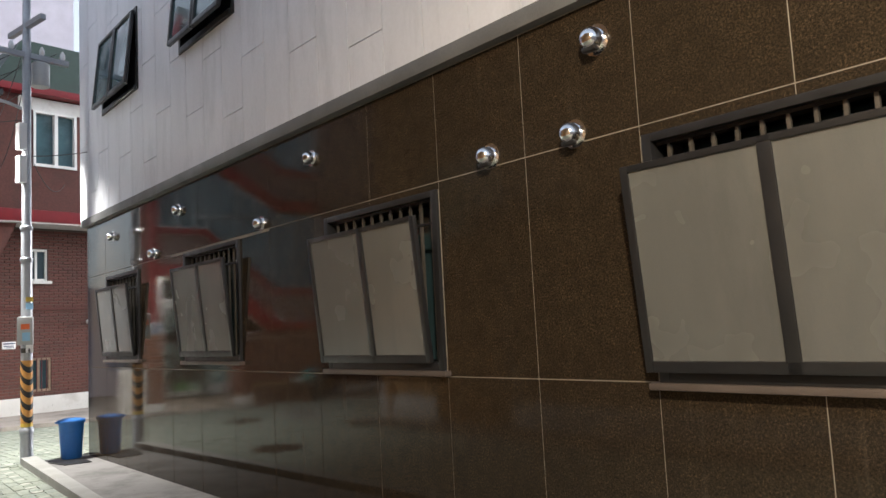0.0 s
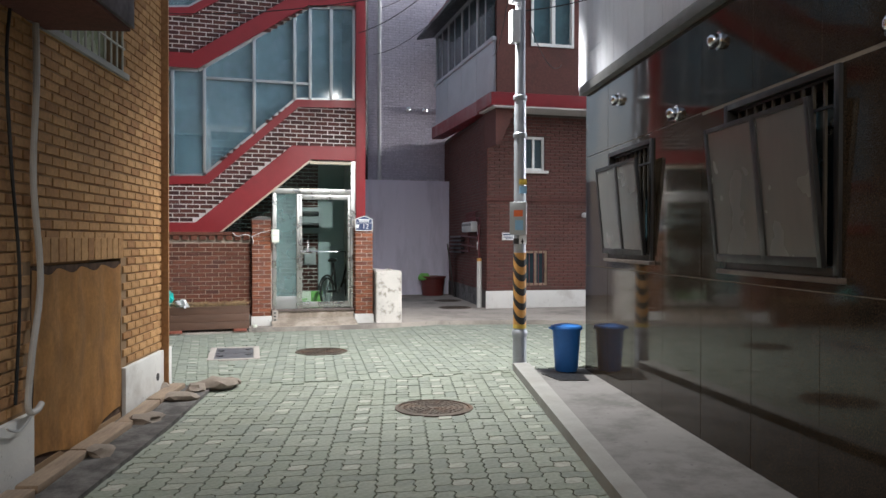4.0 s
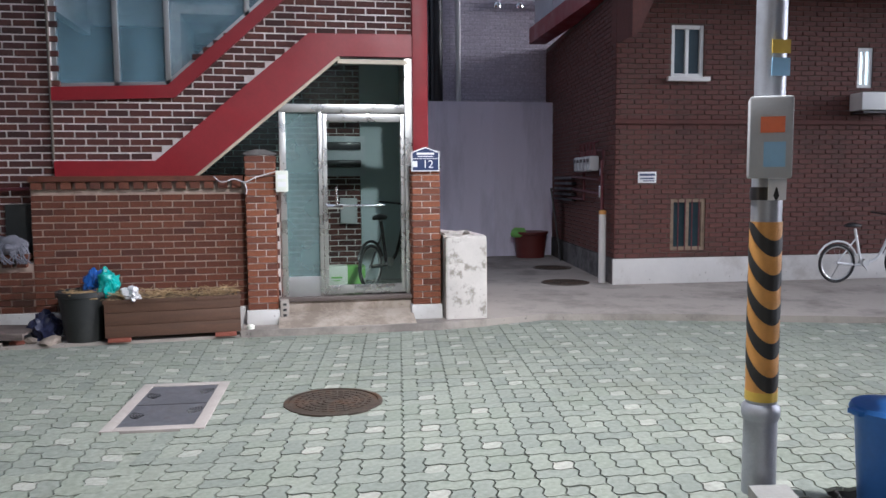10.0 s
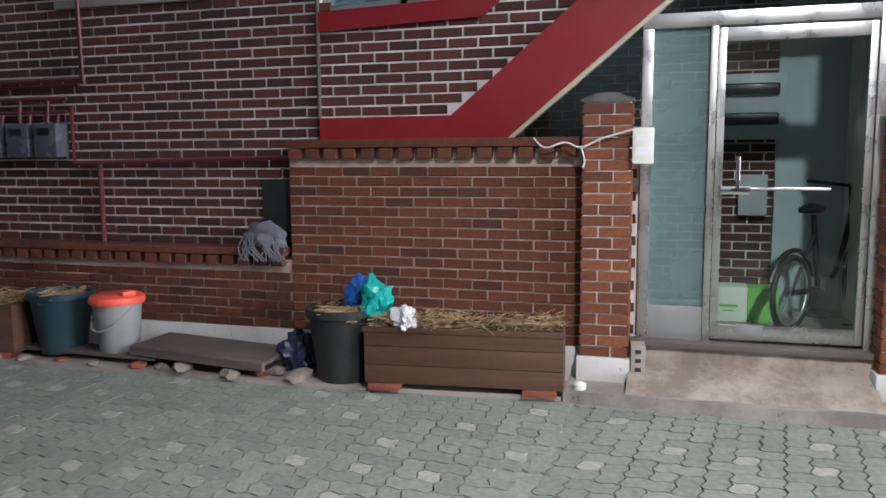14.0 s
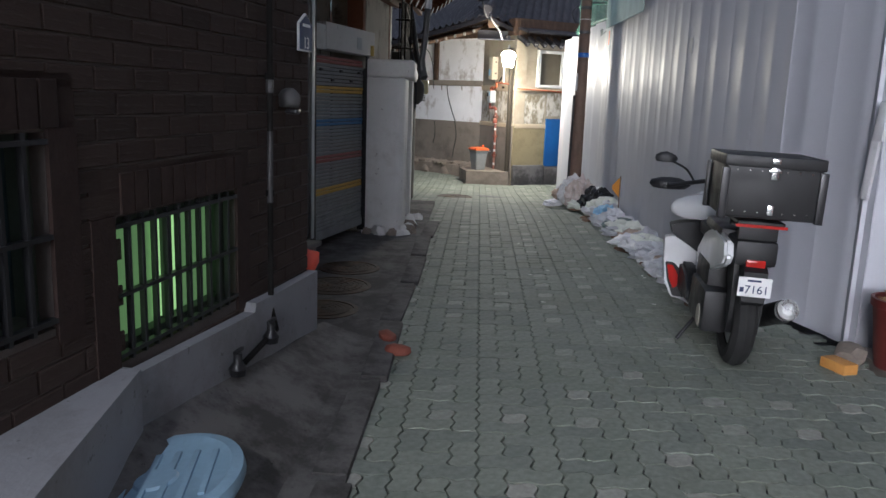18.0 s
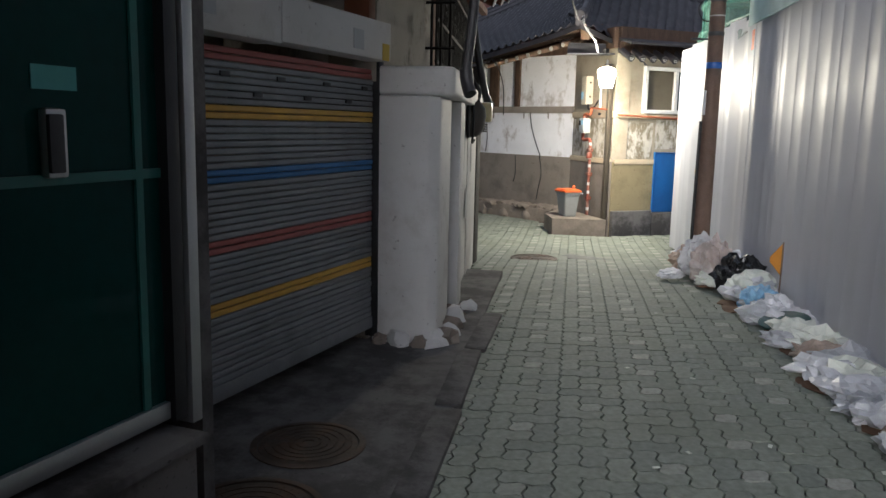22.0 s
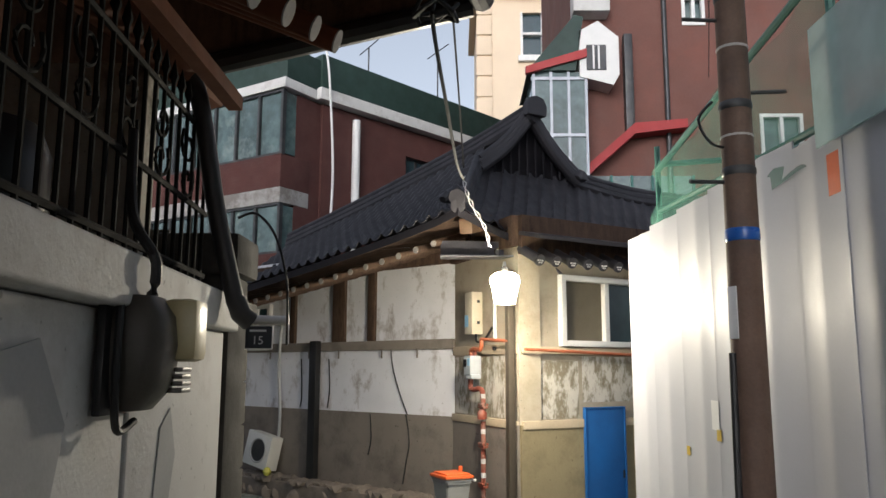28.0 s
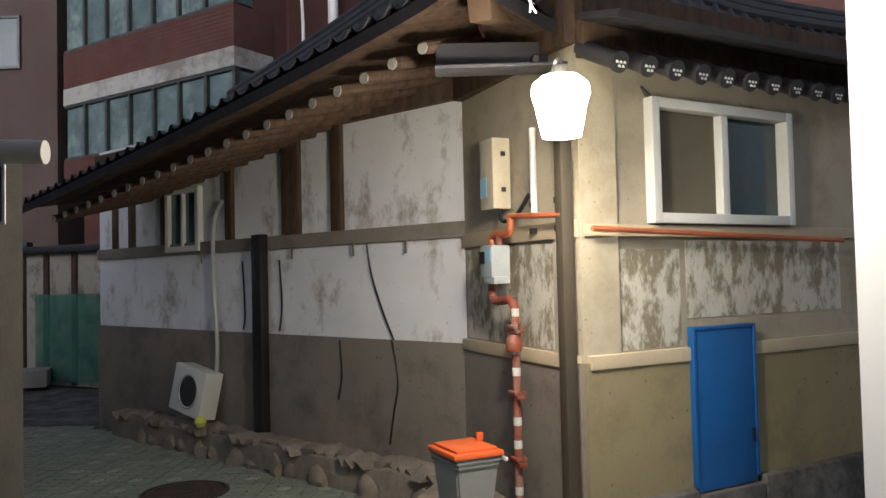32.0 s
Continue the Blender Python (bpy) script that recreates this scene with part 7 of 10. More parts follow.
for k, (x, y, s) in enumerate(((-2.95, -0.36, 0.07), (-2.78, -0.33, 0.06), (-2.60, -0.36, 0.09), (-2.22, -0.38, 0.08), (-2.05, -0.30, 0.07), (-3.9, -0.38, 0.06), (-4.1, -0.42, 0.07), (-3.3, -0.38, 0.06), (-3.6, -0.36, 0.05), (-1.75, -0.33, 0.10), (-1.95, -0.25, 0.08), (-6.3, -0.5, 0.12), (-5.0, -0.48, 0.05))):
    solid("stone", lump(bmesh.new(), (0, 0, s * 0.3), (s * 1.0, s * 0.75, s * 0.5), k + 20, 0.4), M["rubble"] if k % 4 else M["terracotta"], "rough broken stone under the boards and pots", "stone", pose(x, y, 0.02, 0, 0, k * 47), "stones along the garden wall")
solid("brick_bit", boxes((-0.09, -0.05, 0, 0.09, 0.05, 0.06), bevel=0.006), M["haz_yellow"], "pale yellow brick by the fence corner", "brick", pose(-6.16, -0.62, 0.0, 0, 0, 20))


def lidded_bucket(x, y, z, label, r=0.17, h=0.36):
    t = thing("waste_bucket", label, "bucket", pose(x, y, z, 0, 0, -20), "food waste buckets")
    part("body", lathe([(r * 0.75, 0.0), (r * 0.78, 0.01), (r * 0.98, h), (r * 1.02, h), (r * 1.02, h - 0.03)], 24), M["bucket_grey"], t)
    lid = part("lid", lathe([(r * 1.10, h - 0.015), (r * 1.13, h + 0.005), (r * 1.08, h + 0.03), (r * 0.9, h + 0.045), (0.01, h + 0.05)], 24), M["lid_red"], t, "orange red lid")
    part("latch", boxes((r * 0.5, -0.05, h + 0.04, r * 0.95, 0.05, h + 0.075), bevel=0.01), M["lid_red"], lid)
    part("handle", tube(curve_pts([(-r * 1.0, 0.02, h - 0.03), (-r * 0.75, -r * 0.75, h - 0.16), (0, -r * 1.02, h - 0.20), (r * 0.75, -r * 0.75, h - 0.16), (r * 1.0, 0.02, h - 0.03)]), 0.008, 6), M["bucket_grey"], t)
    return t


lidded_bucket(-3.22, -0.20, 0.10, "grey food waste bucket with an orange lid on a plank")

# gas meters and red pipes on the facade
gr = thing("gas_meter_row", "four grey gas meters on dark red pipes", "gas meter")
for k in range(4):
    x = -4.86 + k * 0.26
    b = part("meter", boxes((x, 0.03, 1.46, x + 0.21, 0.17, 1.72), bevel=0.02), M["meter_dark"], gr)
    part("dial", boxes((x + 0.05, 0.024, 1.63, x + 0.16, 0.03, 1.68)), M["black_plastic"], b)
    part("riser", rods(((x + 0.06, 0.12, 1.70), (x + 0.06, 0.14, 1.90), 0.014), ((x + 0.15, 0.12, 1.70), (x + 0.15, 0.14, 1.80), 0.014)), M["gas_red"], gr)
part("header", rods(((-4.95, 0.14, 1.90), (-3.85, 0.14, 1.90), 0.016), ((-4.95, 0.14, 1.80), (-3.85, 0.14, 1.80), 0.014)), M["gas_red"], gr)
for pts, r in (([(-5.6, 0.14, 2.02), (-3.70, 0.14, 2.04), (-3.70, 0.14, 3.6)], 0.020), ([(-5.6, 0.17, 1.98), (-3.75, 0.17, 2.0)], 0.014), ([(-4.98, 0.15, 1.80), (-4.98, 0.15, 0.85)], 0.022), ([(-3.82, 0.15, 1.85), (-3.82, 0.15, 1.42), (-2.02, 0.15, 1.45)], 0.017), ([(-3.60, 0.16, 1.40), (-3.60, 0.16, 0.80)], 0.020)):
    solid("gas_pipe", tube(pts, r, 8), M["gas_red"], "dark red gas pipe on the plum brick wall", "pipe", group="red gas pipes")
solid("dark_patch", boxes((-2.26, 0.19, 0.80, -2.02, 0.205, 1.30)), M["pot_black"], "thin dark patch on the plum brick wall", "patch")
bm = bmesh.new()
lump(bm, (0, 0, 0.06), (0.16, 0.08, 0.11), 9, 0.5, 3)
rngm = random.Random(7)
for _ in range(26):
    a = rngm.uniform(-0.14, 0.17)
    tube(curve_pts([(a, -0.05, 0.10), (a + rngm.uniform(-0.05, 0.08), -0.09, 0.0), (a + rngm.uniform(-0.04, 0.14), -0.10, -0.09)], 3), 0.006, 4, bm)
solid("mop_head", bm, M["mop_grey"], "grey mop head drying on the garden wall", "mop", pose(-2.20, 0.10, 0.83), kind="stuff")
fw = thing("window_facade", "barred window high in the plum brick facade", "window", kind="structure")
part("pane", boxes((-3.9, FY + 0.08, 2.62, -2.62, FY + 0.09, 3.9)), M["blue_glass"], fw)
part("window_sill", boxes((-3.95, FY - 0.03, 2.56, -2.57, FY + 0.10, 2.62), bevel=0.004), M["concrete"], fw)
for i in range(11):
    part("bar", rods(((-3.86 + i * 0.12, FY + 0.02, 2.62), (-3.86 + i * 0.12, FY + 0.02, 3.9), 0.012), n=6), M["teal_metal"], fw)
solid("wall_seam", rods(((-1.80, FY - 0.02, 1.72), (-1.80, FY - 0.02, 9.0), 0.014)), M["dark_mortar"], "thin grey pipe running up the facade", "pipe")

# ---- scooter ----
sc = thing("scooter", "white and black delivery scooter with a black top box", "scooter", pose(-6.21, -1.215, 0.0, 1.5, 0, 173))


def wheel(x, r, w):
    t = part("wheel", ring(bmesh.new(), (x, 0, r), r - w * 0.45, w * 0.5, k=10), M["tyre"], sc)
    part("rim", lathe([(r * 0.62, -0.03), (r * 0.62, 0.03), (r * 0.2, 0.04), (r * 0.2, -0.04)], 24), M["alu"], t).matrix_local = pose(x, 0, r, 90, 0, 0)


wheel(0.0, 0.28, 0.13)
wheel(1.30, 0.29, 0.11)
part("engine", boxes((-0.04, 0.05, 0.17, 0.48, 0.20, 0.42), (0.10, 0.02, 0.36, 0.52, 0.17, 0.55), bevel=0.035), M["black_plastic"], sc)
part("drive_cover", lathe([(0.085, 0.0), (0.085, 0.05), (0.06, 0.075), (0.02, 0.08)], 18), M["pale_bar"], sc, "worn bronze drive cover").matrix_local = pose(0.06, 0.13, 0.25, -90, 0, 0)
part("exhaust", rods(((0.12, -0.16, 0.26), (-0.26, -0.19, 0.40), 0.062), n=18), M["black_plastic"], sc)
part("exhaust_tip", rods(((-0.26, -0.19, 0.40), (-0.29, -0.192, 0.413), 0.056), ((-0.29, -0.192, 0.413), (-0.295, -0.192, 0.415), 0.03), n=18), M["steel"], sc)
part("mudguard", plate([(-0.20, 0.36), (-0.16, 0.66), (-0.05, 0.72), (0.02, 0.60), (-0.10, 0.40), (-0.16, 0.22)], -0.085, 0.085), M["black_plastic"], sc)
for s in (-1, 1):
    bm = plate([(-0.26, 0.66), (-0.20, 0.60), (0.10, 0.52), (0.45, 0.42), (0.60, 0.40), (0.62, 0.56), (0.40, 0.70), (0.10, 0.76), (-0.22, 0.74)], 0.0, 0.05)
    bmesh.ops.bevel(bm, geom=bm.edges[:], offset=0.015, segments=2, affect="EDGES")
    part("side_panel", bm, M["gloss_white"], sc, "white side panel").matrix_local = pose(0, (0.135 if s > 0 else -0.08) - 0.025, 0, 0, 0, 0)
    bm = plate([(0.50, 0.20), (0.95, 0.18), (1.02, 0.36), (0.90, 0.40), (0.62, 0.36), (0.50, 0.30)], 0.0, 0.10)
    bmesh.ops.bevel(bm, geom=bm.edges[:], offset=0.02, segments=2, affect="EDGES")
    part("foot_panel", bm, M["black_plastic"], sc).matrix_local = pose(0, s * 0.16 - 0.05, 0)
    for name, mat, label, outline, x0, x1 in (
            ("leg_shield", "gloss_white", "white flared leg shield", [(0.327, 0.545), (0.266, 0.56), (0.093, 0.46), (0.045, 0.40), (0.045, 0.06), (0.10, 0.07), (0.165, 0.12), (0.245, 0.13), (0.30, 0.24), (0.318, 0.385)], -0.10, 0.0),
            ("inner_panel", "black_plastic", "black inner panel", [(0.298, 0.64), (0.237, 0.66), (0.0, 0.685), (0.0, 0.42), (0.095, 0.455), (0.20, 0.53), (0.28, 0.575)], -0.12, 0.01),
            ("pocket_rim", "black_plastic", "", [(0.309, 0.378), (0.25, 0.375), (0.165, 0.30), (0.092, 0.21), (0.158, 0.132), (0.236, 0.138), (0.283, 0.246)], -0.02, 0.012),
            ("reflector", "red_lens", "dark red lens", [(0.298, 0.365), (0.255, 0.362), (0.215, 0.30), (0.205, 0.215), (0.24, 0.19), (0.274, 0.25)], 0.0, 0.018)):
        pts = [(s * y, z) for y, z in outline]
        bm = plate(pts if s > 0 else pts[::-1], x0, x1)
        bmesh.ops.bevel(bm, geom=bm.edges[:], offset=0.006, segments=2, affect="EDGES")
        part(name, bm, M[mat], sc, label).matrix_local = pose(0.95, 0, 0, 0, 0, 90)
    mir = part("mirror", lump(bmesh.new(), (0.88, s * 0.39, 1.09), (0.02, 0.075, 0.045), 3, 0.1), M["black_plastic"], sc)
    part("mirror_stalk", tube(curve_pts([(0.96, s * 0.18, 0.94), (0.95, s * 0.24, 1.02), (0.89, s * 0.34, 1.07)]), 0.008), M["black_plastic"], mir)
    part("hand_guard", lump(bmesh.new(), (0.96, s * 0.34, 0.91), (0.06, 0.13, 0.055), 4, 0.2), M["black_plastic"], sc, "dark hand guard")
part("seat", boxes((-0.02, -0.15, 0.715, 0.50, 0.15, 0.785), (0.36, -0.14, 0.63, 0.78, 0.14, 0.72), bevel=0.032), M["black_plastic"], sc, "black seat")
part("tail", boxes((-0.27, -0.11, 0.62, 0.05, 0.11, 0.76), bevel=0.03), M["black_plastic"], sc)
part("tail_light", boxes((-0.285, -0.05, 0.615, -0.26, 0.05, 0.66), bevel=0.008), M["red_lens"], sc, "red tail light")
part("front_fairing", lump(bmesh.new(), (1.06, 0, 0.745), (0.13, 0.305, 0.115), 5, 0.06, 3), M["gloss_white"], sc, "white front cowl")
part("nose", lump(bmesh.new(), (1.18, 0, 0.66), (0.12, 0.17, 0.22), 6, 0.1, 3), M["gloss_white"], sc)
part("fork", rods(((1.30, 0.07, 0.29), (1.10, 0.07, 0.80), 0.022), ((1.30, -0.07, 0.29), (1.10, -0.07, 0.80), 0.022)), M["black_plastic"], sc)
part("front_mudguard", tube([(1.30 + 0.335 * math.cos(a), 0, 0.29 + 0.335 * math.sin(a)) for a in [radians(10 + 15 * i) for i in range(10)]], 0.055, 8), M["gloss_white"], sc)
part("handlebar", tube(curve_pts([(0.88, -0.36, 0.91), (0.95, -0.17, 0.94), (1.0, 0, 0.96), (0.95, 0.17, 0.94), (0.88, 0.36, 0.91)]), 0.015), M["black_plastic"], sc)
part("phone_holder", boxes((0.96, 0.04, 1.02, 0.99, 0.08, 1.10), bevel=0.008), M["red_lens"], sc, "small red clip on the handlebar")
part("rack", boxes((-0.28, -0.12, 0.845, 0.10, 0.12, 0.865), (-0.24, -0.10, 0.76, -0.20, 0.10, 0.85), (0.0, -0.10, 0.80, 0.04, 0.10, 0.85), bevel=0.005), M["black_plastic"], sc)
part("light_strip", boxes((-0.292, -0.13, 0.835, -0.28, 0.13, 0.85)), M["red_lens"], sc)
tb = part("top_box", boxes((-0.40, -0.235, 0.895, 0.06, 0.235, 1.20), bevel=0.02), M["black_plastic"], sc, "black hard top box")
part("box_lid", boxes((-0.41, -0.245, 1.155, 0.07, 0.245, 1.215), bevel=0.012), M["black_plastic"], tb)
for y in (-0.235, 0.235):
    for x in (-0.40, 0.06):
        part("corner_cap", boxes((x - 0.02, y - 0.02, 0.89, x + 0.02, y + 0.02, 1.15), bevel=0.008), M["black_metal"], tb)
part("latch", boxes((-0.415, -0.018, 1.10, -0.398, 0.018, 1.16), (-0.418, -0.03, 1.135, -0.398, 0.03, 1.15), (-0.415, -0.014, 0.92, -0.398, 0.014, 0.97), (-0.418, -0.02, 1.18, -0.408, 0.02, 1.205), bevel=0.003), M["chrome"], tb)
for k in range(7):
    for z in (0.93, 1.14):
        part("rivet", lathe([(0.005, 0), (0.004, 0.003)], 6), M["chrome"], tb).matrix_local = pose(-0.40, -0.18 + k * 0.06, z, 0, -90, 0)
pl = part("number_plate", boxes((-0.325, -0.085, 0.47, -0.318, 0.085, 0.575), bevel=0.003), M["sign_white"], sc, "white number plate")
part("plate_holder", plate([(-0.318, 0.44), (-0.318, 0.60), (-0.20, 0.68), (-0.18, 0.62), (-0.30, 0.42)], -0.06, 0.06), M["black_plastic"], sc)
lettering("7161", 0.062, pose(-0.327, -0.01, 0.508, 90, 0, -90), M["sign_navy"], pl)
part("plate_marks", boxes((-0.327, -0.03, 0.552, -0.325, 0.04, 0.563), (-0.327, 0.055, 0.495, -0.325, 0.075, 0.52)), M["sign_navy"], pl)
part("kick_stand", rods(((0.35, 0.14, 0.20), (0.30, 0.27, 0.02), 0.012)), M["black_plastic"], sc)

# ---- brown house details ----
for n, (a, b, c, d) in enumerate(HWIN):
    w = thing("window_thirteen_%d" % (n + 1), "low barred window with green curtains lit from inside" if n == 0 else "low barred window with dark glass", "window", HM, kind="structure")
    part("window_frame", boxes((a, -0.16, b, a + 0.04, -0.06, d), (c - 0.04, -0.16, b, c, -0.06, d), (a + 0.04, -0.16, d - 0.04, c - 0.04, -0.06, d), (a + 0.04, -0.16, b, c - 0.04, -0.06, b + 0.04), ((a + c) / 2 - 0.02, -0.15, b + 0.04, (a + c) / 2 + 0.02, -0.07, d - 0.04), bevel=0.003), M["green_frame"], w)
    part("pane", boxes((a + 0.04, -0.12, b + 0.04, c - 0.04, -0.11, d - 0.04)), M["green_dim"] if n == 0 else M["dark_glass"], w)
    if n == 0:
        part("blind", boxes((c - 0.13, -0.105, b + 0.05, c - 0.045, -0.10, d - 0.05), (a + 0.36, -0.105, b + 0.05, a + 0.52, -0.10, d - 0.05)), M["green_lit"], w, "bright gaps between green curtains")
    for i in range(1, 11):
        x = a + (c - a) * i / 11
        part("bar", boxes((x - 0.008, -0.02, b, x + 0.008, 0.0, d)), M["black_metal"], w, smooth=0)
    part("rail", boxes((a, -0.022, (b + d) / 2 - 0.02, c, 0.004, (b + d) / 2 - 0.005), (a, -0.022, b + 0.02, c, 0.004, b + 0.035), (a, -0.022, d - 0.035, c, 0.004, d - 0.02)), M["black_metal"], w)
    for i in range(int((c - a + 0.1) / 0.085)):
        part("soldier_brick", boxes((a - 0.05 + i * 0.085, -0.012, d + 0.01, a - 0.05 + i * 0.085 + 0.076, 0.006, d + 0.15), bevel=0.003), M["brown_brick"], wall13, smooth=0)
standpipe = thing("standpipe", "black standpipe with paler lengths on the brown brick wall", "pipe", HM)
part("lower_pipe", tube([(0.739, 0.04, 0.92), (0.74, 0.04, 0.40), (0.78, 0.085, 0.30), (1.26, 0.10, 0.25)], 0.014, 10), M["pipe_black"], standpipe)
part("pale_length", tube([(0.731, 0.038, 1.26), (0.739, 0.04, 0.92)], 0.0145, 10), M["pipe_grey"], standpipe, "paler length of pipe")
part("upper_pipe", tube([(0.72, 0.035, 6.0), (0.731, 0.038, 1.26)], 0.014, 10), M["pipe_black"], standpipe)
part("sleeve", tube([(0.729, 0.037, 1.50), (0.730, 0.037, 1.44)], 0.019, 10), M["pipe_grey"], standpipe, "pale sleeve")
for z in (0.95, 1.5, 2.1, 3.0):
    solid("pipe_clip", lathe([(0.021, 0), (0.021, 0.03)], 12), M["pipe_black"], "pipe clip on the standpipe", "clip", HM @ pose(0.73, 0.035, z), "pipe clips")
for u in (0.88, 1.24):
    v = thing("gas_valve", "small black valve on the low pipe", "valve", HM @ pose(u, 0.10, 0.31 - (u - 0.72) * 0.10), "valves")
    part("body", lathe([(0.035, -0.03), (0.04, 0.0), (0.02, 0.03), (0.02, 0.07)], 14), M["black_metal"], v)
    part("lever", boxes((-0.05, -0.008, 0.07, 0.03, 0.008, 0.085), bevel=0.003), M["black_metal"], v)
vh = thing("exhaust_vent", "white half round exhaust hood on brown brick", "vent", HM @ pose(0.50, 0.0, 1.385))
part("hood", lump(bmesh.new(), (0, 0.04, 0.02), (0.046, 0.06, 0.062), 4, 0.06, 3), M["hood_grey"], vh)
part("opening", boxes((-0.032, 0.03, -0.046, 0.032, 0.092, -0.022), bevel=0.01), M["black_metal"], vh)
p13 = thing("house_number_sign", "dark navy house number plate thirteen with a pale rim", "sign", HM @ pose(0.05, 0, 0))
part("rim", plate([(0.06, 1.66), (0.25, 1.66), (0.25, 1.80), (0.155, 1.855), (0.06, 1.80)], 0.004, 0.016), M["sign_white"], p13)
part("plate", plate([(0.068, 1.668), (0.242, 1.668), (0.242, 1.796), (0.155, 1.845), (0.068, 1.796)], 0.014, 0.020), M["sign_navy"], p13)
lettering("13", 0.085, pose(0.155, 0.021, 1.70, 90, 0, 180), M["sign_white"], p13)
part("small_writing", boxes((0.10, 0.020, 1.785, 0.21, 0.022, 1.80)), M["sign_white"], p13)
solid("plastic_shard", lump(bmesh.new(), (0, 0, 0.05), (0.13, 0.10, 0.08), 8, 0.3), M["lid_red"], "broken orange plastic piece at the house corner", "plastic", pose(-6.27, -3.74, 0.42))
for k, (x, y, r) in enumerate(((-6.00, -3.13, 65), (-6.24, -3.22, 28))):
    solid("brick_bit", lump(bmesh.new(), (0, 0, 0.022), (0.085, 0.05, 0.035), 31 + k, 0.22), M["terracotta"], "broken red brick on the edge of the paving", "brick", pose(x, y, 0.02, 0, 3 * k, r), "broken bricks")
lidb = thing("plastic_cover", "pale blue plastic tub lid lying on the concrete", "lid", pose(-4.08, -3.70, 0.165, 9, 0, 10) @ Matrix.Scale(1.08, 4))
part("lid", lathe([(0.30, 0.0), (0.315, 0.02), (0.31, 0.05), (0.27, 0.058), (0.25, 0.048), (0.01, 0.048)], 40, squash=0.82), M["lid_blue"], lidb, smooth=40)
for k in range(6):
    part("ridge", boxes((-0.17 + 0.012 * abs(k - 2.5), -0.155 + 0.06 * k, 0.046, 0.17 - 0.012 * abs(k - 2.5), -0.135 + 0.06 * k, 0.056), bevel=0.003), M["lid_blue"], lidb)
part("boss", lathe([(0.07, 0.044), (0.06, 0.056), (0.01, 0.057)], 24), M["lid_blue"], lidb)
for k in range(7):
    x = -4.0 - 1.05 * k
    solid("edge_stone", boxes((-0.50, -0.07, -0.05, 0.50, 0.07, 0.012 + 0.006 * (k % 3)), bevel=0.012), M["dark_concrete"], "cracked edge slab beside the block paving", "slab", pose(x, -3.22 - 0.02 * (k % 2), 0.012, 0, 0, -1 + (k % 3)), "edge slabs")
part("notice", boxes((2.90, -0.038, 1.51, 3.05, -0.034, 1.575)), M["notice_teal"], gdoor, "small turquoise notice")
part("poster", boxes((0.38, 0.101, 1.86, 0.50, 0.104, 1.97), (1.7, 0.101, 1.88, 1.82, 0.104, 1.95)), M["box_grey"], lintel, "torn grey sticker")
part("poster", boxes((0.05, 0.101, 1.82, 0.14, 0.104, 1.92)), M["sticker_yellow"], lintel, "yellow sticker")

# ---- house fifteen: eave, gutter, railing, meter ----
roof15 = thing("eave_roof", "old tiled eave on round rafters with a dark gutter", "roof", kind="structure")
EV = [Vector(v) for v in ((-6.22, -3.34, 2.86), (-9.9, -3.13, 2.80), (-11.7, -2.87, 2.80), (-13.55, -2.60, 3.26))]
WV = [Vector((v.x if v.x > -13 else -13.57, -5.2, 3.72)) for v in EV]


def eave_at(x):
    for p, q in zip(EV, EV[1:]):
        if q.x <= x <= p.x:
            return p.lerp(q, (p.x - x) / (p.x - q.x))
    return EV[-1].copy()


bm = bmesh.new()
for lift in (0.0, 0.10):
    up = Vector((0, 0, lift))
    lo = [bm.verts.new(v + up) for v in EV]
    hi = [bm.verts.new(v + up) for v in WV]
    for i in range(3):
        bm.faces.new((lo[i], lo[i + 1], hi[i + 1], hi[i]))
part("boarding", bm, M["red_wood"], roof15)
x = -6.5
while x > -13.3:
    a = eave_at(x)
    b = Vector((x, -5.2, 3.72))
    d = (b - a).normalized()
    s, e = Vector((x, a.y - 0.48, a.z - 0.34)), Vector((x, -4.85, a.z + 0.33))
    if -13.2 < x < -8.6:
        r = part("rafter", rod(bmesh.new(), s, e, 0.049, n=12), M["red_wood"], roof15)
        w = (e - s).normalized()
        part("rafter_end", rod(bmesh.new(), s - w * 0.006, s, 0.050, n=12), M["rafter_pale"], r, "pale painted rafter end")
        part("flying_rafter", rod(bmesh.new(), s + Vector((0.05, -0.3, 0.20)), a + Vector((0.05, -0.06, -0.06)), 0.03, n=4), M["red_wood"], roof15)
    part("cover_tile", rod(bmesh.new(), a + d * 0.06 + Vector((0, 0, 0.06)), b + Vector((0, 0, 0.13)), 0.06, n=10), M["roof_tile"], roof15)
    x -= 0.27
for p, q in zip(EV, EV[1:]):
    n = max(1, round((q - p).length / 1.2))
    for k in range(n):
        a, b = p.lerp(q, k / n), p.lerp(q, (k + 1) / n)
        part("gutter", tube([a + Vector((0, 0.05, -0.02)), b + Vector((0, 0.05, -0.02))], 0.055, 10), M["gutter"], roof15)
        part("gutter_band", tube([b + Vector((0, 0.05, -0.02)), b + Vector((0.03, 0.047, -0.02))], 0.061, 10), M["gutter_grey"], roof15)
part("end_gutter", tube([EV[3] + Vector((-0.02, 0, -0.04)), Vector((-13.6, -4.35, 2.82))], 0.055, 10), M["gutter"], roof15)
bm = bmesh.new()
bm.faces.new([bm.verts.new(v) for v in (EV[3], Vector((-13.57, -4.35, 2.86)), Vector((-13.57, -5.2, 2.86)), WV[3])])
bmesh.ops.solidify(bm, geom=bm.faces[:], thickness=0.03)
part("end_board", bm, M["dark_wood"], roof15)
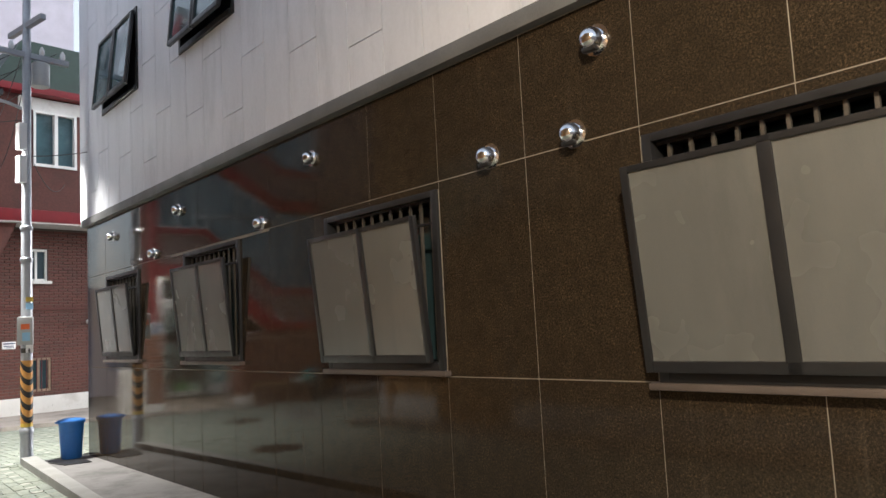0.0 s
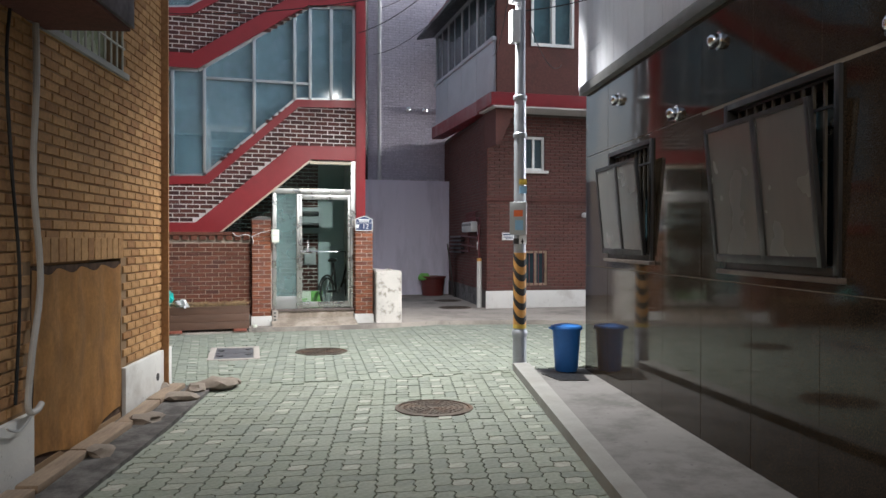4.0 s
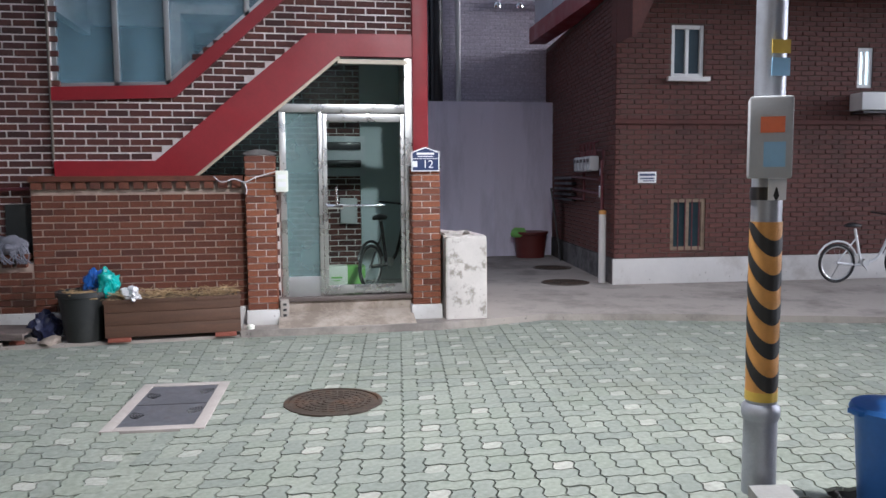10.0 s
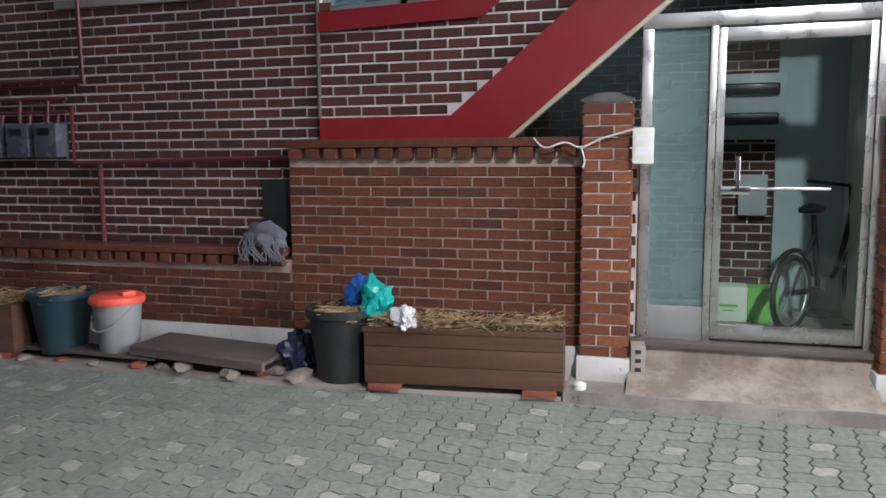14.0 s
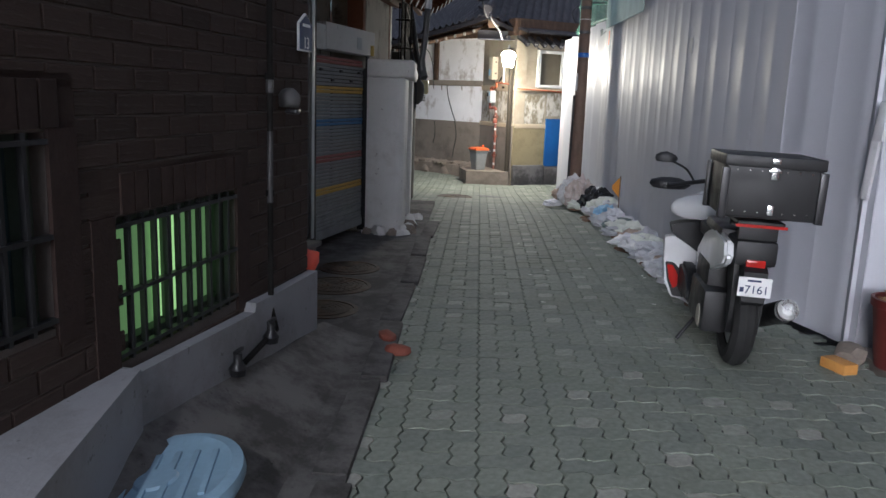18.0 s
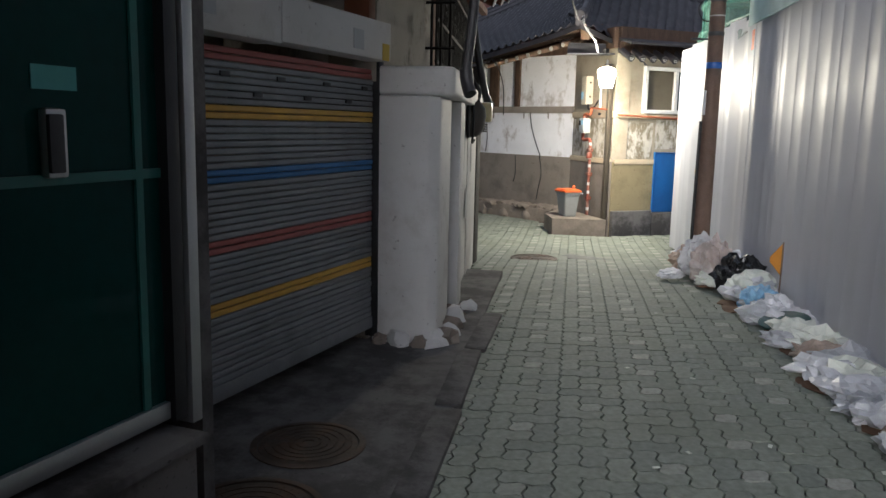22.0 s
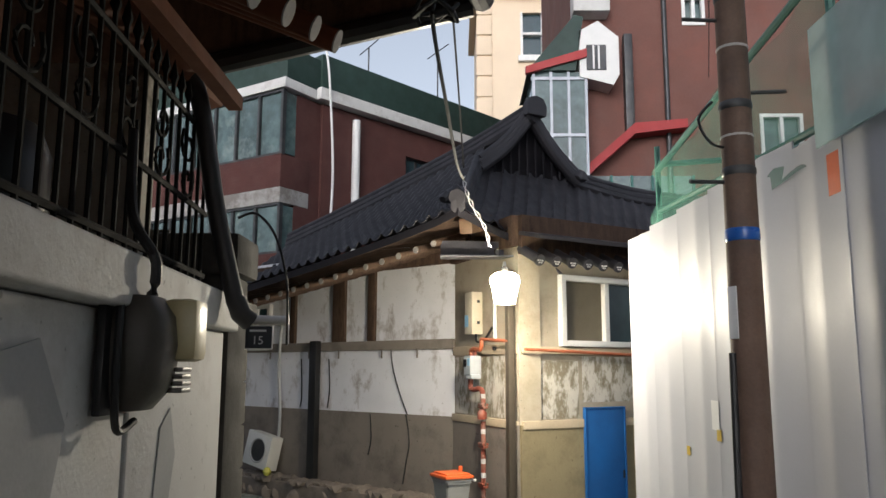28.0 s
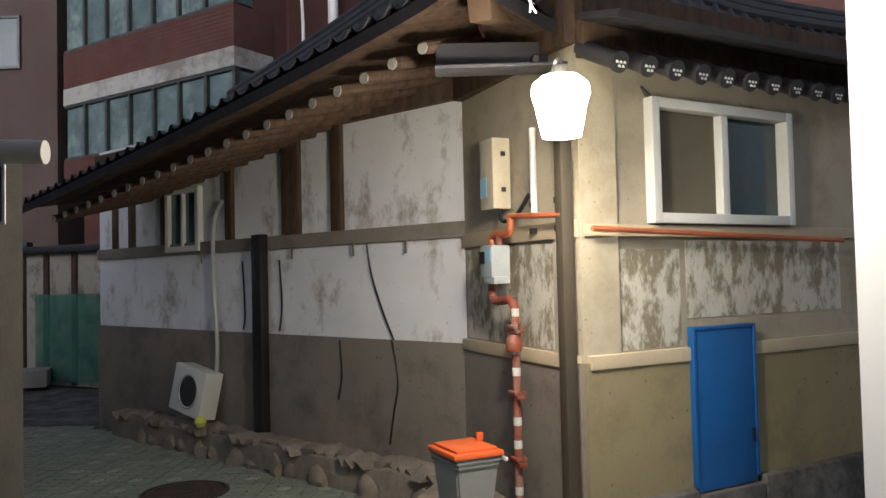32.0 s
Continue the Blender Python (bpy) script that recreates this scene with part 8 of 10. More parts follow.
part("eave_board", boxes((-13.2, -3.66, 2.56, -8.7, -3.60, 2.62)), M["red_wood"], roof15)
part("eave_beam", tube([Vector((-9.72, -3.86, 2.50)), Vector((-11.75, -3.86, 2.60)), Vector((-13.4, -3.80, 2.72))], 0.085, 8), M["red_wood"], roof15, "reddish wooden beam")
part("end_tile", rods(((-12.78, -2.71, 3.32), (-12.90, -2.69, 3.33), 0.095), n=20), M["roof_tile"], roof15, "round ridge end tile")
part("ridge_tiles", tube([Vector((-12.8, -2.75, 3.28)), Vector((-12.4, -3.6, 3.50)), Vector((-12.0, -5.0, 3.9))], 0.10, 10), M["roof_tile"], roof15)
dp = thing("downpipe", "grey plastic downpipe bending down from the gutter", "pipe")
part("pipe", tube(curve_pts([(-9.98, -3.12, 2.76), (-9.98, -3.13, 2.68), (-9.96, -3.17, 2.62), (-9.92, -3.245, 2.59), (-9.88, -3.275, 2.52), (-9.865, -3.285, 2.38), (-9.845, -3.31, 2.0), (-9.83, -3.335, 1.76)]), 0.031, 12), M["pipe_grey"], dp)
part("elbow", tube(curve_pts([(-9.83, -3.335, 1.78), (-9.83, -3.325, 1.70), (-9.80, -3.30, 1.63)]), 0.041, 12), M["pipe_grey"], dp)
part("mouth", tube([(-9.80, -3.30, 1.632), (-9.797, -3.297, 1.627)], 0.035, 12), M["haz_black"], dp)
part("collar", tube([(-9.867, -3.283, 2.42), (-9.859, -3.29, 2.30)], 0.037, 12), M["box_grey"], dp)
dp2 = thing("downpipe", "dark downpipe at the end of the yard wall", "pipe")
part("pipe", tube(curve_pts([(-13.0, -3.83, 2.85), (-13.0, -3.80, 2.70), (-13.06, -3.74, 2.56), (-13.10, -3.66, 2.1), (-13.16, -3.58, 1.72)]), 0.038, 12), M["gutter"], dp2)
part("elbow", tube([(-13.16, -3.58, 1.74), (-13.17, -3.56, 1.68), (-13.20, -3.53, 1.65)], 0.043, 12), M["gutter"], dp2)
rail = thing("iron_railing", "black wrought iron railing with scrolls on the yard wall", "railing")
def rail_y(x):
    return yard_y(x) - 0.06


for z in (1.85, 2.12, 2.46):
    part("rail", rods(((-10.1, rail_y(-10.1), z), (-13.3, rail_y(-13.3), z), 0.012), n=6), M["pipe_black"], rail)
for i in range(33):
    x = -10.1 - i * 0.0985
    part("bar", rods(((x, rail_y(x), 1.77), (x, rail_y(x), 2.52), 0.008), n=6), M["pipe_black"], rail)
    part("spear", lathe([(0.006, 0), (0.018, 0.03), (0.001, 0.10)], 6, (x, rail_y(x), 2.51)), M["pipe_black"], rail)
for i in range(9):
    x = -10.35 - i * 0.33
    for s in (-1, 1):
        part("scroll", tube([(x + s * (0.02 + 0.06 * k / 14) * math.cos(k * 0.5), rail_y(x), 2.27 + s * 0.07 + (0.02 + 0.06 * k / 14) * math.sin(k * 0.5)) for k in range(15)], 0.007, 5), M["pipe_black"], rail)
for i in range(3):
    part("side_spike", rods(((-9.98, -3.46 - 0.06 * i, 1.80), (-9.98, -3.46 - 0.06 * i, 2.36), 0.009), n=6), M["pipe_black"], rail)
for z in (1.92, 2.20):
    part("side_rail", rods(((-9.98, -3.43, z), (-9.98, -3.62, z), 0.010), n=6), M["pipe_black"], rail)
solid("post_red_wood", boxes((-11.95, -4.1, 1.70, -11.76, -3.9, 3.1), bevel=0.01), M["red_wood"], "old reddish wooden post under the eave", "post")
solid("storage_drum", lathe([(0.22, 0), (0.24, 0.05), (0.24, 0.45), (0.20, 0.55)], 16), M["black_metal"], "dark covered drum behind the railing", "drum", pose(-12.4, -4.25, 1.695))
solid("yard_floor", boxes((-13.4, -4.9, 1.5, -9.84, -3.95, 1.695)), M["dark_concrete"], "raised yard floor behind the white wall", "floor", kind="structure")
for pts in ([(-11.34, 1.08), (-11.52, 0.98), (-11.78, 1.06), (-11.86, 1.32), (-11.70, 1.52), (-11.45, 1.47), (-11.30, 1.28)], [(-12.56, 1.02), (-12.72, 0.98), (-12.78, 1.16), (-12.70, 1.32), (-12.60, 1.26)], [(-11.40, 0.52), (-11.58, 0.48), (-11.64, 0.66), (-11.50, 0.78), (-11.40, 0.70)], [(-12.0, 0.62), (-12.2, 0.56), (-12.26, 0.80), (-12.10, 0.90)]):
    bm = plate([(x + 12.0, z) for x, z in pts], 0.0, 0.004)
    part("repair_patch", bm, M["patch_grey"], wall15, "smooth grey repair patch").matrix_local = pose(-12.0, yard_y(-12.0) + 0.011, 0, 0, 0, 3.56)
emeter = thing("electric_meter", "old electric meter under a yellowed cover on the white wall", "meter", pose(-12.16, yard_y(-12.16) + 0.012, 0, 0, 0, 3.5) @ pose(11.84, 3.40, 0.0))
part("backboard", boxes((-12.03, -3.398, 1.33, -11.69, -3.375, 1.65), bevel=0.006), M["black_metal"], emeter)
bm = bmesh.new()
for z, w, d in ((1.34, 0.085, 0.07), (1.40, 0.11, 0.12), (1.52, 0.12, 0.14), (1.60, 0.115, 0.13), (1.655, 0.085, 0.09)):
    for k in range(16):
        a = 2 * math.pi * k / 16
        ex = lambda v: math.copysign(abs(v) ** 0.55, v)
        bm.verts.new((-11.85 + w * ex(math.cos(a)), -3.375 + d * max(0.0, ex(math.sin(a))), z))
bm.verts.ensure_lookup_table()
for r in range(4):
    for k in range(16):
        n = (k + 1) % 16
        bm.faces.new([bm.verts[i] for i in (16 * r + k, 16 * r + n, 16 * r + 16 + n, 16 * r + 16 + k)])
bm.faces.new([bm.verts[k] for k in range(16)][::-1])
bm.faces.new([bm.verts[64 + k] for k in range(16)])
part("meter_case", bm, M["meter_brown"], emeter, "dark olive brown meter case", smooth=50)
part("cover", boxes((-12.0, -3.29, 1.475, -11.87, -3.185, 1.655), bevel=0.026), M["yellow_plastic"], emeter, "yellowed plastic cover")
for k in range(4):
    part("louvre", boxes((-11.985, -3.285, 1.385 + 0.02 * k, -11.89, -3.225, 1.398 + 0.02 * k), bevel=0.004), M["meter_brown"], emeter)
solid("wall_cable", tube(curve_pts([(-12.08, yard_y(-12.08) + 0.05, 1.67), (-12.02, yard_y(-12.02) + 0.07, 1.56), (-12.02, yard_y(-12.02) + 0.07, 1.40), (-12.08, yard_y(-12.08) + 0.06, 1.29), (-12.18, yard_y(-12.18) + 0.07, 1.31)]), 0.011, 8), M["wire"], "black cable round the side of the electric meter", "cable")
solid("wall_cable", tube(curve_pts([(-12.35, -3.70, 2.2), (-12.2, -3.62, 1.9), (-12.17, -3.53, 1.75), (-12.19, -3.56, 1.60)]), 0.016, 8), M["wire"], "black cable looping into the electric meter", "cable")
gatep = thing("gate_post", "dark weathered concrete gate post", "post", pose(-13.64, -3.87, ground_z(-13.7)))
part("shaft", boxes((-0.15, -0.17, 0.0, 0.15, 0.17, 1.98), bevel=0.02), M["dark_stone"], gatep)
part("cap", boxes((-0.19, -0.21, 1.981, 0.19, 0.21, 2.17), bevel=0.03), M["dark_stone"], gatep)
blockp = thing("gate_post", "gate post of grey split stone blocks", "post", pose(-15.72, -4.46, ground_z(-15.7)))
for k in range(6):
    part("stone_block", boxes((-0.20, -0.20, 0.005 + 0.315 * k, 0.20, 0.20, 0.31 + 0.315 * k), bevel=0.014), M["dark_stone"], blockp)
part("cap", boxes((-0.25, -0.25, 1.90, 0.25, 0.25, 2.16), bevel=0.02), M["dark_stone"], blockp)
part("slot", boxes((0.198, -0.14, 1.28, 0.204, -0.02, 1.52)), M["haz_black"], blockp)
part("edge_strip", boxes((0.12, 0.201, 0.0, 0.21, 0.225, 1.90), bevel=0.004), M["dark_stone"], blockp, "dark stone strip")
s15 = thing("house_number_sign", "dark house number plate fifteen beside a pale tube", "sign", pose(-15.66, -4.12, 1.68, 0, 0, 96))
part("plate", boxes((-0.10, -0.008, -0.075, 0.10, 0.008, 0.085), bevel=0.004), M["sign_dark"], s15)
part("rim", boxes((-0.108, -0.004, -0.083, 0.108, 0.004, 0.093), bevel=0.004), M["sign_white"], s15)
lettering("15", 0.085, pose(0.0, 0.009, -0.02, 90, 0, 180), M["sign_white"], s15)
lettering("15", 0.085, pose(0.0, -0.009, -0.02, 90, 0, 0), M["sign_white"], s15)
part("small_writing", boxes((-0.06, 0.008, 0.045, 0.06, 0.010, 0.06), (-0.06, -0.010, 0.045, 0.06, -0.008, 0.06)), M["sign_white"], s15)
part("tube", rods(((-0.12, 0.0, 0.135), (0.22, 0.0, 0.125), 0.035)), M["pale_conduit"], s15)
solid("wall_cable", tube(curve_pts([(-13.42, -3.66, 2.13), (-13.42, -3.58, 2.15), (-13.42, -3.49, 2.05), (-13.42, -3.43, 1.84), (-13.42, -3.42, 1.56)]), 0.006, 8), M["wire"], "black cable bowed beside the dark gate post", "cable")
# Near-black colours put the dimness of the lane end into these walls.
solid("wall_lane_end", boxes((-30, -14.2, -0.3, -22.5, -14, 3), (-27.5, -14.0, -0.3, -27.3, -10.6, 2.2)), M["green_roof"], "gate wall where the lane goes on, its dimness put into a dark green", "wall", kind="structure")
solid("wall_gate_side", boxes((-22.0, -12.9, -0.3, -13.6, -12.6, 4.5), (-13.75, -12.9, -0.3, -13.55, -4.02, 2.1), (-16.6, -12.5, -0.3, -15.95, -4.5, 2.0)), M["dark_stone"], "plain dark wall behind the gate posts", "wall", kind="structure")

for k, (x, y, s) in enumerate(((-9.80, -3.86, 0.05), (-9.79, -3.72, 0.07), (-9.78, -3.58, 0.06), (-9.82, -3.50, 0.07), (-9.95, -3.44, 0.08), (-10.1, -3.45, 0.06), (-10.28, -3.46, 0.07), (-10.5, -3.48, 0.09), (-10.7, -3.50, 0.07), (-10.9, -3.42, 0.06))):
    solid("plaster_crumb", lump(bmesh.new(), (0, 0, 0.01), (s * 1.3, s, s * 1.1), 80 + k, 0.6), M["white_paint"] if k % 2 else M["rubble"], "crumbled plaster at the foot of the white pillar", "rubble", pose(x, y, 0.015, 0, 0, 50 * k), "crumbs of plaster")

# ---- fence: signs, upper band, scaffold net, second pole ----
for x, z, mm, sx, sz in ((-13.55, 2.37, "orange", 0.055, 0.10), (-15.39, 0.925, "sticker_yellow", 0.025, 0.03), (-14.97, 1.18, "sign_white", 0.05, 0.09), (-14.93, 1.06, "sticker_yellow", 0.03, 0.035), (-9.4, 2.0, "box_grey", 0.04, 0.07)):
    f = 0.0
    for p, q in zip(FP, FP[1:]):
        if q[0] <= x <= p[0]:
            y = p[1] + (q[1] - p[1]) * (x - p[0]) / (q[0] - p[0])
            a = math.degrees(math.atan2(q[1] - p[1], q[0] - p[0]))
            solid("sticker", boxes((-sx, 0.001, -sz, sx, 0.003, sz)), M[mm], "small sticker on the white fence", "sticker", pose(x, y, z, 0, 0, a), "fence stickers")
upper = thing("fence_upper_band", "pale translucent upper fence band with faded lettering", "fence", kind="structure")
for p, q, z0, z1 in (((-6.5, -0.46), (-9.5, -0.88), 3.4, 3.9), ((-9.5, -0.88), (-11.2, -0.92), 2.7, 3.45), ((-11.2, -0.92), (-13.6, -0.97), 2.5, 3.1)):
    L = (Vector(q) - Vector(p)).length
    ob = part("sheet", boxes((0, -0.02, z0, L, -0.01, z1)), M["pale_band"], upper)
    ob.matrix_local = wall_pose(p, q)
bm = bmesh.new()
for k, (a, b, c, d) in enumerate(((0.0, 2.78, 0.05, 2.98), (0.10, 2.84, 0.26, 2.88), (0.32, 2.79, 0.36, 3.0), (0.42, 2.86, 0.60, 2.90), (0.48, 2.80, 0.52, 2.86), (0.66, 2.79, 0.70, 2.99), (0.76, 2.82, 0.92, 2.86))):
    quad_box(bm, (a, -0.006, b), (c, -0.002, d))
part("lettering", bm, M["faded_blue"], upper).matrix_local = wall_pose((-12.0, -0.928), (-13.6, -0.961))
net = thing("scaffold_net", "green construction net on a pipe frame above the fence", "net", kind="structure")
for a, b in (((-16.3, -1.0, 0.2), (-16.3, -1.0, 3.3)), ((-13.58, -0.85, 0.2), (-13.58, -0.85, 3.45)), ((-11.5, -0.6, 0.2), (-11.5, -0.6, 4.9)), ((-9.0, -0.5, 0.2), (-9.0, -0.5, 5.0)), ((-16.3, -1.0, 3.1), (-13.58, -0.85, 3.45)), ((-13.58, -0.85, 3.45), (-9.0, -0.5, 4.2)), ((-16.3, -1.0, 2.75), (-13.9, -0.7, 2.75)), ((-16.3, -1.0, 3.15), (-16.3, 2.5, 3.4))):
    part("pipe", rods((a, b, 0.024), n=8), M["green_pipe"], net)
bm = bmesh.new()
for quad in (((-16.3, -1.03, 2.3), (-13.6, -0.88, 2.5), (-13.58, -0.87, 3.43), (-16.3, -1.03, 3.08)), ((-13.58, -0.84, 2.8), (-9.0, -0.55, 3.5), (-9.0, -0.52, 4.18), (-13.58, -0.83, 3.42))):
    n = 10
    q = [Vector(v) for v in quad]
    vs = [[bm.verts.new(q[0].lerp(q[1], i / n).lerp(q[3].lerp(q[2], i / n), j / n) + Vector((0, 0.05 * math.sin(i * 1.3 + j), -0.03 * math.sin(i * 0.6) ** 2))) for j in range(n + 1)] for i in range(n + 1)]
    for i in range(n):
        for j in range(n):
            bm.faces.new((vs[i][j], vs[i + 1][j], vs[i + 1][j + 1], vs[i][j + 1]))
part("mesh_sheet", bm, M["net_green"], net)
bm = bmesh.new()
q = [Vector(v) for v in ((-13.4, -0.5, 3.5), (-8.0, -0.3, 4.3), (-8.0, -0.2, 7.5), (-13.3, -0.3, 7.5))]
vs = [[bm.verts.new(q[0].lerp(q[1], i / 12).lerp(q[3].lerp(q[2], i / 12), j / 12) + Vector((0, 0.12 * math.sin(i * 0.9 + 0.6 * j), 0))) for j in range(13)] for i in range(13)]
for i in range(12):
    for j in range(12):
        bm.faces.new((vs[i][j], vs[i + 1][j], vs[i + 1][j + 1], vs[i][j + 1]))
part("grey_sheet", bm, M["grey_sheet"], net, "grey dust sheet")
solid("wall_site", boxes((-13.0, 0.3, 0, -5.8, 0.5, 8.0)), M["bay_panel"], "pale wall of the building site behind the fence", "wall", kind="structure")

pole2 = thing("utility_pole", "rusty brown steel pole with blue tape and black cable", "pole", pose(-13.90, -1.22, ground_z(-13.9)))
part("shaft", rod(bmesh.new(), (0, 0, -0.02), (0, 0, 8.5), 0.092, 0.055, 20), M["rust_pole"], pole2)
for z in (2.55, 2.9, 3.5, 4.1, 4.6):
    part("band", lathe([(0.092 - 0.00435 * z, z), (0.097 - 0.00435 * z, z + 0.01), (0.097 - 0.00435 * z, z + 0.035), (0.092 - 0.00435 * z, z + 0.045)], 20), M["dark_steel"], pole2)
for z, s in ((2.52, -1), (3.0, 1), (3.4, -1), (3.9, 1), (4.4, -1), (4.9, 1)):
    part("step_bolt", rods(((0, s * 0.06, z), (0.02, s * 0.26, z), 0.011), n=8), M["dark_steel"], pole2)
part("blue_tape", lathe([(0.0828, 2.21), (0.086, 2.22), (0.0855, 2.265), (0.0825, 2.275)], 20), M["bag_blue"], pole2, "wrapped blue tape")
part("notice", boxes((0.080, -0.033, 1.72, 0.0865, 0.033, 1.98), bevel=0.002), M["sign_white"], pole2).rotation_euler = (0, 0, radians(-70))
part("cable", tube(curve_pts([(0.05, -0.10, 1.65), (0.05, -0.105, 1.0), (0.06, -0.11, 0.3), (0.05, -0.10, 0.0)]), 0.018, 8), M["wire"], pole2)
part("cable", tube(curve_pts([(0.02, -0.08, 2.7), (0.05, -0.16, 2.72), (0.02, -0.2, 2.85), (0.0, -0.12, 2.95)]), 0.008, 6), M["wire"], pole2)
part("junction_box", boxes((-0.12, -0.22, 5.2, 0.1, -0.08, 5.6), (-0.1, 0.06, 5.6, 0.1, 0.24, 5.9), bevel=0.01), M["black_metal"], pole2)
for k in range(0, 9, 2):
    part("pale_clip", lathe([(0.078, 2.75 + 0.24 * k), (0.082, 2.753 + 0.24 * k), (0.082, 2.762 + 0.24 * k), (0.078, 2.766 + 0.24 * k)], 16), M["pale_conduit"], pole2)
for k in range(6):
    z = 4.35 + 0.14 * k
    part("cable_loop", tube(curve_pts([(0.0, (-1) ** k * 0.07, z), (0.05, (-1) ** k * (0.18 + 0.03 * k), z + 0.10), (0.02, (-1) ** k * (0.24 + 0.02 * k), z - 0.06), (0.0, (-1) ** k * 0.08, z - 0.2)]), 0.011, 6), M["wire"], pole2)
for z, s in ((4.55, 1), (4.75, -1), (5.0, 1)):
    part("junction_box", boxes((-0.07, s * 0.07, z, 0.07, s * 0.17, z + 0.16), bevel=0.012), M["black_metal"], pole2)
part("crossarm", boxes((-0.05, -0.6, 5.95, 0.05, 0.6, 6.03)), M["dark_steel"], pole2)
for a, b, sag in (((-13.90, -1.22, 5.4), (-30, -10, 9.5), 0.3), ((-13.90, -1.22, 5.8), (-28, -9, 9.4), 0.25), ((-13.90, -1.22, 6.0), (-10.0, -6, 6.5), 0.2), ((-13.90, -1.22, 5.6), (-11.0, -5.0, 4.4), 0.15), ((-13.90, -1.22, 5.9), (-26.8, 3, 8.0), 0.2), ((-13.90, -1.22, 5.2), (-24, -9.5, 7.2), 0.4), ((-12.8, -2.75, 3.6), (-17.9, -2.6, 3.55), -0.1)):
    solid("overhead_cable", wire(a, b, sag, 0.008), M["wire"], "black overhead cable from the rusty pole", "cable", group="overhead cables")
hk = thing("hanging_cable", "knotted black cable hanging across the lane with a pale end", "cable")
part("drop", tube(curve_pts([(-12.62, -2.68, 3.0), (-12.66, -2.75, 2.80), (-12.72, -2.76, 2.72), (-13.4, -2.72, 2.66), (-14.6, -2.67, 2.70), (-15.71, -2.62, 2.88)]), 0.009, 6), M["wire"], hk)
part("knot", tube([(-12.68 + 0.10 * math.cos(k * 0.8) * (0.3 + 0.05 * k), -2.75 + 0.08 * math.sin(k * 0.8), 2.76 - 0.035 * math.cos(k * 1.3)) for k in range(18)], 0.010, 6), M["wire"], hk)
axis = curve_pts([(-15.71, -2.62, 2.90), (-15.72, -2.60, 2.80), (-16.1, -2.54, 2.75), (-16.53, -2.43, 2.66), (-16.75, -2.38, 2.53)], 10)
for ph in (0.0, math.pi):
    part("pale_end", tube([p + Vector((0, 0.012 * math.cos(k * 0.55 + ph), 0.012 * math.sin(k * 0.55 + ph))) for k, p in enumerate(axis)], 0.0045, 5), M["bag_white"], hk, "pale twisted end")

# ---- rubbish along the fence ----
rngt = random.Random(21)
heap = thing("rubbish_soil", "brown dirt and litter spread along the fence foot", "dirt", kind="stuff")
bm = bmesh.new()
for i in range(60):
    x = -7.4 - i * 0.108
    w = 0.34 + 0.16 * math.sin(i * 0.7) + 0.10 * math.sin(i * 1.9)
    yb = -0.62 - 0.40 * min(1, max(0, (-7.4 - x) / 6.5))
    for k in range(2):
        lump(bm, (x, yb - rngt.uniform(0.05, w), 0.0), (rngt.uniform(0.08, 0.16), rngt.uniform(0.06, 0.13), 0.022), i * 3 + k, 0.5, 1)
part("dirt", bm, M["rust_soil"], heap)
kinds = ["bag_white", "bag_grey", "bag_white", "card_white", "bag_white", "litter_pink", "bag_grey"]
for i in range(46):
    f = i / 45
    x = -7.5 - 6.3 * f + rngt.uniform(-0.08, 0.08)
    yb = -0.86 - 0.28 * f
    s = rngt.uniform(0.10, 0.19) * (0.9 + 0.5 * f)
    mm = kinds[rngt.randrange(len(kinds))]
    bag("litter", {"bag_white": "crumpled white plastic bag in the rubbish", "bag_grey": "crumpled grey cloth in the rubbish", "card_white": "crumpled pale paper in the rubbish", "litter_pink": "crumpled pinkish paper in the rubbish"}[mm],
        (x, yb - rngt.uniform(-0.05, 0.20), 0.01), (s, s * rngt.uniform(0.6, 1.0), s * rngt.uniform(0.35, 0.6)), M[mm], 40 + i, 3, 0.6, 1.2)
for at, size, mm, lab in (((-13.15, -1.30, 0.0), (0.24, 0.22, 0.24), "bag_clear", "large translucent rubbish bag"), ((-12.75, -1.26, 0.0), (0.24, 0.20, 0.26), "bag_pink", "bulging pale rubbish bag"), ((-13.5, -1.35, 0.0), (0.22, 0.20, 0.16), "litter_pink", "heap of torn paper and peelings"), ((-12.35, -1.12, 0.0), (0.20, 0.17, 0.20), "bag_black", "shiny black plastic rubbish bag"), ((-12.0, -1.12, 0.0), (0.17, 0.15, 0.15), "card_white", "crumpled pale paper bag"), ((-11.6, -1.10, 0.0), (0.19, 0.14, 0.12), "sticker_blue", "crumpled blue and white wrapper"), ((-11.2, -1.06, 0.0), (0.20, 0.15, 0.12), "bag_white", "crumpled white plastic bag in the rubbish"), ((-13.0, -1.62, -0.02), (0.16, 0.09, 0.05), "bag_white", "flat white plastic bag on the paving")):
    bag("rubbish_bag", lab, at, size, M[mm], int(abs(at[0]) * 10), 4, 0.45, 0.7)
solid("pot_lid", lathe([(0.17, 0), (0.18, 0.02), (0.15, 0.035), (0.01, 0.04)], 24), M["lid_green"], "dark green round lid in the rubbish", "lid", pose(-10.85, -1.08, 0.07, 12, 6, 0))
flag = thing("warning_flag", "small orange flag on a stick by the fence", "flag", pose(-11.62, -0.94, 0.0))
part("stick", rods(((0, 0, 0.0), (0.01, 0, 0.56), 0.007)), M["rust_pole"], flag)
bm = boxes((-0.003, -0.10, 0.28, 0.003, 0.0, 0.55))
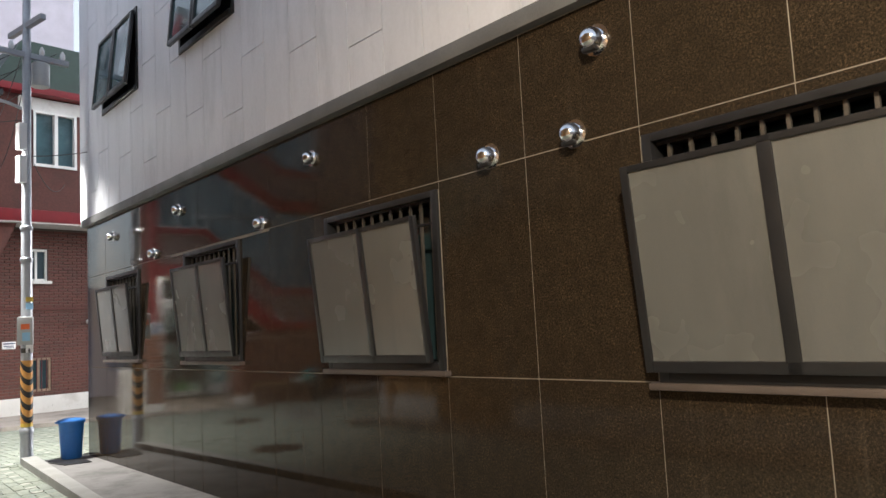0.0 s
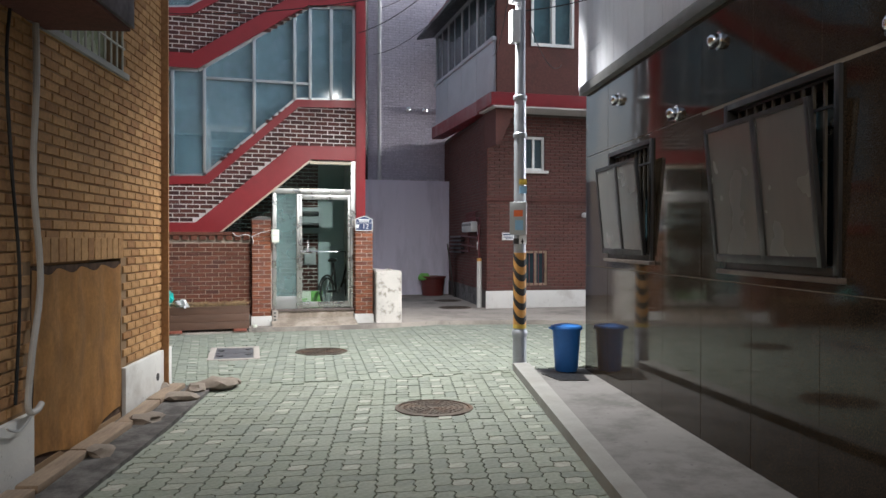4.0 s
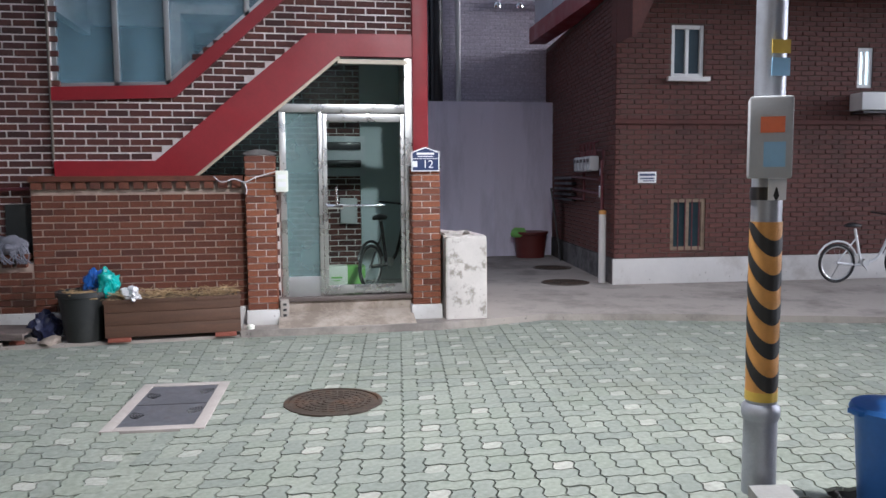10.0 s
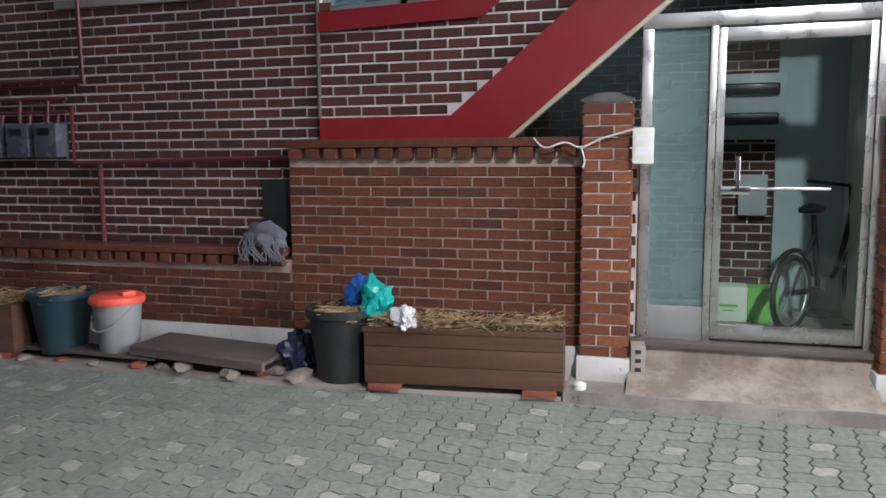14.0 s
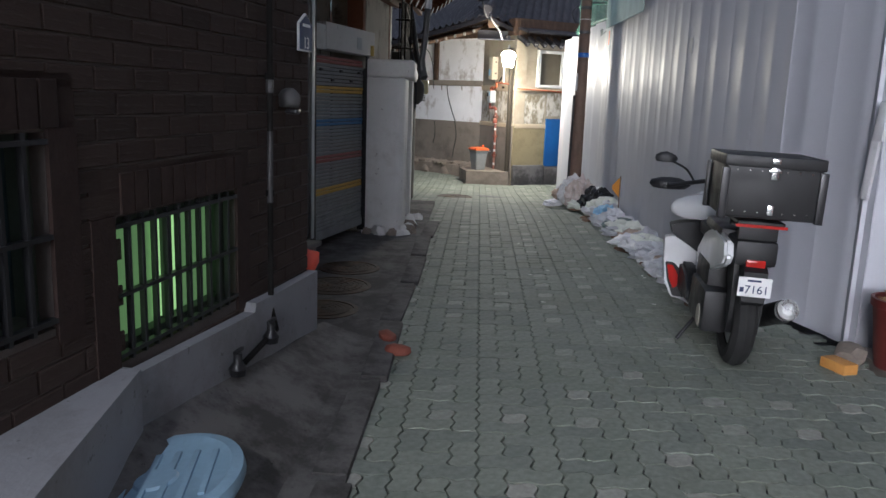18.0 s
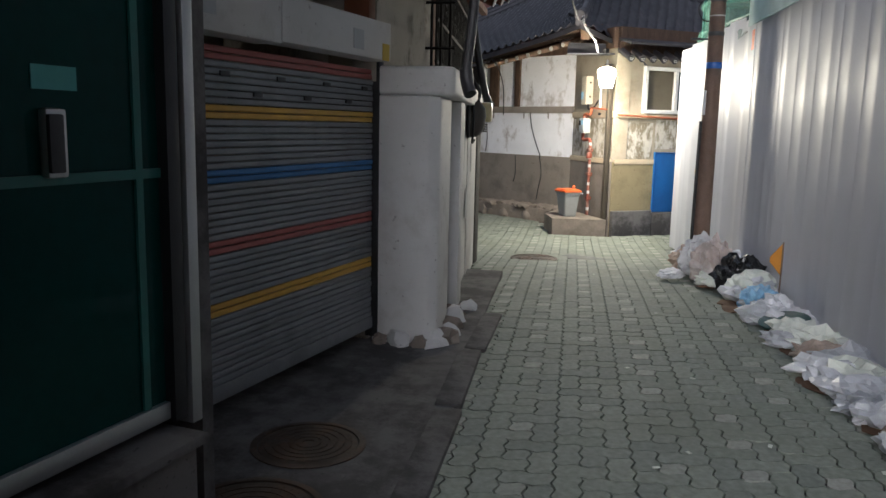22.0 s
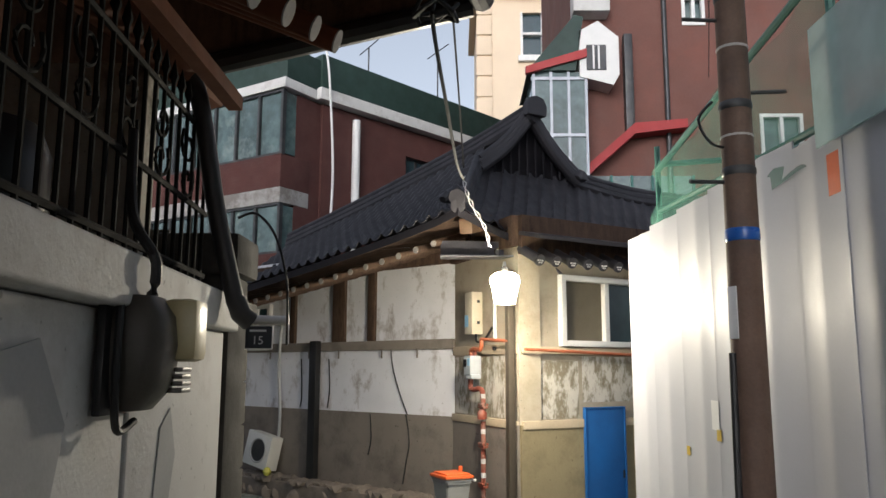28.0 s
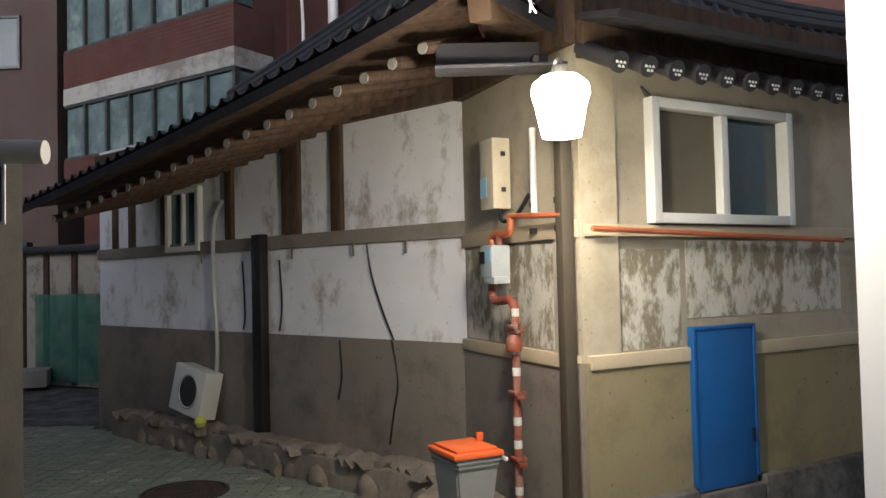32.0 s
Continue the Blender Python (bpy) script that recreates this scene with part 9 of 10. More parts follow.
for v in bm.verts:
    f = -v.co.y / 0.10
    v.co.z = 0.42 + (v.co.z - 0.42) * (1 - 0.85 * f)
    v.co.x += 0.03 * f
part("cloth", bm, M["flag_orange"], flag)
for k in range(12):
    x, y = rngt.uniform(-14, -7.2), rngt.uniform(-2.4, -1.25)
    solid("paper_scrap", boxes((-rngt.uniform(0.008, 0.022), -0.008, 0.0, rngt.uniform(0.008, 0.02), 0.010, 0.003)), M["card_white"], "small pale scrap of paper on the paving", "litter", pose(x, y, ground_z(x) + 0.006, rngt.uniform(-8, 8), 0, rngt.uniform(0, 180)), "paper scraps")

# ---- tiled house: timber, openings, fixtures ----
LW = walls_hanok[0][1]
MW = [wall_pose(b, a) for a, b in ((P0, P1), (P1, P2), (P2, P3))]

w1 = walls_hanok[0][0]
for d, wd in ((1.30, 0.13), (1.86, 0.24), (2.88, 0.11), (4.12, 0.08), (4.80, 0.10), (5.2, 0.08)):
    part("timber_post", boxes((d, -0.01, 1.82, d + wd, 0.045, 2.9), bevel=0.006), M["dark_wood"], w1, "dark timber post")
part("timber_beam", boxes((0.0, -0.02, 2.72, LW, 0.06, 2.95), bevel=0.008), M["dark_wood"], w1, "dark timber beam")
part("ledge", boxes((0.0, -0.01, 1.70, LW, 0.035, 1.82), bevel=0.006), M["grey_render"], w1, "grey rendered ledge")
for d in (0.55, 1.15, 1.95, 2.55, 3.4):
    part("peg", boxes((d, 0.035, 1.60, d + 0.02, 0.045, 1.72)), M["grey_render"], w1)
for k, pts in enumerate(([(1.03, 0.012, 1.72), (0.98, 0.012, 1.45), (0.86, 0.012, 1.15), (0.74, 0.012, 0.92)], [(0.74, 0.036, 0.92), (0.68, 0.036, 0.6), (0.73, 0.036, 0.35), (0.78, 0.036, 0.1)], [(2.18, 0.012, 1.6), (2.15, 0.012, 1.2), (2.19, 0.012, 0.95)], [(2.75, 0.012, 1.6), (2.72, 0.012, 1.1), (2.75, 0.012, 0.95)], [(1.35, 0.036, 0.9), (1.33, 0.036, 0.6), (1.38, 0.036, 0.4)])):
    part("crack", tube(curve_pts(pts), 0.008, 4), M["haz_black"], w1)
solid("downpipe", boxes((2.32, 0.03, -0.2, 2.46, 0.12, 1.84), bevel=0.01), M["black_metal"], "black square downpipe on the old wall", "pipe", MW[0])
solid("wall_conduit", tube(curve_pts([(3.0, 0.06, 2.2), (3.15, 0.06, 2.0), (3.17, 0.06, 1.4), (3.10, 0.07, 0.8), (3.14, 0.08, 0.25)]), 0.022, 8), M["box_grey"], "grey conduit hanging on the old wall", "pipe", MW[0])
ac2 = thing("air_conditioner", "white outdoor unit tilted against the old wall", "air conditioner", MW[0] @ pose(3.36, 0.10, 0.10, 7, -9, 0))
part("casing", boxes((-0.26, 0.0, 0.0, 0.28, 0.20, 0.46), bevel=0.015), M["white_frame"], ac2)
part("fan_grille", ring(bmesh.new(), (-0.02, 0.205, 0.23), 0.16, 0.012), M["box_grey"], ac2)
part("fan_dark", lathe([(0.16, 0.0), (0.16, 0.004)], 24), M["dark_steel"], ac2).matrix_local = pose(-0.02, 0.201, 0.23, -90, 0, 0)
part("side_vent", boxes((0.278, 0.04, 0.08, 0.284, 0.16, 0.38)), M["box_grey"], ac2)
solid("ball", lathe([(0.005, -0.06), (0.04, -0.045), (0.06, 0), (0.04, 0.045), (0.005, 0.06)], 14), M["ball_yellow"], "small yellow ball in the rubble", "ball", MW[0] @ pose(3.05, 0.30, 0.08))
ww = thing("window_hanok_long", "small white framed window in the old wall", "window", MW[0], kind="structure")
part("window_frame", boxes((3.44, -0.02, 1.73, 3.50, 0.06, 2.40), (4.02, -0.02, 1.73, 4.08, 0.06, 2.40), (3.50, -0.02, 2.34, 4.02, 0.06, 2.40), (3.50, -0.02, 1.73, 4.02, 0.06, 1.79), (3.74, 0.0, 1.79, 3.78, 0.05, 2.34), bevel=0.004), M["white_frame"], ww)
part("pane", boxes((3.50, 0.0, 1.79, 4.02, 0.012, 2.34)), M["blue_glass"], ww)
wl2 = thing("window_hanok", "white framed sliding window with dark green glass", "window", MW[2], kind="structure")
L3 = walls_hanok[2][1]
a, b = L3 - 1.76, L3 - 0.50
part("window_frame", boxes((a, -0.08, 1.70, a + 0.06, 0.07, 2.44), (b - 0.06, -0.08, 1.70, b, 0.07, 2.44), (a + 0.06, -0.08, 2.38, b - 0.06, 0.07, 2.44), (a + 0.06, -0.08, 1.70, b - 0.06, 0.07, 1.76), ((a + b) / 2 - 0.03, -0.05, 1.76, (a + b) / 2 + 0.03, 0.05, 2.38), bevel=0.005), M["white_frame"], wl2)
part("pane", boxes((a + 0.06, -0.03, 1.76, (a + b) / 2 - 0.03, -0.02, 2.38)), M["dark_glass"], wl2)
part("screen", boxes(((a + b) / 2 + 0.03, -0.02, 1.76, b - 0.06, -0.01, 2.38)), M["fly_screen"], wl2, "brownish fly screen")
hatch = thing("hatch_door", "small bright blue metal hatch door in the yellow wall", "door", MW[2], kind="structure")
x0, x1 = L3 - 1.31, L3 - 0.80
part("panel", boxes((x0, 0.028, 0.10, x1, 0.055, 1.06), bevel=0.004), M["hatch_blue"], hatch)
part("frame", boxes((x0 - 0.02, 0.02, 0.132, x0, 0.065, 1.08), (x1, 0.02, 0.132, x1 + 0.02, 0.065, 1.08), (x0, 0.02, 1.06, x1, 0.065, 1.08), bevel=0.004), M["hatch_blue"], hatch)
part("hinge", boxes((x0 + 0.01, 0.055, 0.35, x0 + 0.03, 0.062, 0.43)), M["black_metal"], hatch)
solid("plinth_hanok", boxes((0.0, 0.0, -0.4, L3 - 1.35, 0.10, 0.13), (L3 - 0.76, 0.0, -0.4, L3, 0.10, 0.13), (L3 - 1.345, 0.0, -0.4, L3 - 0.765, 0.095, 0.09), bevel=0.02), M["dark_concrete"], "rough concrete plinth under the window wall", "plinth", MW[2], kind="structure")
part("band", boxes((0.0, -0.01, 0.88, L3 - 0.02, 0.042, 0.96), bevel=0.006), M["cream_band"], walls_hanok[2][0], "cream band")
part("band", boxes((0.02, -0.01, 0.88, walls_hanok[1][1], 0.042, 0.96), (0.02, -0.01, 1.62, walls_hanok[1][1], 0.03, 1.72), bevel=0.006), M["cream_band"], walls_hanok[1][0], "cream band")
part("ledge", boxes((0.0, -0.01, 1.62, L3 - 0.02, 0.03, 1.69), bevel=0.006), M["cream_band"], walls_hanok[2][0])
part("worn_paint", boxes((0.30, 0.001, 0.97, 1.5, 0.004, 1.60)), M["peeled"], walls_hanok[1][0], "peeling white paint")
part("worn_paint", boxes((L3 - 0.75, 0.001, 0.97, L3 - 0.05, 0.004, 1.55), (L3 - 2.3, 0.001, 1.13, L3 - 0.80, 0.004, 1.60)), M["peeled"], walls_hanok[2][0], "peeling white paint")
solid("downpipe", boxes((-0.02, 0.05, -0.35, 0.06, 0.13, 2.45), bevel=0.02), M["pipe_brown"], "brown square downpipe at the house corner", "pipe", MW[1])
part("timber_beam", boxes((0.0, -0.01, 2.62, L3, 0.07, 3.02), bevel=0.008), M["dark_wood"], walls_hanok[2][0], "dark timber beam")
part("timber_beam", boxes((0.0, -0.01, 2.70, walls_hanok[1][1], 0.07, 3.02), bevel=0.008), M["dark_wood"], walls_hanok[1][0], "dark timber beam")
# bulb lamp
bl = thing("wall_bulb", "bright bare bulb on a conduit at the house corner", "lamp", pose(-17.09, -2.23, 2.20))
part("bulb", lathe([(0.05, -0.15), (0.09, -0.145), (0.105, -0.08), (0.12, 0.0), (0.138, 0.06), (0.13, 0.10), (0.09, 0.135), (0.02, 0.15)], 24), M["bulb_glow"], bl, "glowing bulb")
part("socket", lathe([(0.03, 0.14), (0.032, 0.16), (0.032, 0.19), (0.012, 0.20)], 14), M["pipe_grey"], bl)
part("arm", tube(curve_pts([(0, 0, 0.2), (-0.2, 0.01, 0.26), (-0.55, 0.02, 0.22), (-0.80, 0.03, 0.0)]), 0.014, 8), M["white_frame"], bl)
cdm = MW[1] @ Matrix.Identity(4)
solid("wall_conduit", rods(((0.42, 0.05, 1.78), (0.42, 0.05, 2.3), 0.02)), M["white_frame"], "white conduit up to the lamp", "pipe", cdm)
eb = thing("electric_box", "cream electric box on the corner wall", "box", MW[1])
part("case", boxes((0.76, 0.02, 1.84, 0.95, 0.15, 2.30), bevel=0.012), M["cream_metal"], eb)
part("label", boxes((0.85, 0.151, 1.92, 0.94, 0.153, 2.05)), M["sticker_blue"], eb, "blue label")
part("hinge", boxes((0.752, 0.06, 1.95, 0.76, 0.09, 1.98)), M["black_metal"], eb)
part("hinge", boxes((0.752, 0.06, 2.18, 0.76, 0.09, 2.21)), M["black_metal"], eb)
part("cable", tube(curve_pts([(0.80, 0.08, 1.84), (0.74, 0.10, 1.76), (0.60, 0.08, 1.78), (0.46, 0.06, 1.90)]), 0.014, 8), M["wire"], eb)
gmz = thing("gas_meter", "grey white gas meter with red brown pipes", "gas meter", MW[1])
part("meter", boxes((0.73, 0.05, 1.40, 0.90, 0.19, 1.61), bevel=0.022), M["meter_grey"], gmz)
part("meter_base", boxes((0.72, 0.06, 1.36, 0.87, 0.18, 1.41), bevel=0.015), M["meter_grey"], gmz)
part("dial", boxes((0.82, 0.190, 1.49, 0.89, 0.196, 1.57), bevel=0.002), M["black_plastic"], gmz)
part("label", boxes((0.74, 0.190, 1.50, 0.80, 0.193, 1.58)), M["sticker_blue"], gmz)
part("inlet_pipe", tube(curve_pts([(0.86, 0.12, 1.36), (0.86, 0.12, 1.27), (0.80, 0.12, 1.25), (0.64, 0.12, 1.26), (0.58, 0.12, 1.23), (0.565, 0.12, 1.15)], 5), 0.028, 10), M["pipe_red"], gmz)
part("riser", tube([(0.565, 0.12, 1.15), (0.565, 0.12, -0.1)], 0.026, 12), M["pipe_red"], gmz)
for z in (0.26, 0.66, 1.06):
    fl = part("flange", boxes((0.50, 0.09, z, 0.63, 0.15, z + 0.022), (0.515, 0.08, z + 0.026, 0.615, 0.16, z + 0.05), bevel=0.008), M["pipe_red"], gmz)
    for x in (0.51, 0.62):
        part("bolt", rods(((x, 0.12, z - 0.02), (x, 0.12, z + 0.06), 0.009), n=6), M["rust_pole"], fl)
for z in (0.08, 0.36, 0.50, 0.80, 0.93, 1.16):
    part("paint_mark", lathe([(0.0265, z), (0.0275, z + 0.01), (0.0275, z + 0.04), (0.0265, z + 0.05)], 12, (0.565, 0.12, 0)), M["bag_clear"], gmz, "white paint mark")
part("valve", lathe([(0.045, 0.95), (0.05, 0.97), (0.05, 1.02), (0.03, 1.05)], 12, (0.55, 0.14, 0)), M["pipe_red"], gmz)
part("upper_pipe", tube(curve_pts([(0.85, 0.12, 1.61), (0.85, 0.12, 1.66), (0.78, 0.12, 1.68), (0.64, 0.12, 1.67), (0.60, 0.12, 1.70), (0.59, 0.12, 1.78)], 5), 0.024, 8), M["pipe_orange"], gmz)
part("upper_pipe", tube([(0.75, 0.12, 1.61), (0.75, 0.12, 1.68)], 0.022, 8), M["pipe_red"], gmz)
part("top_pipe", tube([(0.60, 0.12, 1.78), (0.0, 0.115, 1.74)], 0.018, 8), M["pipe_orange"], gmz)
for u in (0.42, 0.14):
    for z in (1.66, 1.82):
        part("clip", boxes((u, 0.03, z, u + 0.025, 0.07, z + 0.035), bevel=0.004), M["black_metal"], gmz)
solid("gas_pipe", tube([(-2.2, 0.10, 1.60), (0.0, 0.10, 1.66)], 0.016, 8), M["pipe_orange"], "orange gas pipe under the window", "pipe", MW[2] @ pose(L3, 0, 0))
wb = thing("food_waste_bin", "grey food waste bin with an orange lid by the tiled house", "bin", pose(-17.98, -2.72, 0.0, 0, 0, 28))
bm = bmesh.new()
ring4 = lambda w, d, z: [bm.verts.new((sx * w, sy * d, z)) for sx, sy in ((-1, -1), (1, -1), (1, 1), (-1, 1))]
lv = [ring4(0.115, 0.10, 0.0), ring4(0.155, 0.135, 0.36), ring4(0.168, 0.148, 0.365), ring4(0.170, 0.150, 0.40)]
for p, q in zip(lv, lv[1:]):
    for i in range(4):
        bm.faces.new((p[i], p[(i + 1) % 4], q[(i + 1) % 4], q[i]))
bm.faces.new(lv[0][::-1])
bm.faces.new(lv[-1])
bmesh.ops.bevel(bm, geom=bm.edges[:], offset=0.012, segments=2, affect="EDGES")
part("body", bm, M["bucket_grey"], wb)
lid = part("lid", boxes((-0.18, -0.16, 0.402, 0.18, 0.16, 0.435), bevel=0.015), M["orange"], wb, "orange lid")
part("lid_dome", boxes((-0.15, -0.13, 0.434, 0.15, 0.13, 0.452), bevel=0.009), M["orange"], lid)
part("handle", boxes((-0.05, 0.10, 0.45, -0.03, 0.14, 0.50), bevel=0.004), M["orange"], lid)
part("grip", boxes((0.10, 0.15, 0.375, 0.20, 0.17, 0.395), bevel=0.004), M["bag_white"], wb)
for k in range(24):
    d = 0.05 + 0.19 * k
    solid("base_stone", lump(bmesh.new(), (0, 0, 0.02), (0.13, 0.12, 0.13), 60 + k, 0.35), M["rubble"], "rough stone at the foot of the old wall", "stone", MW[0] @ pose(d, 0.16 + 0.05 * math.sin(k * 2.1), ground_z(-19) + 0.02, 0, 0, 31 * k), "foundation stones")
solid("footing", boxes((-0.05, 0.02, -0.5, 4.9, 0.26, -0.03), bevel=0.03), M["rubble"], "old stone and mortar footing of the white wall", "footing", MW[0], kind="structure")
bm = bmesh.new()
for k in range(40):
    lump(bm, (0.12 * k, 0.10 + 0.05 * math.sin(k), -0.02), (0.12, 0.14, 0.07), 130 + k, 0.5, 1)
solid("mortar_bank", bm, M["rubble"], "crumbling mortar bank on the foundation stones", "rubble", MW[0] @ pose(0, 0.05, 0.0), kind="stuff")
solid("base_slab", slab([(-17.6, -2.1), (-17.55, -2.95), (-18.3, -3.1), (-19.3, -2.8)], -0.35, 0.0), M["rubble"], "broken concrete ledge under the waste bin", "slab")

# roof of the tiled house
C = Vector((-17.52, -2.66, 3.04))
dL, dR = Vector((-0.628, -0.778, 0)), Vector((-0.517, 0.856, 0))
A = Vector((-19.60, -1.80, 4.62))
LE = 5.75
roof = thing("tiled_roof", "dark grey curved tile roof with gable and ridge", "roof", kind="structure")


def tiled(origin, along, up, n_al, n_up, pitch, name):
    """A slope of curved tiles. origin(f) gives the eave, up(f) the top, f from 0 to 1 along the eave; it hollows in between."""
    per, sub = 6, 2
    nx, ny = n_al * per, n_up * sub
    verts, faces = [], []
    for i in range(nx + 1):
        f = i / nx
        e, t = origin(f), up(f)
        for j in range(ny + 1):
            g = j / ny
            p = e.lerp(t, g)
            p.z -= 0.075 * (t - e).length * math.sin(math.pi * g)
            ph = (i % per) / per
            p.z += 0.035 * max(0.0, math.sin(2 * math.pi * ph)) + 0.010 * math.sin(2 * math.pi * ph)
            p.z += 0.03 if j % sub == 0 else 0.0
            verts.append(p)
    for i in range(nx):
        for j in range(ny):
            k = i * (ny + 1) + j
            faces.append((k, k + ny + 1, k + ny + 2, k + 1))
    me = bpy.data.meshes.new(name)
    me.from_pydata([tuple(v) for v in verts], [], faces)
    me.materials.append(M["roof_tile"])
    me.shade_smooth()
    me.set_sharp_from_angle(angle=radians(50))
    ob = new(name, me)
    ob.parent = roof
    return ob


def eave_l(f):
    s = LE * f
    p = C + dL * s
    p.z = 3.04 - 0.205 * s ** 0.8
    return p


def eave_r(f):
    s = 5.0 * f
    p = C + dR * s
    p.z = 2.62 + 0.42 * max(0, 1 - s / 2.2) ** 2
    return p


GLo, GRo = A + dR * -0.76 + Vector((0, 0, -0.76)), A + dR * 0.76 + Vector((0, 0, -0.74))


def ridge_l(s):
    """The long ridge, falling gently away from the gable."""
    p = A + dL * s
    p.z = 4.62 - 0.33 * s ** 0.82
    return p


def top_l(f):
    s = LE * f - 1.1
    if s < 0:
        r = LE * f / 1.1
        return C.lerp(GLo, r) - Vector((0, 0, 0.075 * (GLo - C).length * math.sin(math.pi * r)))
    if s < 0.6:
        return GLo.lerp(ridge_l(0.6), s / 0.6)
    return ridge_l(s)


tiled(eave_l, None, top_l, 34, 17, 0.2, "left_slope")
tiled(eave_r, None, lambda f: GLo.lerp(GRo, f / 0.3) if f < 0.3 else GRo + dR * (5.0 * f - 1.5) + Vector((0, 0, -0.12 * min(1, (f - 0.3) * 3))), 26, 11, 0.2, "right_slope")
bm = bmesh.new()
vs = [bm.verts.new(v) for v in (GLo, GRo, A + Vector((0, 0, -0.02)))]
bm.faces.new(vs)
bmesh.ops.solidify(bm, geom=bm.faces[:], thickness=0.06)
part("gable_board", bm, M["roof_wood"], roof, "dark gable boards")
outv = Vector((0.856, 0.517, 0))
for k in range(1, 12):
    p = GLo.lerp(GRo, k / 12)
    h = 0.72 * (1 - abs(k - 6) / 6.2)
    part("batten", rod(bmesh.new(), p + outv * 0.05, p + outv * 0.05 + Vector((0, 0, h)), 0.014, n=6), M["roof_wood"], roof)


def ridge(points, r):
    """A ridge of stacked tiles with a round cap."""
    pts = curve_pts(points, 5)
    for dz, k in ((0.0, 1.0), (r * 0.9, 0.85), (r * 1.9, 0.62)):
        part("ridge_tiles", tube([p + Vector((0, 0, dz)) for p in pts], r * k, 10), M["roof_tile"], roof)


ridge([C + Vector((0, 0, 0.02)), C.lerp(GLo, 0.35) + Vector((0, 0, -0.11)), C.lerp(GLo, 0.7) + Vector((0, 0, -0.10)), GLo + outv * 0.06], 0.075)
ridge([GLo + outv * 0.10, GLo.lerp(A, 0.5) + outv * 0.11 + Vector((0, 0, -0.07)), A + outv * 0.12], 0.07)
ridge([GRo + outv * 0.10, GRo.lerp(A, 0.5) + outv * 0.11 + Vector((0, 0, -0.07)), A + outv * 0.12], 0.07)
ridge([A + outv * 0.2, ridge_l(1.0), ridge_l(2.5), ridge_l(3.6), ridge_l(4.65)], 0.085)
ridge([GRo, GRo + dR * 1.0 + Vector((0, 0, -0.10)), GRo + dR * 2.2 + Vector((0, 0, -0.08)), GRo + dR * 3.5 + Vector((0, 0, 0.0))], 0.075)
orn = part("ridge_ornament", plate([(-0.14, -0.05), (0.14, -0.05), (0.15, 0.07), (0.10, 0.17), (0.0, 0.20), (-0.10, 0.17), (-0.15, 0.07)], -0.05, 0.05), M["roof_tile"], roof, "arched ridge end tile")
orn.matrix_local = Matrix.Translation(A + outv * 0.22 + Vector((0, 0, 0.05))) @ Matrix.Rotation(math.atan2(0.517, 0.856) + radians(90), 4, "Z")
for p, s in ((Vector((-18.12, -2.68, 3.30)), 0.12), (Vector((-17.98, -2.78, 3.24)), 0.08), (GRo + outv * 0.15 + Vector((0, 0, 0.06)), 0.10)):
    part("ridge_ornament", lump(bmesh.new(), tuple(p), (s, s, s), 5, 0.3), M["roof_tile"], roof, "round moulded ridge end tile")
part("ridge_ornament", rods((C + Vector((0.02, -0.01, 0.10)), C + Vector((-0.12, 0.03, 0.14)), 0.085), n=16), M["roof_tile"], roof, "round moulded ridge end tile")
bm = bmesh.new()
for f0, f1 in zip([k / 20 for k in range(20)], [(k + 1) / 20 for k in range(20)]):
    for fn in (eave_l, eave_r):
        a, b = fn(f0), fn(f1)
        dz = Vector((0, 0, -0.08))
        bm.faces.new([bm.verts.new(v) for v in (a, b, b + dz, a + dz)])
part("eave_fascia", bm, M["roof_wood"], roof)
inl, inr = Vector((-0.778, 0.628, 0)), Vector((-0.856, -0.517, 0))
for fn, inn, n in ((eave_l, inl, 23), (eave_r, inr, 16)):
    for k in range(1, n):
        e = fn(k / n)
        if fn is eave_l and k / n * LE > LE - 0.2:
            continue
        p = e + inn * 0.22 + Vector((0, 0, -0.16))
        reach = min(1.3, (1.5 * LE if fn is eave_l else 1.2 * 5.0) * k / n)
        if reach < 0.4:
            continue
        q = e + inn * reach + Vector((0, 0, -0.16 + 0.215 * reach))
        rf = part("rafter", rod(bmesh.new(), p, q, 0.040, n=10), M["dark_wood"], roof)
        part("rafter_end", rod(bmesh.new(), p - inn * 0.008, p, 0.038, n=10), M["rafter_pale"], rf, "pale rafter end")
bm = bmesh.new()
for fn, inn in ((eave_l, inl), (eave_r, inr)):
    for k in range(20):
        a, b = fn(k / 20), fn((k + 1) / 20)
        u = Vector((0, 0, -0.03))
        r0, r1 = [min(1.4, (1.5 * LE if fn is eave_l else 1.2 * 5.0) * i / 20) for i in (k, k + 1)]
        bm.faces.new([bm.verts.new(v) for v in (a + u, b + u, b + inn * r1 + Vector((0, 0, 0.18 * r1 - 0.03)), a + inn * (r0 + 0.01) + Vector((0, 0, 0.18 * r0 - 0.03)))])
part("soffit_boards", bm, M["dark_wood"], roof)
cr = part("corner_rafter", boxes((-0.07, -0.07, -0.08, 0.07, 1.2, 0.08), bevel=0.02), M["roof_wood_light"], roof)
cr.matrix_local = look((C.x - 0.22, C.y + 0.1, 2.90), (-19.5, -1.9, 3.35)) @ Matrix.Rotation(radians(-90), 4, "X")
# pent tiles with round ends over the window
pent = thing("pent_roof", "narrow pent roof with round patterned end tiles", "roof", MW[2], kind="structure")
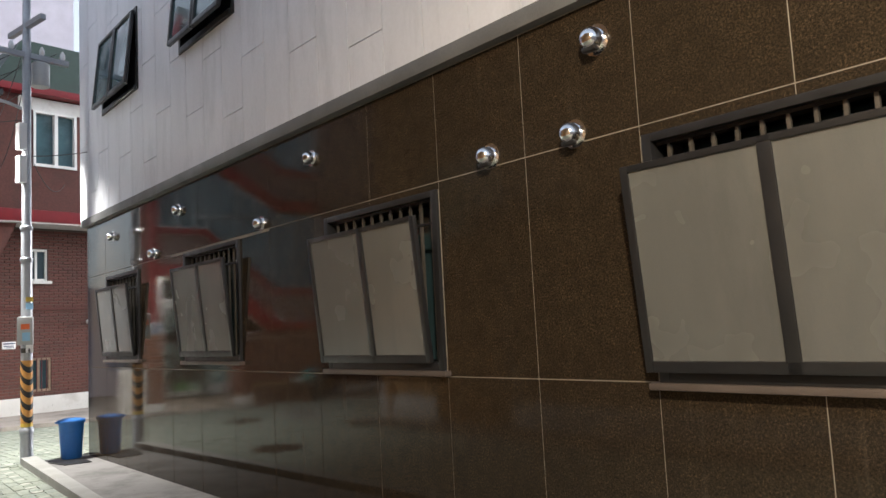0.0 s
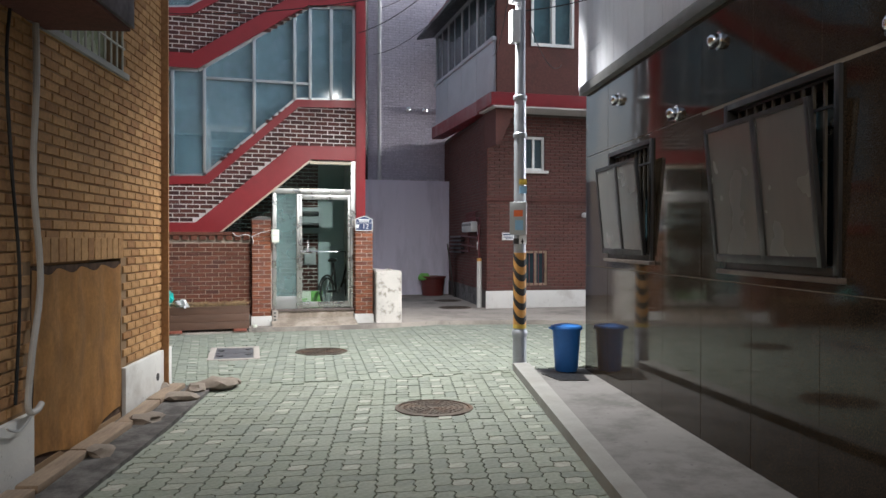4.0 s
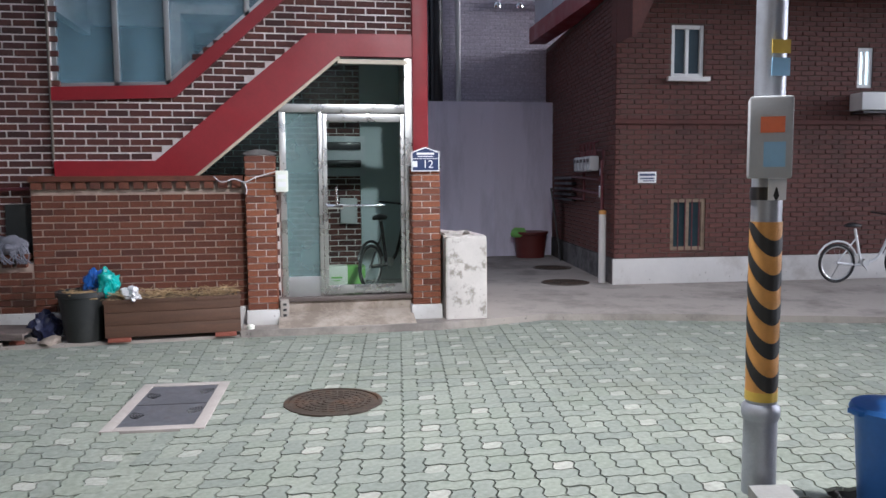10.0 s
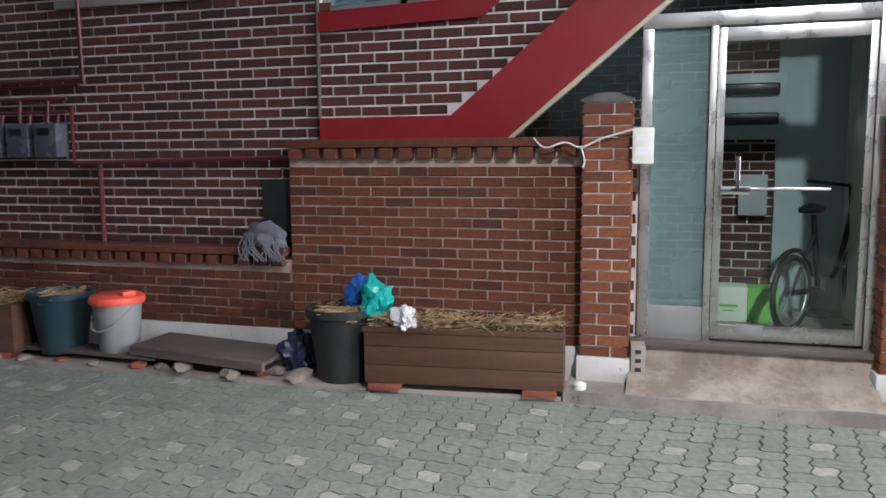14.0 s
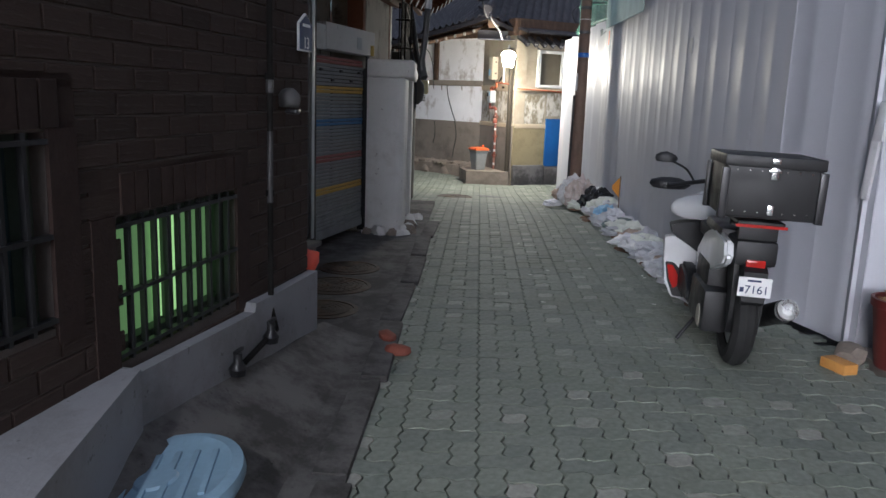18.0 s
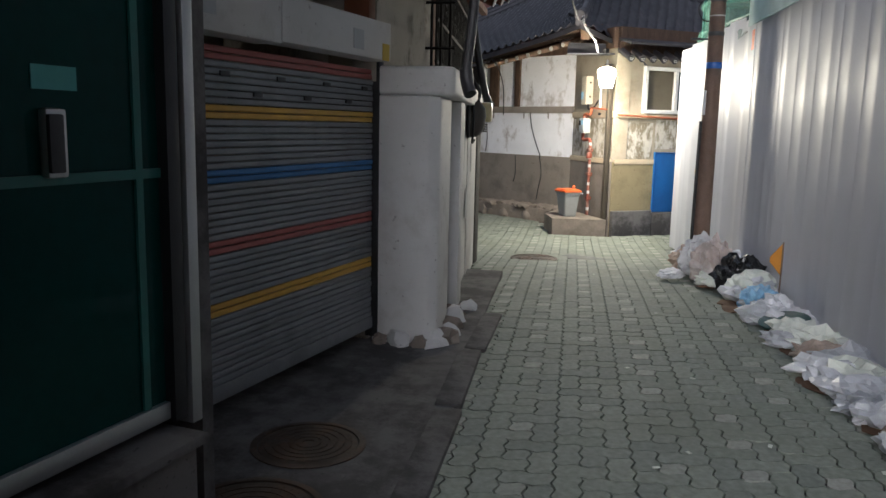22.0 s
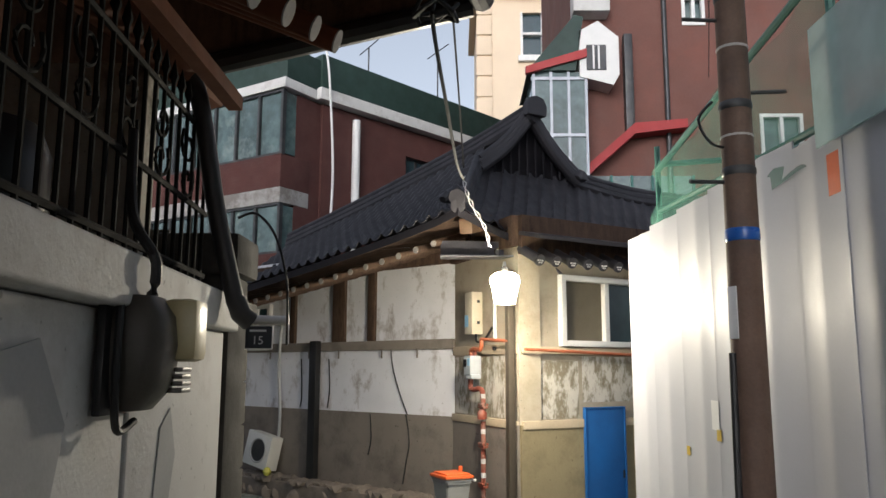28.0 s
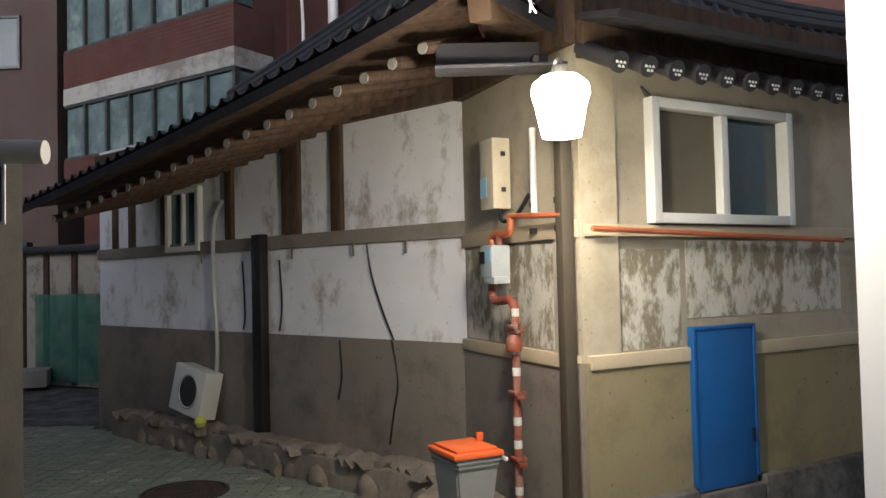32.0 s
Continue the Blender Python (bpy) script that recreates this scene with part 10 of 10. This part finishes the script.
part("slope", boxes((0.0, 0.0, 2.62, L3 + 0.05, 0.34, 2.66), m=Matrix.Translation((0, 0, 0)) @ Matrix.Rotation(radians(-14), 4, "X") @ Matrix.Translation((0, -0.6, 0.12))), M["roof_tile"], pent)
k = 0
x = 0.1
while x < L3:
    c = part("cover_tile", rods(((x, 0.0, 2.68), (x, 0.30, 2.53), 0.05)), M["roof_tile"], pent)
    e = part("end_tile", rods(((x, 0.30, 2.528), (x, 0.318, 2.52), 0.058), n=16), M["roof_tile"], pent, "round end tile")
    bm = bmesh.new()
    for i in range(6):
        lump(bm, (x + 0.026 * math.cos(i * 1.047), 0.322, 2.519 + 0.026 * math.sin(i * 1.047)), (0.011, 0.004, 0.011), 1, 0.0, 1)
    lump(bm, (x, 0.322, 2.519), (0.01, 0.004, 0.01), 1, 0.0, 1)
    part("flower", bm, M["white_frame"], e)
    x += 0.205
gtr = thing("corner_flashing", "grey metal flashing sheet over the house corner", "flashing")
bm = bmesh.new()
vs = [bm.verts.new(v) for v in ((-18.05, -2.84, 2.62), (-18.05, -2.84, 2.80), (-18.02, -2.05, 2.78), (-18.02, -2.05, 2.60))]
bm.faces.new(vs)
bmesh.ops.solidify(bm, geom=bm.faces[:], thickness=0.02)
part("sheet", bm, M["gutter_grey"], gtr)
part("lip", boxes((-18.06, -2.84, 2.60, -17.86, -2.05, 2.62), bevel=0.004), M["gutter_grey"], gtr)
part("bracket", tube([(-18.0, -2.06, 2.70), (-18.05, -1.72, 2.58), (-18.08, -1.55, 2.42)], 0.018, 6), M["gutter_grey"], gtr)

# ---- buildings behind ----
BM_ = wall_pose((-32.6, -1.1), (-27.4, -5.8))
bb = thing("brick_block", "red brick block with green roof edge and white cornice", "building", BM_, kind="structure")
LB = (Vector((-27.4, -5.8)) - Vector((-32.6, -1.1))).length
part("wall", holed(0, LB, -0.3, 7.6, -4.0, 0.0, [(3.4, 5.5, 4.3, 6.9), (1.5, 5.5, 2.2, 6.7)]), M["block_brick"], bb)
part("cornice", boxes((0, -4.2, 7.62, LB + 0.25, 0.25, 7.90), bevel=0.02), M["white_paint"], bb, "stained white cornice")
part("roof_edge", boxes((-0.1, -4.2, 7.95, LB + 0.15, 0.15, 8.75), bevel=0.02), M["green_roof"], bb, "dark green roof edge")
for a, b, c, d in ((3.4, 5.5, 4.3, 6.9), (1.5, 5.5, 2.2, 6.7)):
    w = part("window", boxes((a, -0.15, b, c, -0.12, d)), M["dark_glass"], bb)
    part("window_frame", boxes(((a + c) / 2 - 0.03, -0.12, b, (a + c) / 2 + 0.03, -0.08, d), (a, -0.12, b, c, -0.08, b + 0.05), (a, -0.12, d - 0.05, c, -0.08, d)), M["black_metal"], w)
part("downpipe", rods(((LB - 0.95, 0.1, 2.5), (LB - 0.95, 0.1, 7.4), 0.10)), M["white_frame"], bb, "white downpipe")
part("cable", tube(curve_pts([(LB + 0.1, 0.2, 8.9), (LB + 0.05, 0.3, 8.0), (LB - 0.1, 0.3, 6.0), (LB - 0.05, 0.3, 4.5)]), 0.03, 6), M["white_frame"], bb)
bay = thing("bay_front", "brick front with two rows of aluminium bay windows", "building", wall_pose((-26.62, -6.34), (-29.30, -10.69)), kind="structure")
part("wall", boxes((0.02, -3.0, -0.3, 5.08, -0.15, 7.6)), M["block_brick"], bay)
part("cornice", boxes((-0.1, -3.0, 7.62, 5.2, 0.35, 7.85), bevel=0.02), M["white_paint"], bay)
part("roof_edge", boxes((-0.1, -3.0, 7.852, 5.2, 0.30, 8.6), bevel=0.02), M["green_roof"], bay)
part("slab_edge", boxes((0.0, -0.6, 5.04, 5.06, 0.31, 5.38), bevel=0.01), M["slab_white"], bay, "stained white slab edge")
for z0, z1, low in ((6.12, 7.6, 5.382), (3.92, 5.03, 3.2)):
    part("spandrel", boxes((0.0, -0.6, low, 5.05, 0.30, z0), bevel=0.01), M["block_brick"], bay, "brick parapet band")
    row = (z0 - low) / 10
    for k in range(10):
        part("brick_course", boxes((0.0, 0.30, low + k * row + 0.012, 5.05, 0.306, low + (k + 1) * row)), M["block_brick"], bay)
    for k in range(7):
        x = 0.02 + 0.72 * k
        w = part("window", boxes((x + 0.04, 0.22, z0 + 0.04, x + 0.68, 0.24, z1 - 0.04)), M["bay_glass"], bay)
        part("window_frame", boxes((x - 0.03, 0.2, z0, x + 0.04, 0.30, z1), (x + 0.04, 0.2, z0, x + 0.69, 0.30, z0 + 0.05), (x + 0.04, 0.2, z1 - 0.05, x + 0.69, 0.30, z1)), M["dark_steel"], w)
    part("window", boxes((0.03, -0.55, z0 + 0.04, 0.05, 0.18, z1 - 0.04)), M["bay_glass"], bay)
apt = thing("apartment_block", "red brick apartment block with glazed bay and red awnings", "building", wall_pose((-27.6, 9.0), (-27.6, -0.75)), kind="structure")
AW = [(1.2, 10.6, 3.2, 12.4), (5.75, 9.6, 6.3, 10.35), (3.6, 6.0, 4.6, 7.4), (6.9, 10.5, 8.0, 12.0)]
part("wall", holed(0, 8.95, -0.3, 13.4, -6.0, 0.0, AW), M["apt_brick"], apt)
for a, b, c, d in AW:
    w = part("window", boxes((a, -0.2, b, c, -0.15, d)), M["bay_glass"], apt)
    part("window_frame", boxes((a, -0.1, b, a + 0.08, 0.03, d), (c - 0.08, -0.1, b, c, 0.03, d), (a + 0.08, -0.1, d - 0.08, c - 0.08, 0.03, d), (a + 0.08, -0.1, b, c - 0.08, 0.03, b + 0.08), ((a + c) / 2 - 0.04, -0.1, b + 0.08, (a + c) / 2 + 0.04, 0.03, d - 0.08)), M["white_frame"], w)
bayw = part("bay", boxes((8.7, -2.0, 4.0, 9.95, 0.5, 8.25)), M["bay_glass"], apt, "glazed corner bay")
for k in range(4):
    part("mullion", boxes((8.68 + 0.40 * k, 0.45, 4.0, 8.74 + 0.40 * k, 0.55, 8.25)), M["galv"], bayw)
for k in range(4):
    part("transom", boxes((8.68, 0.46, 4.0 + 1.35 * k, 9.97, 0.54, 4.07 + 1.35 * k)), M["galv"], bayw)
part("bay_roof", plate([(10.05, 8.25), (8.95, 8.25), (8.75, 9.55), (8.95, 9.6)], -1.8, 0.6), M["green_roof"], apt, "green slanted bay roof")
part("red_trim", plate([(10.10, 8.15), (8.7, 8.55), (8.7, 8.75), (10.10, 8.32)], 0.55, 0.68), M["red_awning"], apt, "red painted trim")
part("red_trim", plate([(9.0, 5.55), (7.6, 6.80), (6.4, 6.95), (6.4, 7.15), (7.6, 7.05), (9.0, 5.80)], 0.0, 0.45), M["red_awning"], apt, "red painted trim")
part("red_trim", boxes((3.0, 0.0, 10.9, 6.6, 0.25, 11.1)), M["red_awning"], apt, "red painted trim")
vb = part("vent_box", plate([(7.95, 8.15), (8.1, 7.9), (8.85, 8.1), (8.86, 9.2), (8.42, 9.45), (7.95, 9.05)], 0.0, 0.6), M["white_frame"], apt, "white box with a small window")
part("vent_grille", boxes((8.25, 0.6, 8.25, 8.7, 0.63, 8.85)), M["dark_steel"], vb)
part("vent_slat", boxes((8.40, 0.63, 8.27, 8.44, 0.65, 8.83), (8.52, 0.63, 8.27, 8.56, 0.65, 8.83)), M["white_frame"], vb)
part("white_balcony", boxes((8.1, 0.0, 9.75, 8.95, 0.5, 11.3), bevel=0.02), M["white_paint"], apt, "stained white balcony box")
part("duct", boxes((7.55, 0.0, 6.9, 7.75, 0.25, 9.3), bevel=0.03), M["dark_steel"], apt)
part("downpipe", rods(((6.75, 0.1, 3.0), (6.75, 0.1, 12.0), 0.06)), M["dark_steel"], apt)
lw = part("lower_window", boxes((6.2, -0.02, 4.4, 8.6, 0.05, 5.9)), M["bay_glass"], apt)
for k in range(6):
    part("mullion", boxes((6.2 + k * 0.47, 0.03, 4.4, 6.26 + k * 0.47, 0.12, 5.9)), M["teal_metal"], lw)
tower = thing("pale_tower", "pale cream apartment tower with the last light put into its colour", "building", wall_pose((-41, 6.0), (-41, -1.8)), kind="structure")
part("wall", holed(0, 7.8, 0, 17.0, -6, 0, [(4.16, 14.5, 6.0, 16.4)]), M["cream_sunlit"], tower)
part("window", boxes((4.16, -0.3, 14.5, 6.0, -0.2, 16.4)), M["dark_glass"], tower)
part("window_frame", boxes((4.16, -0.2, 14.5, 4.26, 0.05, 16.4), (5.9, -0.2, 14.5, 6.0, 0.05, 16.4), (4.26, -0.2, 15.4, 5.9, 0.05, 15.5), (5.05, -0.2, 14.5, 5.12, 0.05, 16.4), (4.05, -0.05, 14.2, 6.1, 0.2, 14.45)), M["white_frame"], tower)
for k in range(18):
    part("quoin", boxes((7.2, 0.0, 1.0 + k * 0.9, 7.85, 0.08, 1.8 + k * 0.9), bevel=0.02), M["cream_sunlit"], tower)
part("parapet", boxes((-0.2, -6, 17.0, 8.1, 0.25, 17.5)), M["cream_sunlit"], tower)
for x, y, z, h in ((-30.5, -3.2, 8.6, 1.6), (-29.5, -5.0, 8.7, 1.2)):
    an = thing("aerial", "thin television aerial on a roof", "aerial", pose(x, y, z))
    part("mast", rods(((0, 0, 0), (0, 0, h), 0.02)), M["dark_steel"], an)
    part("boom", rods(((-0.5, -0.3, h), (0.5, 0.3, h), 0.015)), M["dark_steel"], an)
bh = thing("brick_house_far", "far brick house in a dimmed pinkish colour with a dark window at the lane end", "building", kind="structure")
part("wall", boxes((-34, -17, -0.3, -29.05, -10.95, 9.6), bevel=0.03), M["dim_pink_brick"], bh)
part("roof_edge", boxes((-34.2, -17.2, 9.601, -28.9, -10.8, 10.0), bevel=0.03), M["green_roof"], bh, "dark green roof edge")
w = part("window", boxes((-29.05, -12.35, 5.9, -29.02, -11.75, 6.9)), M["dark_glass"], bh)
part("window_frame", boxes((-29.05, -12.40, 5.85, -28.99, -12.35, 6.95), (-29.05, -11.75, 5.85, -28.99, -11.70, 6.95), (-29.05, -12.35, 6.9, -28.99, -11.75, 6.95), (-29.05, -12.35, 5.85, -28.99, -11.75, 5.9)), M["black_metal"], w)
lw_m = wall_pose((-25.95, -8.25), (-26.95, -10.45))
low_wall = thing("wall_lane_low", "low stained plaster wall with dark posts and a tile coping", "wall", lw_m, kind="structure")
part("plaster", boxes((0, -0.25, -0.3, 2.45, 0.0, 1.95)), M["stain_plaster"], low_wall)
part("coping", boxes((-0.1, -0.40, 1.952, 2.55, 0.16, 2.08), bevel=0.04), M["roof_tile"], low_wall, "dark tile coping")
for x in (0.35, 1.05, 1.75, 2.35):
    part("post", boxes((x, 0.001, -0.28, x + 0.12, 0.04, 1.93), bevel=0.006), M["dark_wood"], low_wall)
net2 = thing("hanging_net", "green mesh sheet hung over the low wall", "net", lw_m)
part("sheet", slab([(0.1 + 0.1 * k, 0.07 + 0.025 * (k % 2)) for k in range(20)] + [(0.1 + 0.1 * k, 0.066 + 0.025 * (k % 2)) for k in range(19, -1, -1)], -0.22, 1.25), M["net_green"], net2)
blk = thing("concrete_block", "pale concrete block at the lane end", "block", pose(-26.3, -9.9, -0.26, 0, 0, 20))
part("block", boxes((-0.3, -0.22, 0, 0.3, 0.22, 0.28), bevel=0.02), M["concrete"], blk)
solid("wall_far_lane", boxes((-21, 1.2, -0.3, -19.4, 6, 3.0)), M["beige_plaster"], "plain wall closing the tiled house", "wall", kind="structure")

# ---- block paving ----
def paving(name, label, origin, angle, s_range, r_range, outline, holes, near, seed):
    """Wavy interlocking blocks laid in pinwheels, four long ones round a small pale square."""
    rng = random.Random(seed)
    base = thing(name, label, "pavement", kind="structure")
    w, J, amp = 0.1125, 0.0047, 0.0095
    ca, sa = math.cos(angle), math.sin(angle)

    def outline_of(nx, ny):
        """The wavy edge of a block of nx by ny units, seen from its corner."""
        pts = []
        for (x0, y0), (x1, y1) in (((0, 0), (nx, 0)), ((nx, 0), (nx, ny)), ((nx, ny), (0, ny)), ((0, ny), (0, 0))):
            n = 4 * max(abs(x1 - x0), abs(y1 - y0))
            for k in range(n):
                f = k / n
                x, y = x0 + (x1 - x0) * f, y0 + (y1 - y0) * f
                gx = J if x < 0.01 else (-J if x > nx - 0.01 else 0)
                gy = J if y < 0.01 else (-J if y > ny - 0.01 else 0)
                wave = amp * (1, 0, -1, 0)[(k + 3) % 4] if k % 4 else 0.0
                if (x1, y1) < (x0, y0):
                    wave = -wave
                pts.append((x * w + gx + (wave if x0 == x1 else 0), y * w + gy + (wave if y0 == y1 else 0)))
        return pts

    shapes = {(2, 1): outline_of(2, 1), (1, 2): outline_of(1, 2), (1, 1): outline_of(1, 1)}
    cell = [(0, 0, 2, 1), (2, 0, 1, 2), (1, 2, 2, 1), (0, 1, 1, 2), (1, 1, 1, 1)]
    data = {"block_green": ([], []), "block_light": ([], [])}
    shared, singles = {}, 0
    for i in range(math.floor(s_range[0] / (3 * w)), math.ceil(s_range[1] / (3 * w))):
        for j in range(math.floor(r_range[0] / (3 * w)), math.ceil(r_range[1] / (3 * w))):
            for bx, by, nx, ny in cell:
                s, r = (3 * i + bx) * w, (3 * j + by) * w
                mx, my = s + nx * w / 2, r + ny * w / 2
                cx, cy = origin[0] + ca * mx - sa * my, origin[1] + sa * mx + ca * my
                if not inside(outline, cx, cy) or any(math.hypot(cx - hx, cy - hy) < hr for hx, hy, hr in holes):
                    continue
                mat = "block_light" if nx == ny and rng.random() < 0.6 else "block_green"
                z = ground_z(cx) + rng.uniform(-0.003, 0.002)
                pts = shapes[(nx, ny)]
                m = len(pts)
                if near(cx, cy) and singles < 300:
                    key = (nx, ny, mat)
                    if key not in shared:
                        bm = bmesh.new()
                        top = [bm.verts.new((a, b, 0)) for a, b in pts]
                        low = [bm.verts.new((a, b, -0.02)) for a, b in pts]
                        bm.faces.new(top)
                        for k in range(m):
                            bm.faces.new((top[k], low[k], low[(k + 1) % m], top[(k + 1) % m]))
                        shared[key] = to_mesh("paving_block", bm, M[mat], 0)
                    ob = new("paving_block", shared[key])
                    ob.parent = base
                    ob.matrix_local = Matrix.Translation((origin[0] + ca * s - sa * r, origin[1] + sa * s + ca * r, z)) @ Matrix.Rotation(angle, 4, "Z")
                    singles += 1
                    continue
                vs, fs = data[mat]
                o = len(vs)
                for dz in (0.0, -0.02):
                    for a, b in pts:
                        vs.append((origin[0] + ca * (s + a) - sa * (r + b), origin[1] + sa * (s + a) + ca * (r + b), z + dz))
                fs.append(tuple(o + k for k in range(m)))
                for k in range(m):
                    n = (k + 1) % m
                    fs.append((o + k, o + m + k, o + m + n, o + n))
    for mat, (vs, fs) in data.items():
        me = bpy.data.meshes.new("paving")
        me.from_pydata(vs, [], fs)
        me.materials.append(M[mat])
        ob = new("paving", me)
        ob.parent = base
        tagged(ob, kind="stuff")
    return base


solid("paving_bed", slab([(-0.75, -5.1), (2.66, -4.95), (2.66, -4.62), (0.1, -4.65), (0.42, -0.25), (-0.3, -0.25)], -0.06, -0.012), M["block_green"], "green grit bed along the seams of the paving", "pavement", kind="structure")
COVERS = [(1.18, -6.33, 0.33), (0.73, -2.66, 0.33), (-0.35, -2.84, 0.27), (-0.35, -2.51, 0.27), (-0.35, -2.18, 0.27), (-14.40, -3.08, 0.28), (-19.68, -4.97, 0.34), (-14.66, -2.45, 0.2)]
paving("pavement_first_lane", "greyish green interlocking block paving of the lane", (1.0, -11.0), radians(76.5), (-8, 8), (-8, 8),
       [(2.78, -4.84), (1.54, -8.98), (0.36, -13.2), (-0.96, -18), (-3.55, -17), (-1.48, -8.0), (-1.10, -6.45), (-0.72, -4.9)],
       COVERS, lambda x, y: -8.6 < y < -6.6 and x < 1.4, 5)
paving("pavement_junction", "greyish green interlocking block paving where the lanes meet", (0.6, -4.8), radians(83), (-2, 6), (-12, 4),
       [(-0.60, -4.85), (0.07, -0.12), (1.2, -0.15), (2.05, -0.12), (3.05, 0.14), (4.4, -0.16), (6.4, -0.78), (9.5, -1.45), (9.5, -4.3), (3.3, -4.6), (2.76, -4.76)],
       COVERS, lambda x, y: -0.2 < x < 2.2 and -4.6 < y < -2.6, 7)
paving("pavement_second_lane", "greyish green interlocking block paving running along the fence", (0, -2.0), math.pi, (-0.6, 23), (-2.2, 11),
       [(-0.61, -4.9), (-2.2, -4.5), (-2.2, -3.30), (-5.6, -3.34), (-8.4, -3.34), (-9.9, -3.42), (-12.6, -3.45), (-13.4, -3.7), (-13.6, -7.5), (-15, -12.5), (-22.6, -12.8), (-22.6, -7.2), (-19.6, -3.3), (-18.3, -3.1), (-17.55, -2.95), (-17.6, -1.95), (-19, 0.6), (-16.4, 0.6), (-16.42, -1.3), (-13.9, -1.0), (-12.0, -0.9), (-9.5, -0.85), (-7.4, -0.68), (-6.6, -0.42), (-5.2, -0.30), (-3.5, -0.28), (-2.0, -0.26), (-0.9, -0.20), (0.06, -0.14)],
       COVERS, lambda x, y: -7.2 < x < -4.6 and -3.1 < y < -2.0, 6)
